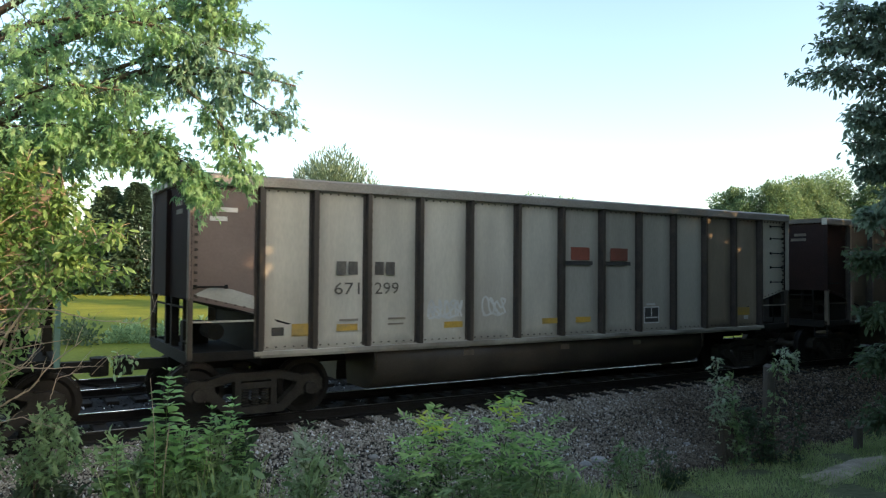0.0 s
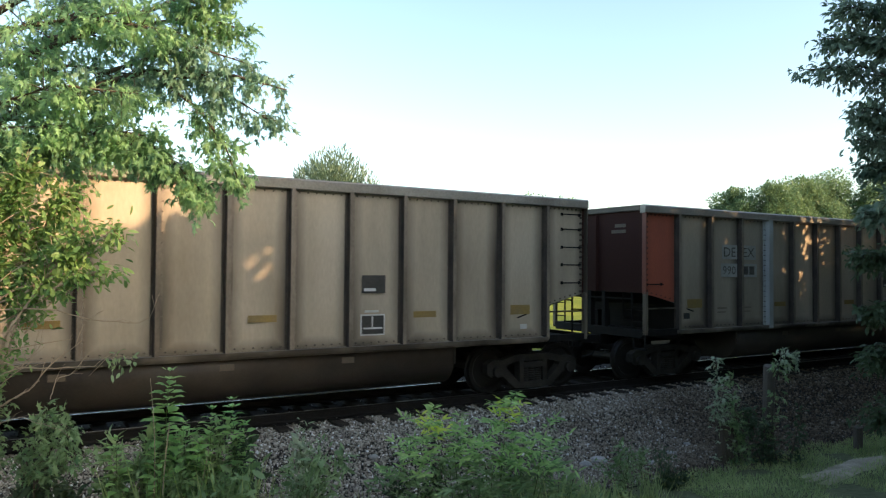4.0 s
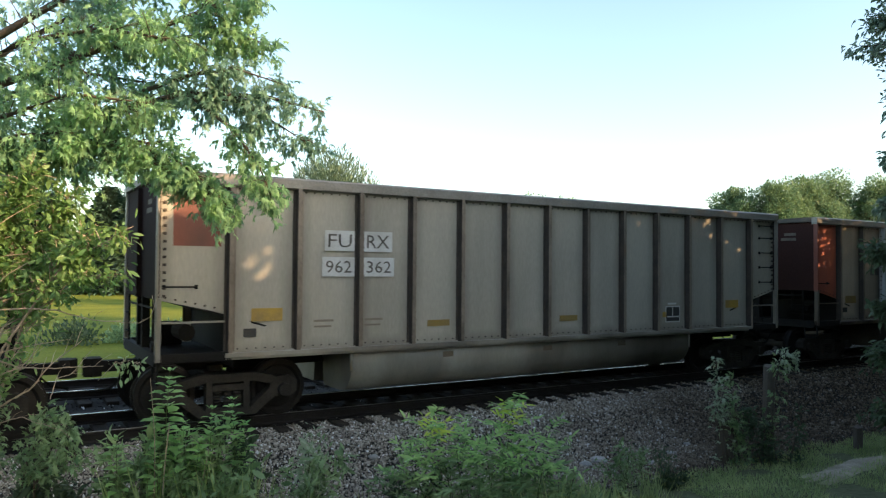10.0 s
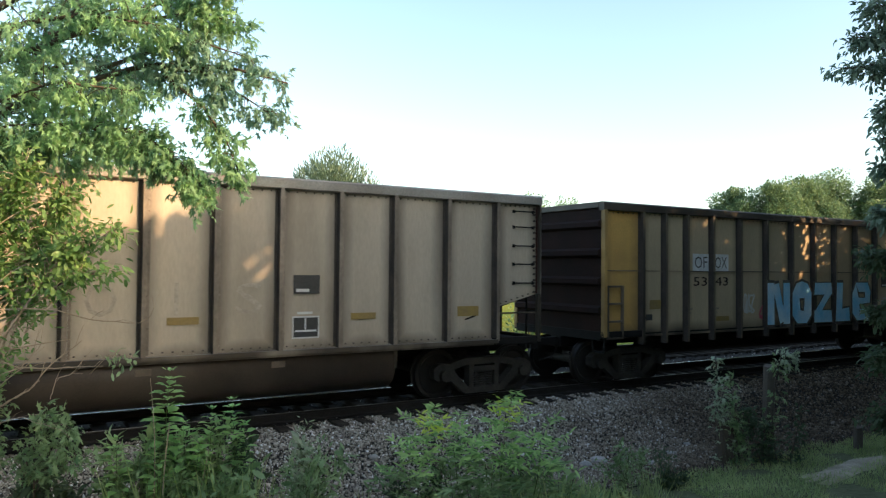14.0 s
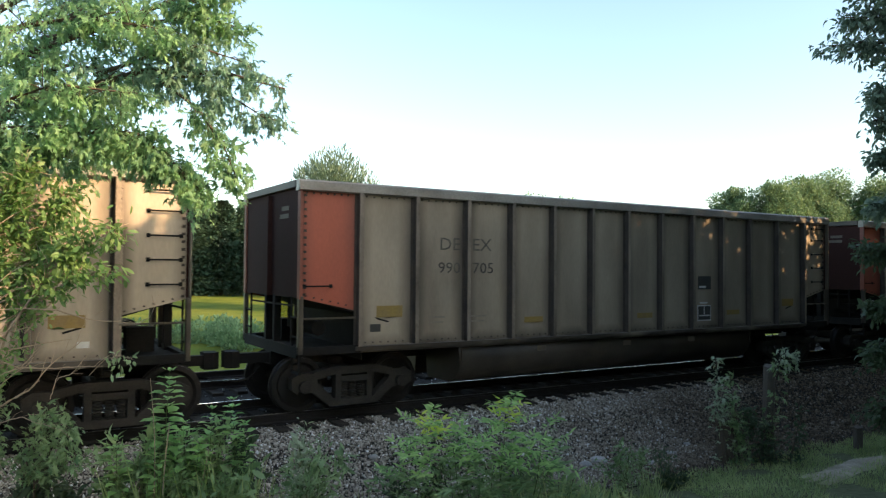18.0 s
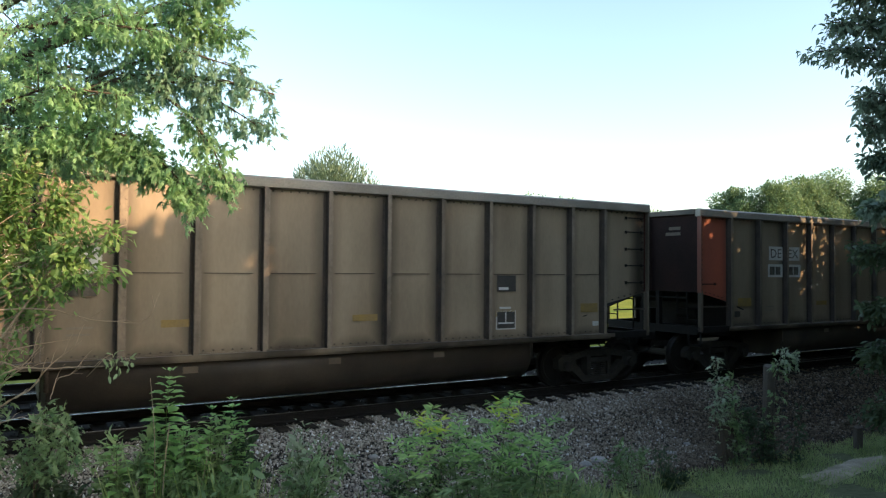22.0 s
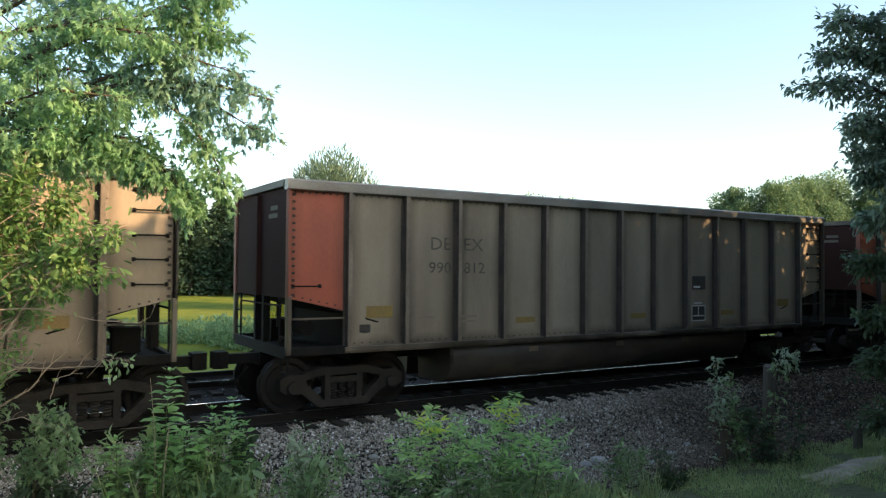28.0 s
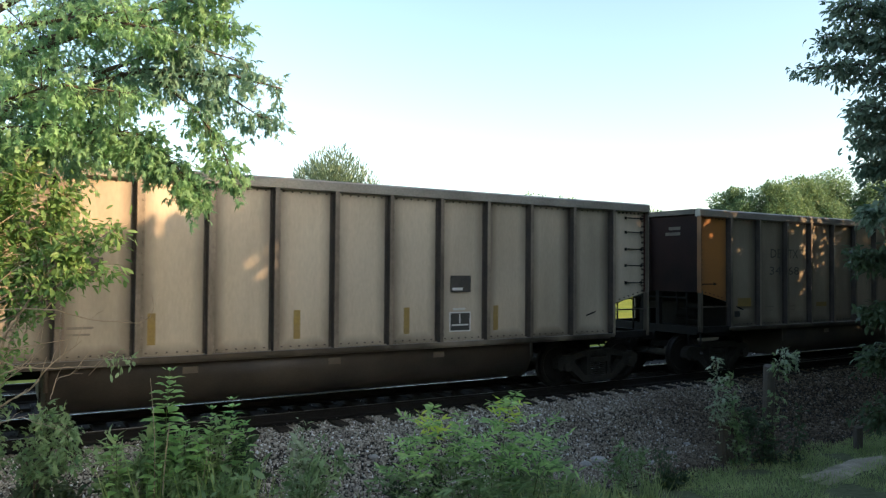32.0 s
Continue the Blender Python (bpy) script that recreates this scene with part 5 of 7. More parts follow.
OVAL = np.array([(0, 0, 0), (0.3, 0.2, 0.03), (0.7, 0.19, 0.0), (1.0, 0, -0.06), (0.7, -0.19, 0.0), (0.3, -0.2, 0.03)])
OVAL_F = np.array([(0, 1, 5), (1, 2, 4), (1, 4, 5), (2, 3, 4)])
BROAD = np.array([(0, 0, 0), (0.12, 0.05, 0.03), (0.35, 0.24, 0.07), (0.7, 0.19, 0.03), (1.0, 0, -0.16), (0.7, -0.19, 0.03), (0.35, -0.24, 0.07), (0.12, -0.05, 0.03), (0.4, 0, 0.0), (0.72, 0, -0.05)])
BROAD_F = np.array([(0, 1, 7), (1, 2, 8), (1, 8, 7), (7, 8, 6), (2, 3, 9), (2, 9, 8), (8, 9, 6), (6, 9, 5), (3, 4, 9), (9, 4, 5)])
CLUMP = np.array([(0, 0, 0), (0.5, 0.28, 0.05), (1.0, 0.05, 0), (0.55, -0.3, -0.05)])
CLUMP_F = np.array([(0, 1, 3), (1, 2, 3)])
LANCE = np.array([(0, 0, 0), (0.25, 0.11, 0.03), (0.65, 0.10, 0.02), (1.0, 0, -0.08), (0.65, -0.10, 0.02), (0.25, -0.11, 0.03)])
LANCE_F = OVAL_F
BLADE = np.array([(0, 0.06, 0), (0, -0.06, 0), (0.5, 0.045, 0.04), (0.5, -0.045, 0.04), (1.0, 0, 0.0)])
BLADE_F = np.array([(0, 1, 3), (0, 3, 2), (2, 3, 4)])


def aim(dirs, rng, roll=1.0):
    """Turns whose x axis follows dirs, rolled at random about it, with the blade's face mostly up."""
    x = dirs / np.linalg.norm(dirs, axis=1, keepdims=True)
    up = np.array([0, 0, 1.0]) + rng.normal(0, roll, (len(x), 3)) * 0.6
    y = np.cross(up, x)
    y /= np.linalg.norm(y, axis=1, keepdims=True) + 1e-9
    z = np.cross(x, y)
    return np.stack([x, y, z], 2)


def line_points(points, u):
    p = np.array([tuple(q) for q in points])
    seg = np.linalg.norm(np.diff(p, axis=0), axis=1)
    acc = np.concatenate([[0], np.cumsum(seg)]) / seg.sum()
    return np.stack([np.interp(u, acc, p[:, i]) for i in range(3)], 1)


def twigs_on(rng, points, n, reach, start=0.15, droop=0.3):
    """Side twigs that leave a limb, as (root, tip) pairs; shorter towards its end."""
    u = start + (1 - start) * rng.random(n) ** 0.9
    root = line_points(points, u)
    ax = line_points(points, np.minimum(u + 0.02, 1)) - line_points(points, np.maximum(u - 0.02, 0))
    ax /= np.linalg.norm(ax, axis=1, keepdims=True)
    d = rng.normal(0, 1, (n, 3)) * (0.8, 0.8, 0.6) + ax * 0.9
    d[:, 2] -= droop
    d /= np.linalg.norm(d, axis=1, keepdims=True)
    return root, root + d * (reach * (1.15 - 0.7 * u) * rng.uniform(0.5, 1.2, n))[:, None]


def leaves_on(rng, root, tip, per, size, mat, name="leaves", template=MAPLE, faces=MAPLE_F, droop=0.5, scatter=0.05, from_u=0.2):
    n = len(root) * per
    i = np.repeat(np.arange(len(root)), per)
    u = from_u + (1.05 - from_u) * rng.random(n)
    p = root[i] + (tip[i] - root[i]) * u[:, None]
    p[:, 2] -= 0.10 * (u ** 2) * np.linalg.norm(tip[i] - root[i], axis=1)
    p += rng.normal(0, scatter, (n, 3))
    d = (tip[i] - root[i])
    d = d / np.linalg.norm(d, axis=1, keepdims=True) * 0.7 + rng.normal(0, 0.75, (n, 3))
    d[:, 2] -= droop
    s = size * rng.uniform(0.6, 1.25, n)
    return spread_mesh(name, template, faces, p, aim(d, rng), np.stack([s, s * rng.uniform(0.6, 1.0, n), s], 1), mat)


def limb_mesh(points, r0, roots=(), tips=(), mat=bark, wobble=0):
    bm = bmesh.new()
    n = len(points)
    tube_into(bm, points, [r0 * (1 - 0.85 * i / (n - 1)) for i in range(n)], 7)
    for a, b in zip(roots, tips):
        m = [a[i] * 0.5 + b[i] * 0.5 + (0.02 if i == 2 else 0) for i in range(3)]
        tube_into(bm, [a, m, b], [max(r0 * 0.18, 0.005), max(r0 * 0.1, 0.004), 0.002], 4)
    return finish(bm, "limb", mat, smooth=True)


def curve_between(a, b, rnd, n=6, bow=0.12):
    a, b = Vector(a), Vector(b)
    k = (b - a).length
    o1 = Vector((rnd.uniform(-1, 1), rnd.uniform(-1, 1), rnd.uniform(-0.3, 1))) * bow * k
    return [a.lerp(b, i / (n - 1)) + o1 * math.sin(math.pi * i / (n - 1)) for i in range(n)]


swaying = []          # (limb, strength, which breeze)


def leafy_limb(tree, points, r0, twigs, per, reach, size, mat, seed, sway=0.0, breeze="", droop=0.3, template=MAPLE, faces=MAPLE_F, wood=bark, start=0.15, leaf_droop=0.5):
    rng = np.random.default_rng(seed)
    root, tip = twigs_on(rng, points, twigs, reach, start, droop)
    limb = part("limb", limb_mesh(points, r0, root, tip, wood), None, tree)
    part("leaves", leaves_on(rng, root, tip, per, size, mat, template=template, faces=faces, droop=leaf_droop), None, limb)
    if sway:
        swaying.append((limb, sway, breeze))
    return limb


def sprays(rng, root, tip, forks, per, size, mat, droop=0.8):
    """Each twig forks into short shoots that end in hanging bunches of leaves, with bare air between the bunches."""
    i = np.repeat(np.arange(len(root)), forks)
    ax = tip[i] - root[i]
    k = np.linalg.norm(ax, axis=1, keepdims=True)
    u = rng.uniform(0.35, 1.0, (len(i), 1))
    a = root[i] + ax * u
    a[:, 2] -= 0.10 * u[:, 0] ** 2 * k[:, 0]
    d = ax / k * 0.8 + rng.normal(0, 0.6, ax.shape)
    d[:, 2] -= 0.25
    b = a + d / np.linalg.norm(d, axis=1, keepdims=True) * rng.uniform(0.08, 0.24, (len(i), 1))
    j = np.repeat(np.arange(len(a)), per)
    n = len(j)
    v = 0.25 + 0.8 * rng.random((n, 1))
    p = a[j] + (b[j] - a[j]) * v + rng.normal(0, 0.025, (n, 3))
    out = (b[j] - a[j]) / np.linalg.norm(b[j] - a[j], axis=1, keepdims=True) * 0.6 + rng.normal(0, 0.7, (n, 3))
    out[:, 2] -= droop
    s = size * rng.uniform(0.6, 1.3, n)
    return a, b, spread_mesh("leaves", MAPLE, MAPLE_F, p, aim(out, rng), np.stack([s, s * rng.uniform(0.6, 1.0, n), s], 1), mat)


def maple_limb(tree, points, r0, twigs, reach, seed, sway, mat, start=0.15, size=0.112, forks=4, per=5):
    rng = np.random.default_rng(seed)
    root, tip = twigs_on(rng, points, twigs, reach, start, 0.15)
    a, b, leaves = sprays(rng, root, tip, forks, per, size, mat)
    limb = part("limb", limb_mesh(points, r0, root, tip, bark), None, tree)
    part("leaves", leaves, None, limb)
    swaying.append((limb, sway, "left"))


def left_tree():
    """The silver maple that hangs into the view beside the standing point."""
    rnd = random.Random(5)
    tree = thing("maple_tree", pose(0, 0, 0), "silver maple with sunlit bright green lobed leaves on drooping limbs", "tree", "roadside trees")
    base = ahead(7.6, -6.2, -0.5)
    bm = bmesh.new()
    trunk = [base, ahead(7.6, -6.1, 1.2), ahead(7.7, -5.9, 2.8), ahead(7.7, -5.7, 4.5), ahead(7.8, -5.4, 6.5), ahead(7.9, -5.2, 8.0)]
    tube_into(bm, trunk, [0.24, 0.2, 0.17, 0.13, 0.09, 0.05], 10)
    part("trunk", bm, bark, tree)
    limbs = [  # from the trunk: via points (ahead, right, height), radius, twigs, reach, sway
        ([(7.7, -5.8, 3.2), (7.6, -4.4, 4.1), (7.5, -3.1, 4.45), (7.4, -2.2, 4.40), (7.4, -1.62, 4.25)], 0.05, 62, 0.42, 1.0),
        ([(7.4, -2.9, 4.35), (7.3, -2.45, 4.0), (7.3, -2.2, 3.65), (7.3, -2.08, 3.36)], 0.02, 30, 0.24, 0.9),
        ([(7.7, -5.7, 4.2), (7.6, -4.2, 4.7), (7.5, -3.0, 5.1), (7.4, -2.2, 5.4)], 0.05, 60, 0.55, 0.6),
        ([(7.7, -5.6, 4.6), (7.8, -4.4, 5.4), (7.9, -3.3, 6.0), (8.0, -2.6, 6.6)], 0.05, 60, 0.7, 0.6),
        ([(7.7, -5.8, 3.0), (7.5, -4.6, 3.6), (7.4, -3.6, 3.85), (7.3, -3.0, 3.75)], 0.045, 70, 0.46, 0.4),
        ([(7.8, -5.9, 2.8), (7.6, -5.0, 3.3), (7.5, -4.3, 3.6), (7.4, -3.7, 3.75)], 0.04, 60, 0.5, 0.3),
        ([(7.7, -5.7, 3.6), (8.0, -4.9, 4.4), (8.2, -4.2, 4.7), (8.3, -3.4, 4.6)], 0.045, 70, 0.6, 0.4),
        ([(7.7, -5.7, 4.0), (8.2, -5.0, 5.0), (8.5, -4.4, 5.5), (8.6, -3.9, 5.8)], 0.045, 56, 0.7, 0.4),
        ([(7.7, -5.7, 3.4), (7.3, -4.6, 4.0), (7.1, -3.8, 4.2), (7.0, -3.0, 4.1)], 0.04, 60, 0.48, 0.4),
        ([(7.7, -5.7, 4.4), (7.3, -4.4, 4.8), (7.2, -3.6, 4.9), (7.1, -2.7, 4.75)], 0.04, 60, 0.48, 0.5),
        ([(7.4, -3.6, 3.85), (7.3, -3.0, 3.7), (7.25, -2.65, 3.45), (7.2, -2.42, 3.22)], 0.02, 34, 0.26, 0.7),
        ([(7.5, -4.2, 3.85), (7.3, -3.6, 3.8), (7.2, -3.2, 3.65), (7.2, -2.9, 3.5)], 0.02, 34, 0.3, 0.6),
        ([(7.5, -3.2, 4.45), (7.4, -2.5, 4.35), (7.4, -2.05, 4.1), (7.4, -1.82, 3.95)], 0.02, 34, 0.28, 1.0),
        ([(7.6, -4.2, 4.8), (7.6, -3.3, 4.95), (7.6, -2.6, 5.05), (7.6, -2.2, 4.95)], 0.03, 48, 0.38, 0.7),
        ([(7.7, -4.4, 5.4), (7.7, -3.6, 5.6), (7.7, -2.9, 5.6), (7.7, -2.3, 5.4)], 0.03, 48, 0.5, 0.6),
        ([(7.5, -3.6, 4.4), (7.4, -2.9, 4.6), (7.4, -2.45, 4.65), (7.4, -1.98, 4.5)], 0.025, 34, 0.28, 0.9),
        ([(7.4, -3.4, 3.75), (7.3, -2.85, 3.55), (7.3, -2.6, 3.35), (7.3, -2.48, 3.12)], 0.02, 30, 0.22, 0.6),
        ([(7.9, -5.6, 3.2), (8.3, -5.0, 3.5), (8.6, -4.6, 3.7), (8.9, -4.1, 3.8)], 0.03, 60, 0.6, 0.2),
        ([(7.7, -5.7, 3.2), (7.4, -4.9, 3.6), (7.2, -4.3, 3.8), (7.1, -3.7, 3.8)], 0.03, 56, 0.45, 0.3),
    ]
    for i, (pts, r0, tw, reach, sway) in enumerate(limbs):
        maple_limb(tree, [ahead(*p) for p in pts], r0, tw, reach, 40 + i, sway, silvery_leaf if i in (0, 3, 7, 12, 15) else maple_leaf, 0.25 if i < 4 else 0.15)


left_tree()


def left_brush():
    """Yellowish brush under the maple, with bare twigs reaching out."""
    bush = thing("roadside_brush", pose(0, 0, 0), "tangled yellow-green brush with reddish stems and bare twigs", "shrub", "roadside shrubs")
    limbs = [  # way, radius, twigs, leaves a twig, reach, where the leaves begin
        ([(7.0, -4.6, -0.5), (7.0, -4.3, 1.0), (6.9, -3.9, 2.2), (6.9, -3.4, 2.75)], 0.02, 60, 11, 0.42, 0.70),
        ([(7.0, -4.9, -0.5), (7.0, -4.6, 1.4), (6.9, -4.3, 2.6), (6.8, -3.9, 3.3)], 0.022, 110, 12, 0.45, 0.62),
        ([(7.1, -4.8, -0.5), (7.1, -4.7, 1.2), (7.0, -4.45, 2.2), (6.9, -4.2, 2.9)], 0.02, 100, 11, 0.45, 0.66),
        ([(6.9, -4.6, 0.6), (6.8, -4.1, 1.7), (6.7, -3.5, 2.5), (6.6, -2.95, 2.75)], 0.018, 50, 10, 0.32, 0.62),
        ([(6.9, -4.5, 0.8), (6.8, -4.1, 1.9), (6.7, -3.6, 2.15), (6.6, -3.3, 2.35), (6.6, -3.05, 2.36)], 0.012, 22, 10, 0.22, 0.75),
        ([(7.2, -4.7, -0.5), (7.2, -4.4, 1.2), (7.1, -4.0, 2.6), (7.0, -3.6, 3.1)], 0.02, 110, 11, 0.42, 0.64),
        ([(7.0, -5.2, -0.5), (7.0, -5.0, 1.0), (6.9, -4.5, 2.1), (6.9, -4.0, 2.45)], 0.02, 34, 9, 0.36, 0.72),
        ([(6.9, -4.6, 0.3), (6.8, -4.4, 1.0), (6.8, -4.1, 1.5), (6.8, -3.9, 1.75)], 0.012, 22, 8, 0.22, 0.6),
    ]
    for i, (pts, r0, tw, per, reach, begin) in enumerate(limbs):
        leafy_limb(bush, [ahead(*p) for p in pts], r0, int(tw * 1.1), per + 1, reach * 1.15, 0.09, brush_leaf, 60 + i, 0.12, "left", droop=-0.1, template=OVAL, faces=OVAL_F, wood=twig_mat, start=begin)
    rnd = random.Random(8)
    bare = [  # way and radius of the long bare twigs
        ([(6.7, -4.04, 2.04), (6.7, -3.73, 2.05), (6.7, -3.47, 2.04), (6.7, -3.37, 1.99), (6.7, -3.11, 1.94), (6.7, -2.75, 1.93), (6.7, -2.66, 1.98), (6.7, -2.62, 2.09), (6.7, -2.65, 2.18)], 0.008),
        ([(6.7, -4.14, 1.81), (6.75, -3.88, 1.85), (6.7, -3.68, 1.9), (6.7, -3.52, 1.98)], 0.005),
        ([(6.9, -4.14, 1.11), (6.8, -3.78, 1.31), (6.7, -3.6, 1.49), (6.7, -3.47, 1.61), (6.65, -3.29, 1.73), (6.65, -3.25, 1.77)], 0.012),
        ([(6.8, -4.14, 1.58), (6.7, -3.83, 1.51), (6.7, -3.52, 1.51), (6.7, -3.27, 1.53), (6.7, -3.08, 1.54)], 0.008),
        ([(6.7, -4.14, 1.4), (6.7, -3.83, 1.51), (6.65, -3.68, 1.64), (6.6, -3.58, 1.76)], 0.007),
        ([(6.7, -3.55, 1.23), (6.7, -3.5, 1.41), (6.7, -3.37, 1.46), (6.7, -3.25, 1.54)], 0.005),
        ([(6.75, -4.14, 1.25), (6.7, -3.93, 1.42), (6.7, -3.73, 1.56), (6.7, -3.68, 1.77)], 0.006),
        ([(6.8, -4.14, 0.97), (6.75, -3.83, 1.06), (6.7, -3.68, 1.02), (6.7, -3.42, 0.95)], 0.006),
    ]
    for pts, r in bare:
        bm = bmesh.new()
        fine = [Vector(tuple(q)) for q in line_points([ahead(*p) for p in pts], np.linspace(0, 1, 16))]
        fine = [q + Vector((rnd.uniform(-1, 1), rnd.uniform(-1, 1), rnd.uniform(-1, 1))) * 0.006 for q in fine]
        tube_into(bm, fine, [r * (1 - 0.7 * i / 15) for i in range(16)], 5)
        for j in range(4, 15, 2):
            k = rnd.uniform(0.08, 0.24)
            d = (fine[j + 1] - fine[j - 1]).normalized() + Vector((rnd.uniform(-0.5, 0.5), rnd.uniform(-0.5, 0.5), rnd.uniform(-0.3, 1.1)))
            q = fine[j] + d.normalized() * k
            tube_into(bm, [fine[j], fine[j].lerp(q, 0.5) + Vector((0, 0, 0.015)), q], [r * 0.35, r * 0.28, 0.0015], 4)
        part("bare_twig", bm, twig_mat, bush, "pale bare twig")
    for j in range(16):
        a = ahead(6.85 + rnd.uniform(-0.15, 0.15), rnd.uniform(-4.6, -3.9), rnd.uniform(1.5, 2.5))
        b = a + R * rnd.uniform(0.35, 0.85) + Vector((0, 0, rnd.uniform(0.15, 0.6)))
        bm = bmesh.new()
        tube_into(bm, curve_between(a, b, rnd, 7, 0.08), [0.009 * (1 - 0.12 * i) for i in range(7)], 5)
        part("bare_twig", bm, twig_mat, bush, "pale bare twig")
    sprig = [ahead(6.7, -3.2, 1.45), ahead(6.68, -3.05, 1.60), ahead(6.65, -2.9, 1.64), ahead(6.6, -2.75, 1.60)]
    leafy_limb(bush, sprig, 0.004, 12, 3, 0.08, 0.075, weed_leaf, 77, 0.2, "left", droop=0.2, template=OVAL, faces=OVAL_F, wood=twig_mat, start=0.3)


left_brush()


def lower_left_shrub():
    shrub = thing("leafy_shrub", pose(0, 0, 0), "dense green shrub at the foot of the brush", "shrub", "roadside shrubs")
    for i, (pts, tw) in enumerate((([(7.4, -4.3, -0.6), (7.3, -4.1, 0.4), (7.2, -3.85, 0.95), (7.1, -3.55, 0.85)], 50), ([(7.4, -4.5, -0.6), (7.2, -4.5, 0.4), (7.1, -4.3, 1.1)], 50),
                                   ([(7.3, -4.0, -0.6), (7.2, -3.95, 0.3), (7.1, -3.7, 0.75), (7.0, -3.45, 0.65)], 34), ([(7.4, -4.8, -0.6), (7.3, -4.8, 0.4), (7.2, -4.6, 1.0)], 50))):
        leafy_limb(shrub, [ahead(*p) for p in pts], 0.012, tw, 8, 0.26, 0.11, weed_leaf, 80 + i, droop=0.1, start=0.45)


lower_left_shrub()


def right_tree():
    tree = thing("oak_tree", pose(0, 0, 0), "dark green leafy tree overhanging the track from the verge", "tree", "roadside trees")
    base = ahead(9.5, 8.2, -0.8)
    bm = bmesh.new()
    tube_into(bm, [base, ahead(9.5, 8.1, 1.5), ahead(9.4, 7.9, 3.5), ahead(9.3, 7.8, 6.0), ahead(9.3, 7.6, 8.5)], [0.26, 0.22, 0.18, 0.13, 0.06], 10)
    part("trunk", bm, bark, tree)
    limbs = [
        ([(9.4, 7.9, 3.6), (9.2, 6.4, 4.4), (9.1, 5.2, 4.9), (9.0, 4.5, 4.82)], 0.05, 60, 12, 0.55, 1.0),
        ([(9.4, 7.9, 4.4), (9.3, 6.6, 5.3), (9.2, 5.6, 5.6), (9.1, 5.0, 5.65)], 0.05, 70, 12, 0.6, 0.9),
        ([(9.4, 7.9, 3.0), (9.3, 6.8, 3.7), (9.2, 5.9, 3.95), (9.1, 5.1, 4.0)], 0.045, 55, 12, 0.5, 0.8),
        ([(9.4, 7.9, 2.6), (9.3, 7.0, 3.1), (9.2, 6.2, 3.4), (9.1, 5.5, 3.35)], 0.045, 60, 12, 0.5, 0.6),
        ([(9.5, 8.0, 2.0), (9.6, 7.0, 2.3), (9.6, 6.2, 2.6), (9.6, 5.45, 2.6)], 0.04, 60, 12, 0.45, 0.3),
        ([(9.5, 8.0, 1.4), (9.6, 7.2, 1.5), (9.7, 6.3, 1.4), (9.7, 5.6, 1.3)], 0.04, 70, 12, 0.5, 0.2),
        ([(9.5, 8.1, 0.9), (9.7, 7.3, 0.9), (9.8, 6.4, 0.6), (9.9, 5.75, 0.55)], 0.04, 60, 12, 0.5, 0.2),
        ([(9.5, 8.0, 1.8), (9.6, 7.0, 2.0), (9.6, 6.2, 2.0), (9.6, 5.55, 1.9)], 0.04, 60, 12, 0.42, 0.25),
        ([(9.4, 7.9, 3.3), (9.3, 6.9, 3.9), (9.2, 6.0, 4.3), (9.1, 5.25, 4.4)], 0.045, 60, 12, 0.5, 0.8),
        ([(9.4, 7.9, 4.6), (9.3, 7.0, 5.0), (9.2, 6.2, 5.2), (9.1, 5.5, 5.2)], 0.045, 70, 12, 0.6, 0.8),
        ([(9.4, 7.9, 5.0), (9.3, 7.0, 6.2), (9.2, 6.3, 6.6), (9.1, 5.6, 6.6)], 0.05, 80, 12, 0.7, 0.8),
        ([(9.4, 7.9, 3.5), (9.3, 6.7, 4.1), (9.2, 5.9, 4.3), (9.15, 5.25, 4.25)], 0.04, 60, 12, 0.42, 0.7),
        ([(9.4, 7.9, 3.2), (9.3, 6.8, 3.6), (9.2, 6.0, 3.8), (9.2, 5.35, 3.7)], 0.04, 60, 12, 0.42, 0.5),
        ([(9.4, 7.9, 2.6), (9.4, 6.9, 3.0), (9.3, 6.1, 3.2), (9.3, 5.4, 3.15)], 0.04, 60, 12, 0.42, 0.35),
        ([(9.4, 7.9, 4.6), (9.3, 6.6, 5.1), (9.2, 5.7, 5.3), (9.1, 4.75, 5.25)], 0.04, 50, 12, 0.4, 0.9),
    ]
    for i, (pts, r0, tw, per, reach, sway) in enumerate(limbs):
        # Lower limbs take the darker leaf: their shade is painted by colour.
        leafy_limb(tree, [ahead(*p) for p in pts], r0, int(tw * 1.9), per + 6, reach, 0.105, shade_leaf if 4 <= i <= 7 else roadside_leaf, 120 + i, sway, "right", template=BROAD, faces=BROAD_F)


right_tree()


def feathered(rng, roots, tips, pairs, size, mat):
    """Compound leaves: leaflets in pairs along arching midribs."""
    ps, ds = [], []
    for a, b in zip(roots, tips):
        ax = b - a
        side = np.cross(ax, (0, 0, 1.0))
        side /= np.linalg.norm(side) + 1e-9
        k = np.linalg.norm(ax)
        for i in range(pairs + 1):
            u = 0.2 + 0.8 * i / pairs
            p = a + ax * u + np.array([0, 0, -0.25 * k * u * u])
            for sgn in ((-1, 1) if i < pairs else (0,)):
                ps.append(p)
                ds.append(side * sgn + ax / k * (0.45 if sgn else 1.0) + rng.normal(0, 0.2, 3) + np.array([0, 0, rng.uniform(-0.6, 0.25)]))
    ps, ds = np.array(ps), np.array(ds)
    s = size * rng.uniform(0.75, 1.15, len(ps))
    return spread_mesh("leaves", LANCE, LANCE_F, ps, aim(ds, rng, 1.1), np.stack([s, s, s], 1), mat)


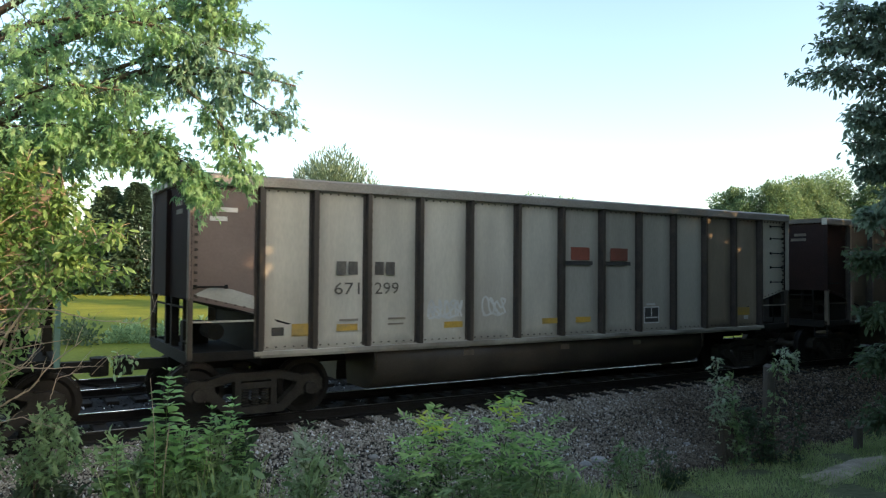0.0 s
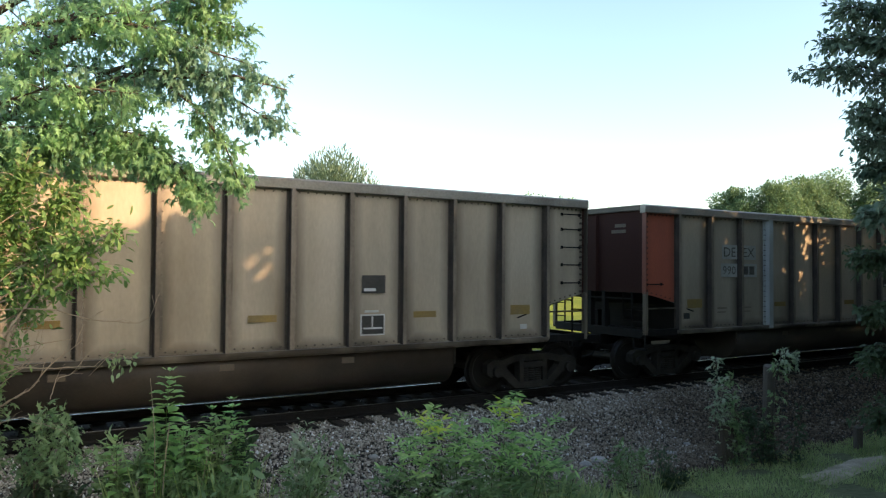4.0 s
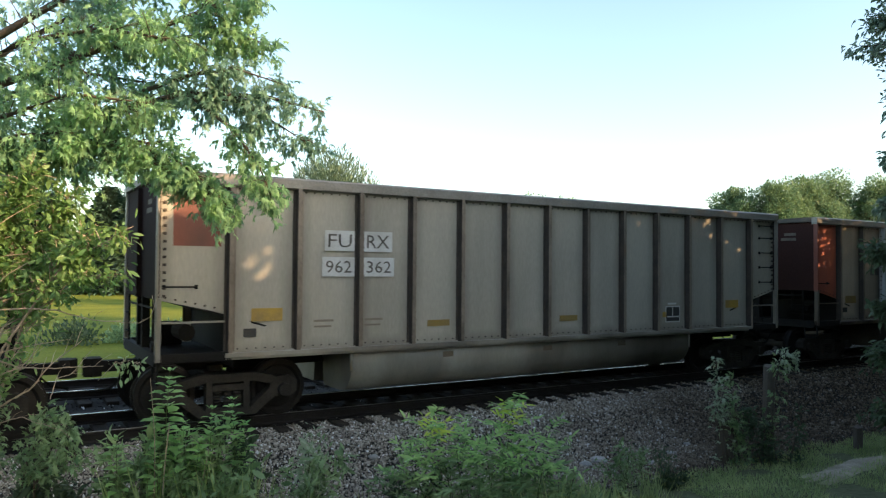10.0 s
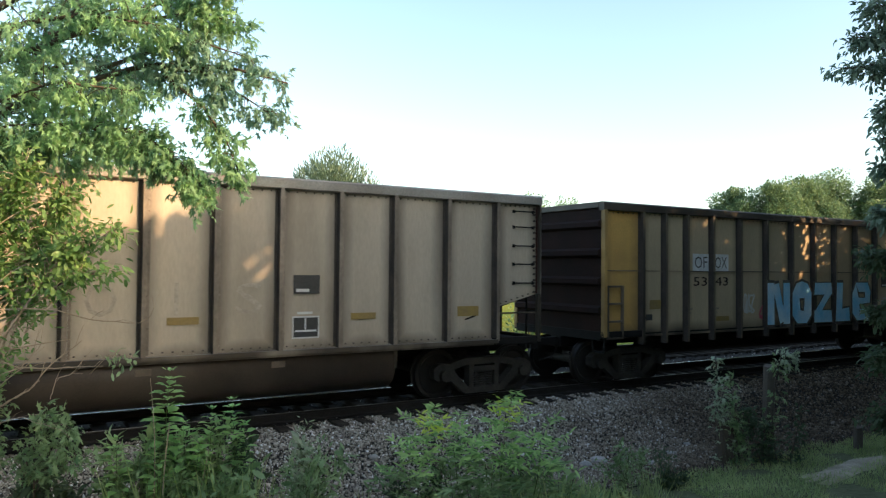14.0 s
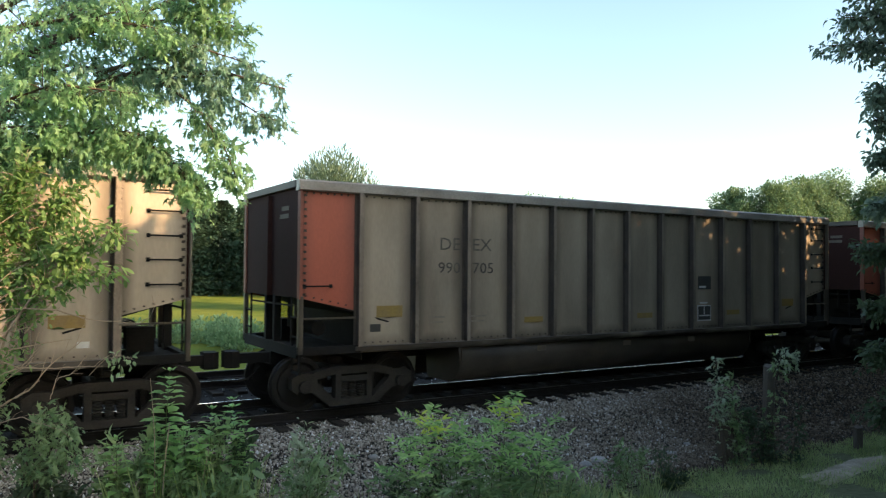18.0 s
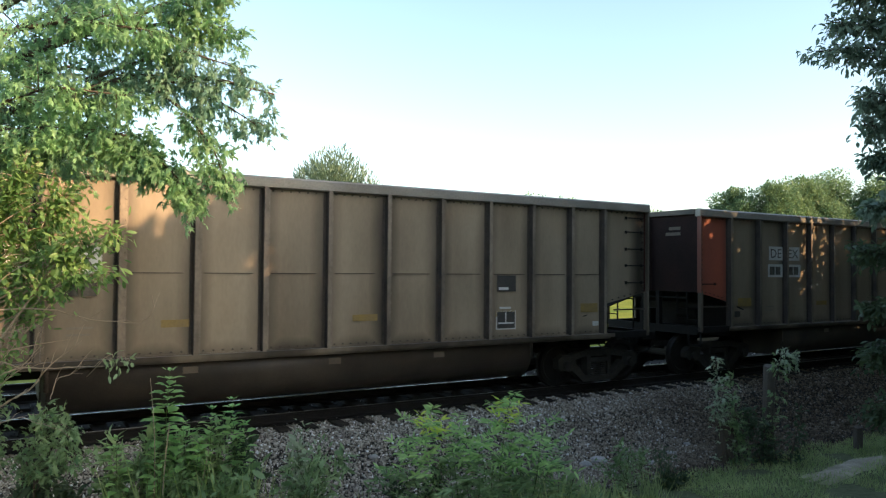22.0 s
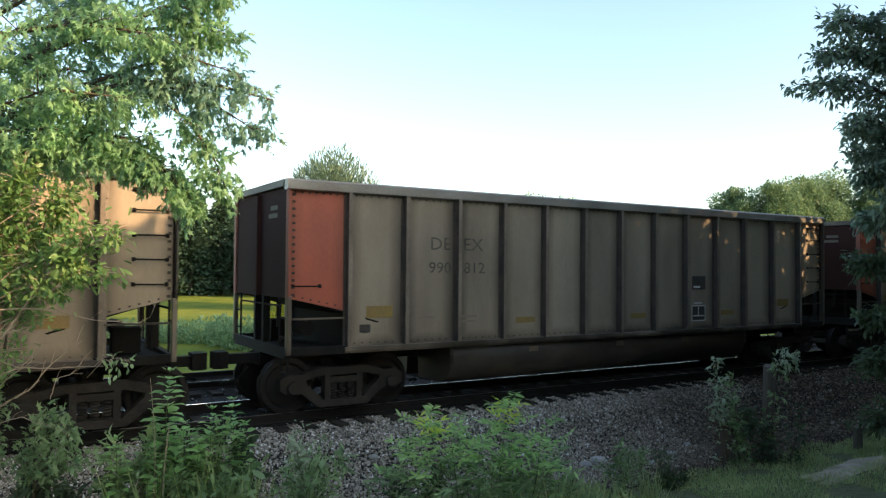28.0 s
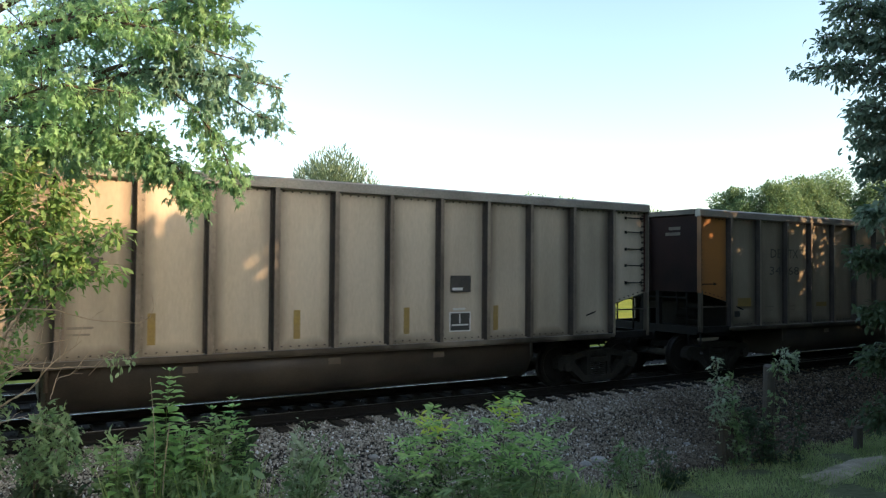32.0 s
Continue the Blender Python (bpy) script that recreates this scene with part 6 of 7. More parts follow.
def sapling():
    """A young tree with long feathered leaves in the middle of the verge; sunlight is painted into its bright tip."""
    plant = thing("sapling", pose(0, 0, 0), "young sapling with feathered leaves and a bright yellow-green tip", "sapling", "weeds on the verge")
    rng = np.random.default_rng(33)
    rnd = random.Random(33)
    crowns = [(-0.15, 0.66), (0.80, 0.82), (1.14, 0.52), (0.12, 0.50), (0.46, 0.44), (-0.42, 0.30), (0.95, 0.30), (0.1, 0.20), (0.62, 0.18), (-0.52, 0.02), (1.25, 0.10), (0.3, 0.0), (0.85, -0.08), (1.05, -0.2), (-0.12, -0.1), (0.5, -0.22)]
    for j, (tipr, tipz) in enumerate(crowns):
        bright = j < 2
        top = ahead(8.5 + rnd.uniform(-0.3, 0.3), tipr, tipz)
        foot = ahead(8.6 + rnd.uniform(-0.25, 0.25), 0.5 + (tipr - 0.5) * 0.6, -0.76)
        pts = curve_between(foot, top, rnd, 6, 0.06)
        stem = part("stem", limb_mesh(pts, 0.011, (), (), stem_mat), None, plant)
        roots, tips = [], []
        for i in range(9):
            u = 0.70 + 0.30 * i / 8
            p = line_points(pts, np.array([u]))[0]
            a = i * 2.4 + rnd.uniform(-0.4, 0.4)
            ln = rnd.uniform(0.32, 0.50) * (1.15 - 0.45 * (i / 8))
            roots.append(p)
            tips.append(p + np.array([math.cos(a) * ln, math.sin(a) * ln, rnd.uniform(0.05, 0.2) + 0.16 * i / 8]))
        part("leaves", feathered(rng, np.array(roots), np.array(tips), 9, 0.135, sapling_leaf if j < 7 else weed_leaf), None, stem)
        if bright:
            roots, tips = [], []
            for i in range(7):
                p = line_points(pts, np.array([0.86 + 0.02 * i]))[0]
                a = i * 2.4
                roots.append(p)
                tips.append(p + np.array([math.cos(a) * 0.16, math.sin(a) * 0.16, 0.17]))
            part("new_leaves", feathered(rng, np.array(roots), np.array(tips), 5, 0.12, gold_tip), None, stem, "bright yellow-green leaves with sunlight in their colour")
        if j < 6:
            swaying.append((stem, 0.10, "left"))


# Tip leaves: the sun they catch is put into a brighter yellow-green.
gold_tip = leaf_material("sunlit_tip_leaf", (0.42, 0.58, 0.10), (0.66, 0.74, 0.18), 0.5)
sapling()


def weed(d, r, top, n, seed, mat, spread=0.25, size=0.07, label="tall green leafy weed on the verge", base=-0.7, sway=0.0, leaves=11, twigs=13):
    """A clump of upright weed stems with leaves up their length."""
    rnd = random.Random(seed)
    plant = thing("weed_clump", pose(0, 0, 0), label, "weed", "weeds on the verge")
    for j in range(n):
        a = ahead(d + rnd.uniform(-0.12, 0.12), r + rnd.uniform(-spread, spread) * 0.6, base)
        b = ahead(d + rnd.uniform(-0.2, 0.2), r + rnd.uniform(-spread, spread), top - rnd.uniform(0, 0.45 if j else 0.02))
        pts = curve_between(a, b, rnd, 5, 0.05)
        k = rnd.choice((0.8, 1.1, 1.5))
        leafy_limb(plant, pts, 0.006, twigs, int(leaves / k), 0.12 + 0.04 * k, size * 1.45 * k, mat, seed * 7 + j, sway, "left", droop=-0.25, template=OVAL if j % 3 else LANCE, faces=OVAL_F, wood=stem_mat, start=0.25, leaf_droop=0.3)
    return plant


def tiered_weed(d, r, top, seed, size=0.15, gap=0.07, label="tall upright weed with fresh green leaves in tiers"):
    """One straight stem with broad paired leaves, each pair turned a quarter from the last."""
    rng = np.random.default_rng(seed)
    rnd = random.Random(seed)
    plant = thing("tall_weed", pose(0, 0, 0), label, "weed", "weeds on the verge")
    pts = curve_between(ahead(d, r + rnd.uniform(-0.06, 0.06), -0.75), ahead(d, r, top), rnd, 6, 0.025)
    part("stem", limb_mesh(pts, 0.009, (), (), stem_mat), None, plant)
    n = int((top + 0.3) / gap)
    ps, ds, sz = [], [], []
    for i in range(n):
        u = 1 - (i + 0.2) * gap / (top + 0.75)
        p = line_points(pts, np.array([u]))[0]
        for side in range(4):
            a = i * 1.45 + side * math.pi / 2 + rnd.uniform(-0.35, 0.35)
            up = 0.9 if i == 0 else 0.35 - 0.03 * i
            d3 = np.array([math.cos(a), math.sin(a), up + rnd.uniform(-0.2, 0.2)])
            ps.append(p + d3 * 0.02)
            ds.append(d3)
            sz.append(size * (0.45 if i == 0 else min(1.0, 0.62 + 0.13 * i)) * rnd.uniform(0.8, 1.15))
    sz = np.array(sz)
    part("leaves", spread_mesh("leaves", BROAD, BROAD_F, np.array(ps), aim(np.array(ds), rng, 0.25), np.stack([sz, sz * 1.3, sz], 1), fresh_leaf), None, plant)
    return plant


fresh_leaf = leaf_material("fresh_broad_leaf", (0.15, 0.32, 0.11), (0.38, 0.60, 0.24), 0.42, clump=5.0)
for i, (d, r, top, size) in enumerate(((7.6, -2.80, 1.36, 0.16), (7.7, -2.18, 1.06, 0.13), (7.6, -2.36, 0.98, 0.13), (7.7, -2.98, 0.92, 0.15), (7.5, -2.62, 0.86, 0.15), (7.7, -2.05, 0.80, 0.13), (7.4, -3.25, 0.70, 0.14), (7.5, -2.45, 0.66, 0.15), (7.4, -2.85, 0.62, 0.15))):
    tiered_weed(d, r, top, 240 + i, size * 1.05)
weed(7.7, -2.45, 0.72, 8, 202, weed_leaf, 0.3, 0.075)
weed(7.6, -3.2, 0.66, 9, 203, weed_leaf, 0.35, 0.08)
weed(7.8, -2.2, 0.74, 6, 204, shade_leaf, 0.22, 0.075, "dark green bushy weed beside the gravel")
weed(7.6, -2.75, 0.66, 9, 205, weed_leaf, 0.35, 0.08)
weed(7.5, -2.3, 0.58, 9, 206, weed_leaf, 0.4, 0.075)
weed(7.9, -2.7, 0.66, 9, 215, shade_leaf, 0.45, 0.08, "dark green bushy weed beside the gravel")
weed(7.4, -3.9, 0.45, 9, 216, shade_leaf, 0.4, 0.08, "dark green bushy weed under the brush")
weed(8.4, -1.55, 0.60, 4, 207, pale_leaf, 0.12, 0.08, "pale grey-green sapling bending in the breeze", sway=0.25)
weed(8.0, -1.6, 0.35, 4, 208, weed_leaf, 0.35, 0.06)
weed(8.6, -1.35, 0.50, 4, 209, weed_leaf, 0.2, 0.06)
weed(8.6, -0.35, 0.25, 5, 210, shade_leaf, 0.45, 0.06, "low dark green weed in the gravel edge")
weed(8.4, 0.1, 0.1, 5, 211, weed_leaf, 0.5, 0.06, "low green weed in the gravel edge")
weed(8.6, 1.5, 0.1, 6, 212, weed_leaf, 0.35, 0.07, "low green weed in the gravel edge")
weed(10.6, 2.7, -0.05, 6, 213, weed_leaf, 0.35, 0.055, "small green weed at the foot of the ballast", base=-0.9)
weed(11.2, 3.4, -0.35, 5, 214, shade_leaf, 0.4, 0.055, "small dark weed at the foot of the ballast", base=-0.9)


def tuft(d, r, top, n, seed, mat, label="tuft of long pale grass on the verge"):
    """A tuft of long grass blades that fan out from one root."""
    rng = np.random.default_rng(seed)
    p = ahead(d, r, -0.82)
    k = top + 0.82
    d3 = rng.normal(0, 0.28, (n, 3)) + np.array([0, 0, 1.0])
    at = np.stack([rng.normal(0, 0.07, n), rng.normal(0, 0.07, n), np.zeros(n)], 1)
    s = k * rng.uniform(0.55, 1.15, n)
    me = spread_mesh("grass_tuft", BLADE, BLADE_F, at, aim(d3, rng, 2.0), np.stack([s, s * 0.22, s], 1), mat)
    thing("grass_tuft", pose(p.x, p.y, p.z), label, "grass", "grass tufts", data=me)


for i, (d, r, top) in enumerate(((9.0, 1.25, 0.05), (9.1, 1.55, -0.05), (9.0, 1.75, -0.12), (9.2, 1.0, -0.1), (8.6, -0.9, -0.1), (8.4, -2.4, 0.1), (8.2, -2.7, 0.25), (8.0, -3.1, 0.2), (8.3, -2.1, 0.05), (9.3, 2.3, -0.3), (9.6, 2.9, -0.35), (10.4, 2.95, -0.3), (8.2, -3.4, 0.15), (7.5, -2.55, 0.62), (7.5, -2.1, 0.58), (7.6, -2.95, 0.55), (7.4, -2.35, 0.45), (7.9, -1.85, 0.35), (8.3, 1.2, 0.15), (8.4, 1.6, 0.05))):
    tuft(d, r, top, 60, 900 + i, grass_leaf)


def dry_stalks():
    """Dead pale stalks standing among the weeds."""
    plant = thing("dry_stalks", pose(0, 0, 0), "dead pale dry stalks standing among the weeds", "weed", "weeds on the verge")
    rnd = random.Random(14)
    for a, b, r in (((7.4, -2.75, -0.6), (7.4, -2.72, 0.88), 0.012), ((7.4, -2.9, -0.4), (7.4, -2.92, 1.32), 0.006), ((7.6, -2.2, -0.5), (7.6, -1.75, 0.55), 0.006), ((7.5, -3.1, -0.5), (7.5, -3.3, 0.5), 0.008), ((7.5, -2.5, -0.5), (7.5, -2.35, 0.6), 0.006)):
        bm = bmesh.new()
        pts = curve_between(ahead(*a), ahead(*b), rnd, 6, 0.03)
        tube_into(bm, pts, [r * (1 - 0.5 * i / 5) for i in range(6)], 5)
        part("stalk", bm, twig_mat, plant)


dry_stalks()


def fence_post(d, r, top, w, label, mat=weathered_wood):
    bm = bmesh.new()
    prism_into(bm, [(w * (1 + 0.1 * math.sin(3 * a)) * math.cos(a * math.pi / 5), w * math.sin(a * math.pi / 5)) for a in range(10)], "z", 0, top)
    for v in bm.verts:
        if v.co.z > 0.1:
            v.co.z += v.co.x * 0.25
    p = ahead(d, r, -0.9)
    return thing("fence_post", pose(p.x, p.y, p.z, 1, 2, 20), label, "fence post", "old fence posts", data=finish(bm, "fence_post", mat))


fence_post(13.0, 5.72, 1.68, 0.10, "weathered grey wooden post wrapped in a leafy vine")
fence_post(12.75, 4.88, 0.80, 0.15, "dark rotten broken stump overgrown by a vine", bark)
fence_post(13.6, 7.65, 0.5, 0.08, "short weathered wooden stump in the grass")


def vine():
    plant = thing("vine", pose(0, 0, 0), "vine with large pale leaves climbing around a wooden post", "vine", "weeds on the verge")
    rnd = random.Random(3)
    for j, (r0, z0, r1, z1, n) in enumerate(((4.9, -0.9, 4.68, 0.95, 34), (5.2, -0.9, 4.9, 0.6, 34), (5.5, -0.9, 5.2, 0.1, 40), (5.72, -0.9, 5.80, 1.02, 24), (5.9, -0.9, 6.15, 0.2, 20), (5.1, -0.9, 5.0, 0.0, 40), (5.6, -0.9, 5.5, -0.2, 40))):
        pts = curve_between(ahead(12.6, r0, z0), ahead(12.6, r1, z1), rnd, 6, 0.05)
        leafy_limb(plant, pts, 0.014, int(n * 0.8), 5, 0.20, 0.15, pale_leaf if j == 0 else weed_leaf if j % 2 else shade_leaf, 300 + j, droop=0.1, wood=bark, start=0.05)
    leafy_limb(plant, [ahead(12.5, 5.6, 0.7), ahead(12.5, 5.75, 0.95), ahead(12.5, 5.95, 0.98)], 0.01, 14, 4, 0.2, 0.17, pale_leaf, 320, droop=0.0)


vine()


def grass(name, n, area, size, mat, label, seed, hole=None):
    rng = np.random.default_rng(seed)
    x0, x1, y0, y1 = area
    x, y = rng.uniform(x0, x1, n), rng.uniform(y0, y1, n)
    keep = patchy(x, y, 0.9, 3.0) > -0.25
    keep &= y + 0.35 * patchy(x, y, 1.1, 2.0) < 8.25
    if hole:
        keep &= ((x - hole[0]) / hole[2]) ** 2 + ((y - hole[1]) / hole[3]) ** 2 > 1
    x, y = x[keep], y[keep]
    n = len(x)
    z = np.array([ground_height(a, b) for a, b in zip(x, y)])
    d = rng.normal(0, 0.5, (n, 3)) + np.array([0, 0, 1.0])
    s = size * rng.uniform(0.4, 1.3, n)
    me = spread_mesh(name, BLADE, BLADE_F, np.stack([x, y, z - 0.01], 1), aim(d, rng, 2.0), np.stack([s, s * 0.8, s], 1), mat)
    tagged(new(name, me), label, "grass", kind="stuff")


def ground_height(x, y):
    return float(np.interp(y, [2, 4, 5, 6, 7, 8.3, 9.8], [0.45, -0.35, -0.6, -0.74, -0.8, -0.855, -0.86])) + (rough(x, y, 0.10) if y < 7.5 else 0.0)


grass("verge_grass", 52000, (6.0, 19.0, 4.6, 8.6), 0.10, grass_leaf, "short rough green grass on the verge", 7, (12.2, 6.95, 0.95, 0.14))
grass("tall_grass", 1500, (2.0, 7.6, 7.0, 8.8), 0.34, grass_leaf, "long thin grass among the weeds", 8)


def dirt_patch():
    rnd = random.Random(2)
    bm = bmesh.new()
    c = bm.verts.new((12.2, 6.85, ground_height(12.2, 6.85) + 0.02))
    ring = []
    for i in range(60):
        a = i / 60 * 2 * math.pi
        k = 1 + 0.6 * noise.noise(Vector((math.cos(a) * 2.2, math.sin(a) * 2.2, 5))) + 0.25 * noise.noise(Vector((math.cos(a) * 7, math.sin(a) * 7, 5)))
        x, y = 12.2 + 1.35 * k * math.cos(a), 6.85 + 0.30 * k * math.sin(a)
        ring.append(bm.verts.new((x, y, ground_height(x, y) + 0.004)))
    for i in range(60):
        bm.faces.new((c, ring[i], ring[(i + 1) % 60]))
    tagged(new("dirt_patch", finish(bm, "dirt_patch", dirt_mat)), "worn patch of bare pale dirt in the grass", "ground", kind="structure")


dirt_patch()


# ---- far side: field edge brush, tree line, woods around ----


def crown_tree(p, h, w, n, size, mat, seed, label, low=0.25, spiky=0.0, name="broadleaf_tree", group="trees beyond the field", lumps=9, slim=1.0, puff=1.0):
    """A tree with a tapered trunk, limbs and a crown of leaf clumps in uneven lobes with gaps."""
    rng = np.random.default_rng(seed)
    rnd = random.Random(seed)
    tree = thing(name, pose(p[0], p[1], p[2]), label, "tree", group)
    bm = bmesh.new()
    tube_into(bm, [(0, 0, -0.2), (rnd.uniform(-0.1, 0.1), 0, h * 0.35), (rnd.uniform(-0.3, 0.3), 0, h * 0.8)], [h * 0.028, h * 0.02, h * 0.006], 8)
    cs = []
    for i in range(lumps):
        u = (i + 0.5) / lumps
        z = h * (low + (0.93 - low) * u)
        a = i * 2.4 + rnd.uniform(-0.4, 0.4)
        rad = w * 0.5 * math.sin(math.pi * min(0.98, 0.18 + 0.75 * u)) * rnd.uniform(0.35, 0.75) / puff ** 0.5
        c = (rad * math.cos(a), rad * math.sin(a), z)
        cs.append((c, w * rnd.uniform(0.2, 0.32) * puff))
        tube_into(bm, [(0, 0, z * 0.75), (c[0] * 0.5, c[1] * 0.5, z * 0.9), c], [h * 0.010, h * 0.006, h * 0.002], 5)
    part("trunk", bm, bark, tree)
    per = n // lumps
    pts, dirs = [], []
    for c, r in cs:
        q = rng.normal(0, 1, (per, 3))
        q /= np.linalg.norm(q, axis=1, keepdims=True)
        rr = r * rng.random(per) ** 0.4 * (1 + 0.35 * np.array([noise.noise(Vector(tuple(v * 2.2)) + Vector(c)) for v in q]))
        pts.append(np.array(c) + q * rr[:, None] * (1, 1, 0.85))
        dirs.append(q + rng.normal(0, 0.5, (per, 3)) + np.array([0, 0, spiky]))
    pts, dirs = np.concatenate(pts), np.concatenate(dirs)
    s = size * rng.uniform(0.5, 1.3, len(pts))
    me = spread_mesh("crown", CLUMP, CLUMP_F, pts, aim(dirs, rng, 1.5), np.stack([s, s * slim, s], 1), mat)
    part("crown", me, None, tree)
    return tree


def conifer(p, h, w, n, seed, label="dark blue-green conifer at the far edge of the field", mat=conifer_leaf):
    rng = np.random.default_rng(seed)
    tree = thing("conifer_tree", pose(*p), label, "tree", "trees beyond the field")
    bm = bmesh.new()
    tube_into(bm, [(0, 0, -0.2), (0, 0, h * 0.5), (0, 0, h)], [h * 0.022, h * 0.014, 0.02], 8)
    part("trunk", bm, bark, tree)
    u = rng.random(n) ** 0.75
    a = rng.uniform(0, 6.28, n)
    tier = 0.75 + 0.25 * np.abs(np.sin(u * 22 + a))
    r = w * 0.5 * (1 - u) ** 0.55 * tier * rng.random(n) ** 0.35
    z = h * (0.06 + 0.94 * u)
    pts = np.stack([r * np.cos(a), r * np.sin(a), z - r * 0.25], 1)
    d = np.stack([np.cos(a), np.sin(a), rng.uniform(-0.6, 0.3, n)], 1)
    s = 0.6 * rng.uniform(0.6, 1.3, n)
    part("crown", spread_mesh("crown", CLUMP, CLUMP_F, pts, aim(d, rng, 1.0), np.stack([s, s * 0.7, s], 1), mat), None, tree)


rnd = random.Random(11)
for i, r in enumerate((-47, -43, -39.5, -36, -33, -30, -27.2, -24.6, -22.0, -19.6)):
    conifer(ahead(75 + rnd.uniform(-3, 3), r, -0.4), rnd.uniform(8.8, 11.0), rnd.uniform(6.0, 7.5), 11000, 400 + i)
crown_tree(ahead(50, -7.6, -0.5), 10.4, 8.2, 25000, 0.32, light_far_leaf, 431, "light grey-green tree with upswept feathery branches", 0.12, 1.6, lumps=16, slim=0.4)
crown_tree(ahead(68, -14.5, -0.4), 8.6, 6.0, 2600, 0.5, far_leaf, 432, "green broadleaf tree at the far edge of the field", 0.15)
for i, (d, r, h, w) in enumerate(((92, 36.6, 13.2, 9), (90, 40.5, 13.8, 9), (92, 45.0, 14.6, 10), (95, 50.0, 15.4, 11), (92, 54.5, 14.4, 10), (96, 60, 15.5, 11), (98, 66, 15, 11), (120, 15, 14.2, 9), (125, 21, 14.3, 9), (115, 8, 11.5, 9), (112, 0, 10.5, 9), (110, -6, 9.5, 8), (118, 27, 11.8, 9), (112, 32, 11, 9))):
    crown_tree(ahead(d, r, -0.2), h, w, 30000 if i < 7 else 11000, 0.3 if i < 7 else 0.36, far_leaf, 440 + i, "tall full broadleaf tree in the wood across the field", 0.1, lumps=34 if i < 7 else 13, puff=0.62 if i < 7 else 1.0)

for i, (d, r, z, w, mat) in enumerate(((29, -9.2, 0.05, 1.4, weed_leaf), (28, -8.3, 0.35, 1.2, weed_leaf), (30, -6.2, 1.1, 1.3, gold_leaf), (31, -5.2, 0.7, 1.4, gold_leaf), (29, -10.6, -0.1, 1.4, weed_leaf), (29, -12.2, -0.15, 1.6, weed_leaf),
                                       (28, -14.0, -0.1, 1.8, shade_leaf), (27, -7.2, 0.2, 1.3, weed_leaf), (30, -3.6, 0.9, 1.6, weed_leaf), (31, -1.5, 0.8, 1.7, weed_leaf), (31, 1.0, 0.9, 1.8, weed_leaf), (31, 3.6, 0.8, 1.8, weed_leaf))):
    p = ahead(d, r, -0.75)
    crown_tree(p, z + 0.85, w * 1.3, 1100, 0.16, mat, 470 + i, "wild weedy bush beyond the second track" if mat is not gold_leaf else "yellow flowering weeds beyond the second track", 0.1, 0.8, "wild_bush", "bushes beyond the tracks", 7)

# woods on this side, outside the view: they shade the train and the verge from the evening sun
# Added trees: crown heights and gaps set to block sun and sky light.
for i, (x, y, h, w, low) in enumerate(((12.0, 0.0, 10.0, 4.6, 0.12), (15.2, 0.6, 10.4, 4.8, 0.12), (18.6, 1.4, 8.2, 4.8, 0.12), (19.8, 4.2, 7.3, 4.4, 0.12), (23.4, 5.0, 7.2, 4.8, 0.12), (27.5, 5.8, 7.2, 5.2, 0.12), (32.0, 6.6, 7.6, 5.4, 0.12), (37.0, 7.4, 7.8, 5.6, 0.12),
                                       (42.0, 7.4, 8.0, 6.0, 0.12), (16.0, 2.2, 16.5, 8.5, 0.49), (19.2, 6.6, 11.5, 5.5, 0.62), (25.0, 7.0, 12.0, 6.0, 0.62), (22.0, 2.0, 20.0, 11.0, 0.46), (29.0, 3.0, 20.0, 11.0, 0.46), (23.0, 0.0, 6.2, 6.0, 0.12), (28.5, 0.5, 6.2, 6.5, 0.12), (34.0, 1.5, 6.5, 6.5, 0.12), (40.0, 1.5, 6.5, 7.0, 0.12),
                                       (8.8, 0.0, 6.9, 3.2, 0.64), (6.7, 1.4, 4.6, 2.2, 0.6), (5.0, 0.5, 4.2, 2.0, 0.66), (14.0, -5.0, 6.5, 6.0, 0.12), (20.0, -5.0, 6.5, 6.0, 0.12), (5.0, -12.0, 4.4, 8.0, 0.12), (-4.0, -10.0, 4.4, 9.0, 0.12), (-11.0, -7.0, 4.8, 9.0, 0.12),
                                       (-14.0, 1.0, 6.0, 8.0, 0.12), (-10.0, 6.4, 7.0, 6.0, 0.12), (-17.0, 7.0, 7.0, 6.0, 0.12), (14.0, -12.0, 9.0, 8.0, 0.12), (13.6, 3.4, 6.2, 5.2, 0.1), (17.0, 4.4, 6.2, 5.0, 0.1))):
    crown_tree((x, y, float(np.interp(y, [-6, 0, 2, 4, 6], [0.9, 0.8, 0.45, -0.35, -0.7]))), h, w, 30000 if (x, y) == (19.2, 6.6) else 6500 if x > 19.5 and y > 4 else 10000, 0.14 if (x, y) == (19.2, 6.6) else 0.36, shade_leaf, 500 + i, "leafy broadleaf tree added at the edge of the wood for shade", low, lumps=14, group="trees at the edge of the wood")

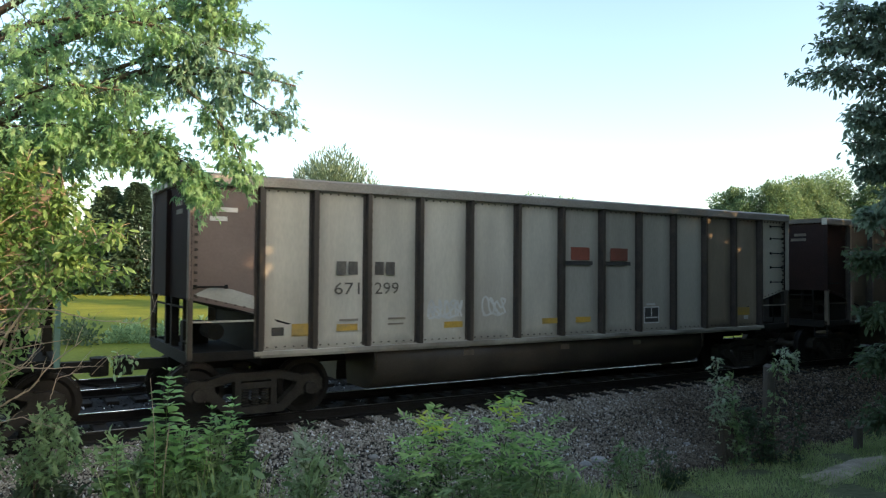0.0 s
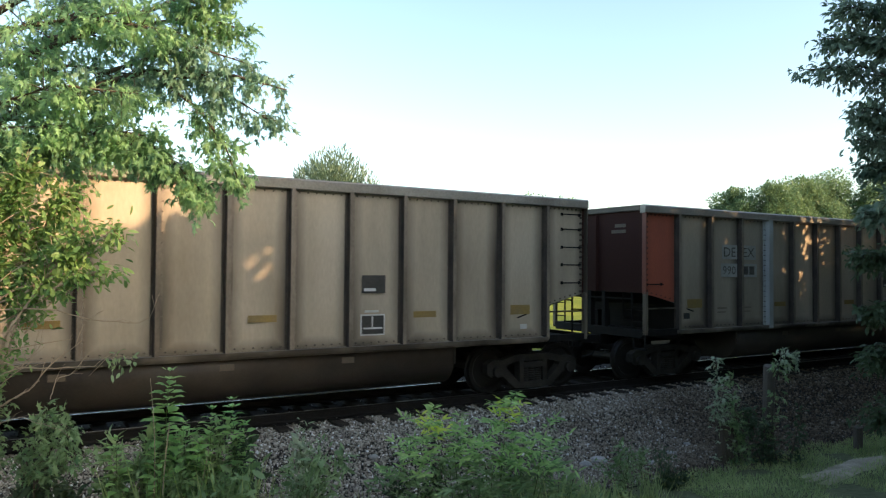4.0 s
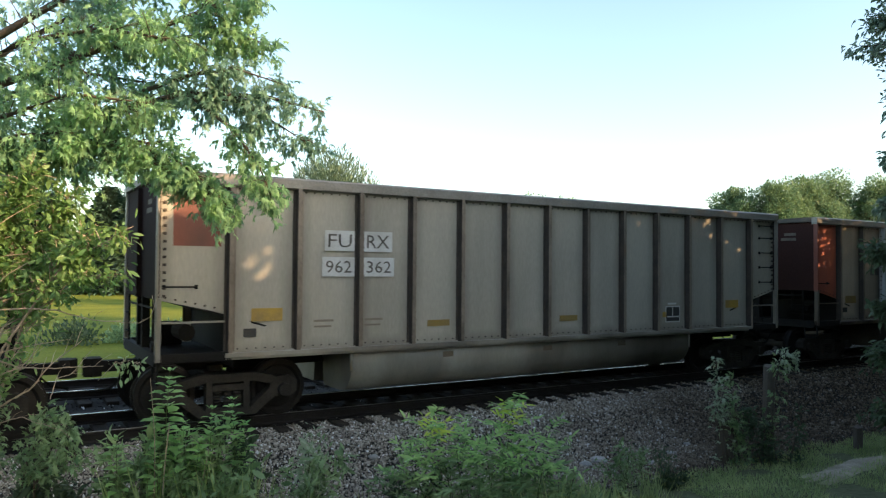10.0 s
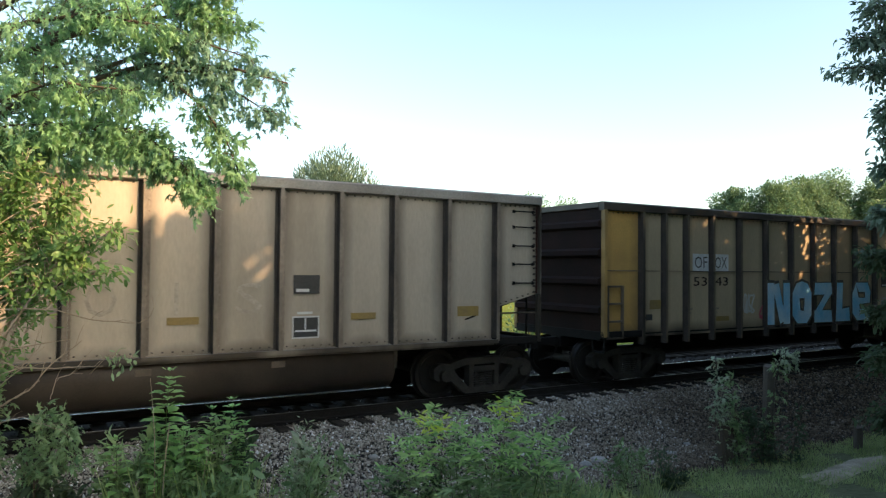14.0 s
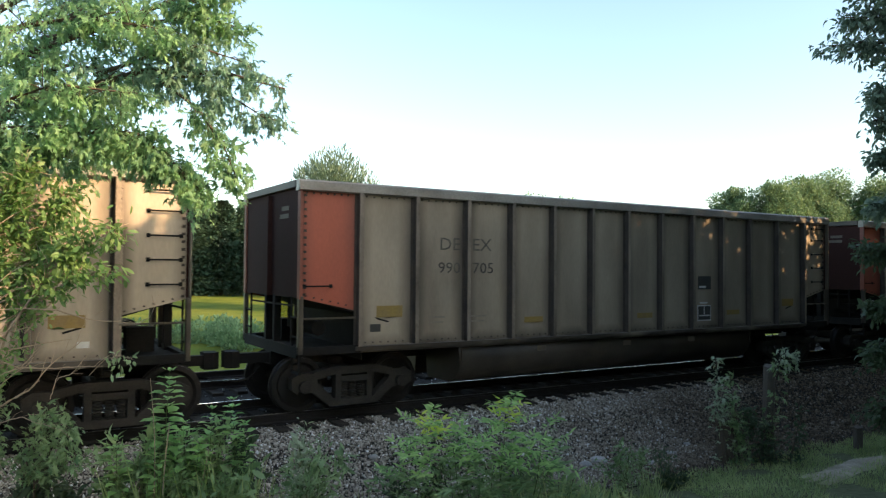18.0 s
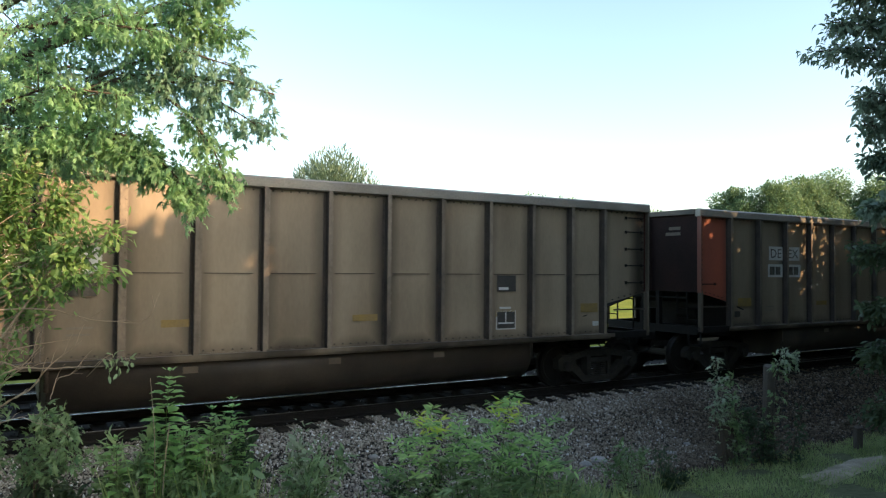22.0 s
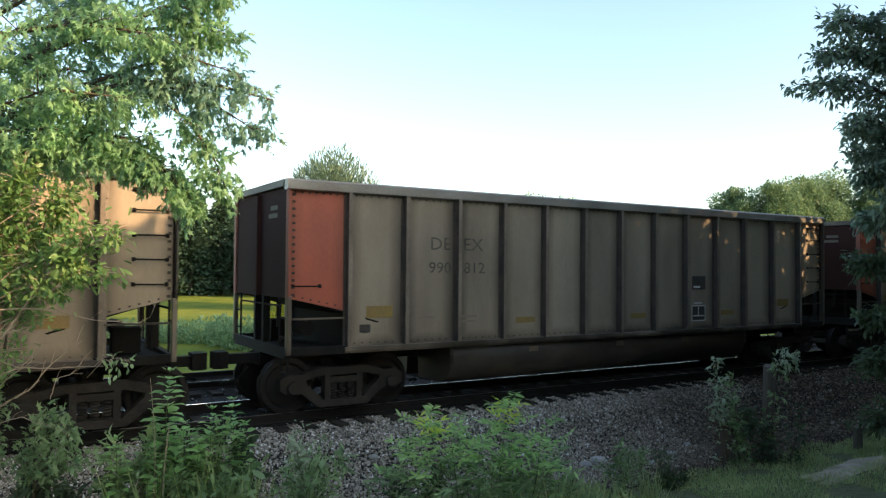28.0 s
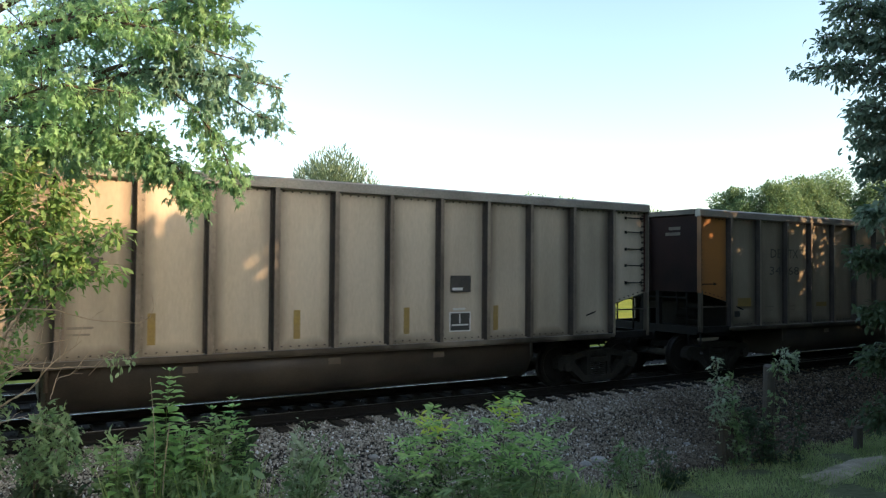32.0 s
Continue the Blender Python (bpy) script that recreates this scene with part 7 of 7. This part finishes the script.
# ---- what moves ----
LEFT_BREEZE = [(0, 20, -5), (1, -15, 10), (2, -7, -5), (3, 3, -5), (4.5, 5, 10), (6, 21, 35), (7, 8, -25), (8, 25, 5), (9, 92, 30), (10, 70, 40), (11, 96, -10), (12, 10, 60), (13, 38, -10),
               (14, 6, -10), (15.5, 0, 0), (17, -2, 0), (18, 1, 0), (19, 1, -20), (20, 8, -5), (21, -7, -15), (22, -17, 10), (23, -2, -15), (24, -10, -25), (25, -45, -10),
               (26.5, -25, 10), (28, -19, 20), (29, 3, -10), (30, -19, 0), (31, 0, 0), (32, -4, 0)]
RIGHT_BREEZE = [(0, -5, -10), (1, -10, 10), (2, -10, 0), (3, -5, -10), (4.5, 5, -20), (6, 18, -35), (7, 25, -45), (8, 13, -20), (9, 15, 10), (10, 98, -60), (11, 112, -50), (12, 88, -50), (13, 50, -50),
                (14, 60, -20), (15.5, 60, -20), (17, 60, -20), (18, 40, -60), (19, -2, 20), (20, 65, -30), (21, 52, -50), (22, 17, -50), (23, 0, -15), (24, 40, -60), (25, 8, -25), (26.5, 0, -5),
                (28, -12, 10), (29, -5, 5), (30, -2, -10), (31, -5, -10), (32, -2, -20)]


def motions():
    """The train runs through at 22.63 m/s, with offsets and one lag fitted to the camera's view; limbs sway in the
    breeze.
    """
    for k, car in train.items():
        rows = []
        # Times and metre offsets that fit the cars to the camera's view.
        view_fit = ((0, 1, 2, 3, 6, 7, 8, 9, 10, 11, 12, 12.4, 13, 14, 17, 18, 19, 20, 21, 22, 23, 24, 25, 28, 29, 30, 31, 32),
                 (0.14, 0.02, 0.04, 0.01, 0, -0.027, -0.02, -0.085, -0.085, -0.165, -0.12, -0.09, 0.08, -0.02, -0.06, -0.035, -0.10, -0.105, -0.11, -0.12, -0.095, -0.13, -0.15, -0.01, -0.05, 0.01, 0.11, 0.095))
        for t in sorted(set(view_fit[0]) | {4.5, 12.2, 12.6, 12.8, 15.5, 26.5}):
            late = min(max((t - 12.4) / 0.4, 0.0), 1.0) * 0.955
            rows.append((t, pose(2.3 + HX - PITCH * k + 22.63 * t - late + float(np.interp(t, *view_fit)), SIDE + HY, 0)))
        walk(car, rows)
    for limb, amount, breeze in swaying:
        table, unit = (LEFT_BREEZE, 0.0058) if breeze == "left" else (RIGHT_BREEZE, 0.0069)
        rows = []
        for t, a, b in table:
            s = R * (a * unit * amount)
            rows.append((t, pose(s.x, s.y, -b * unit * amount)))
        walk(limb, rows)


motions()
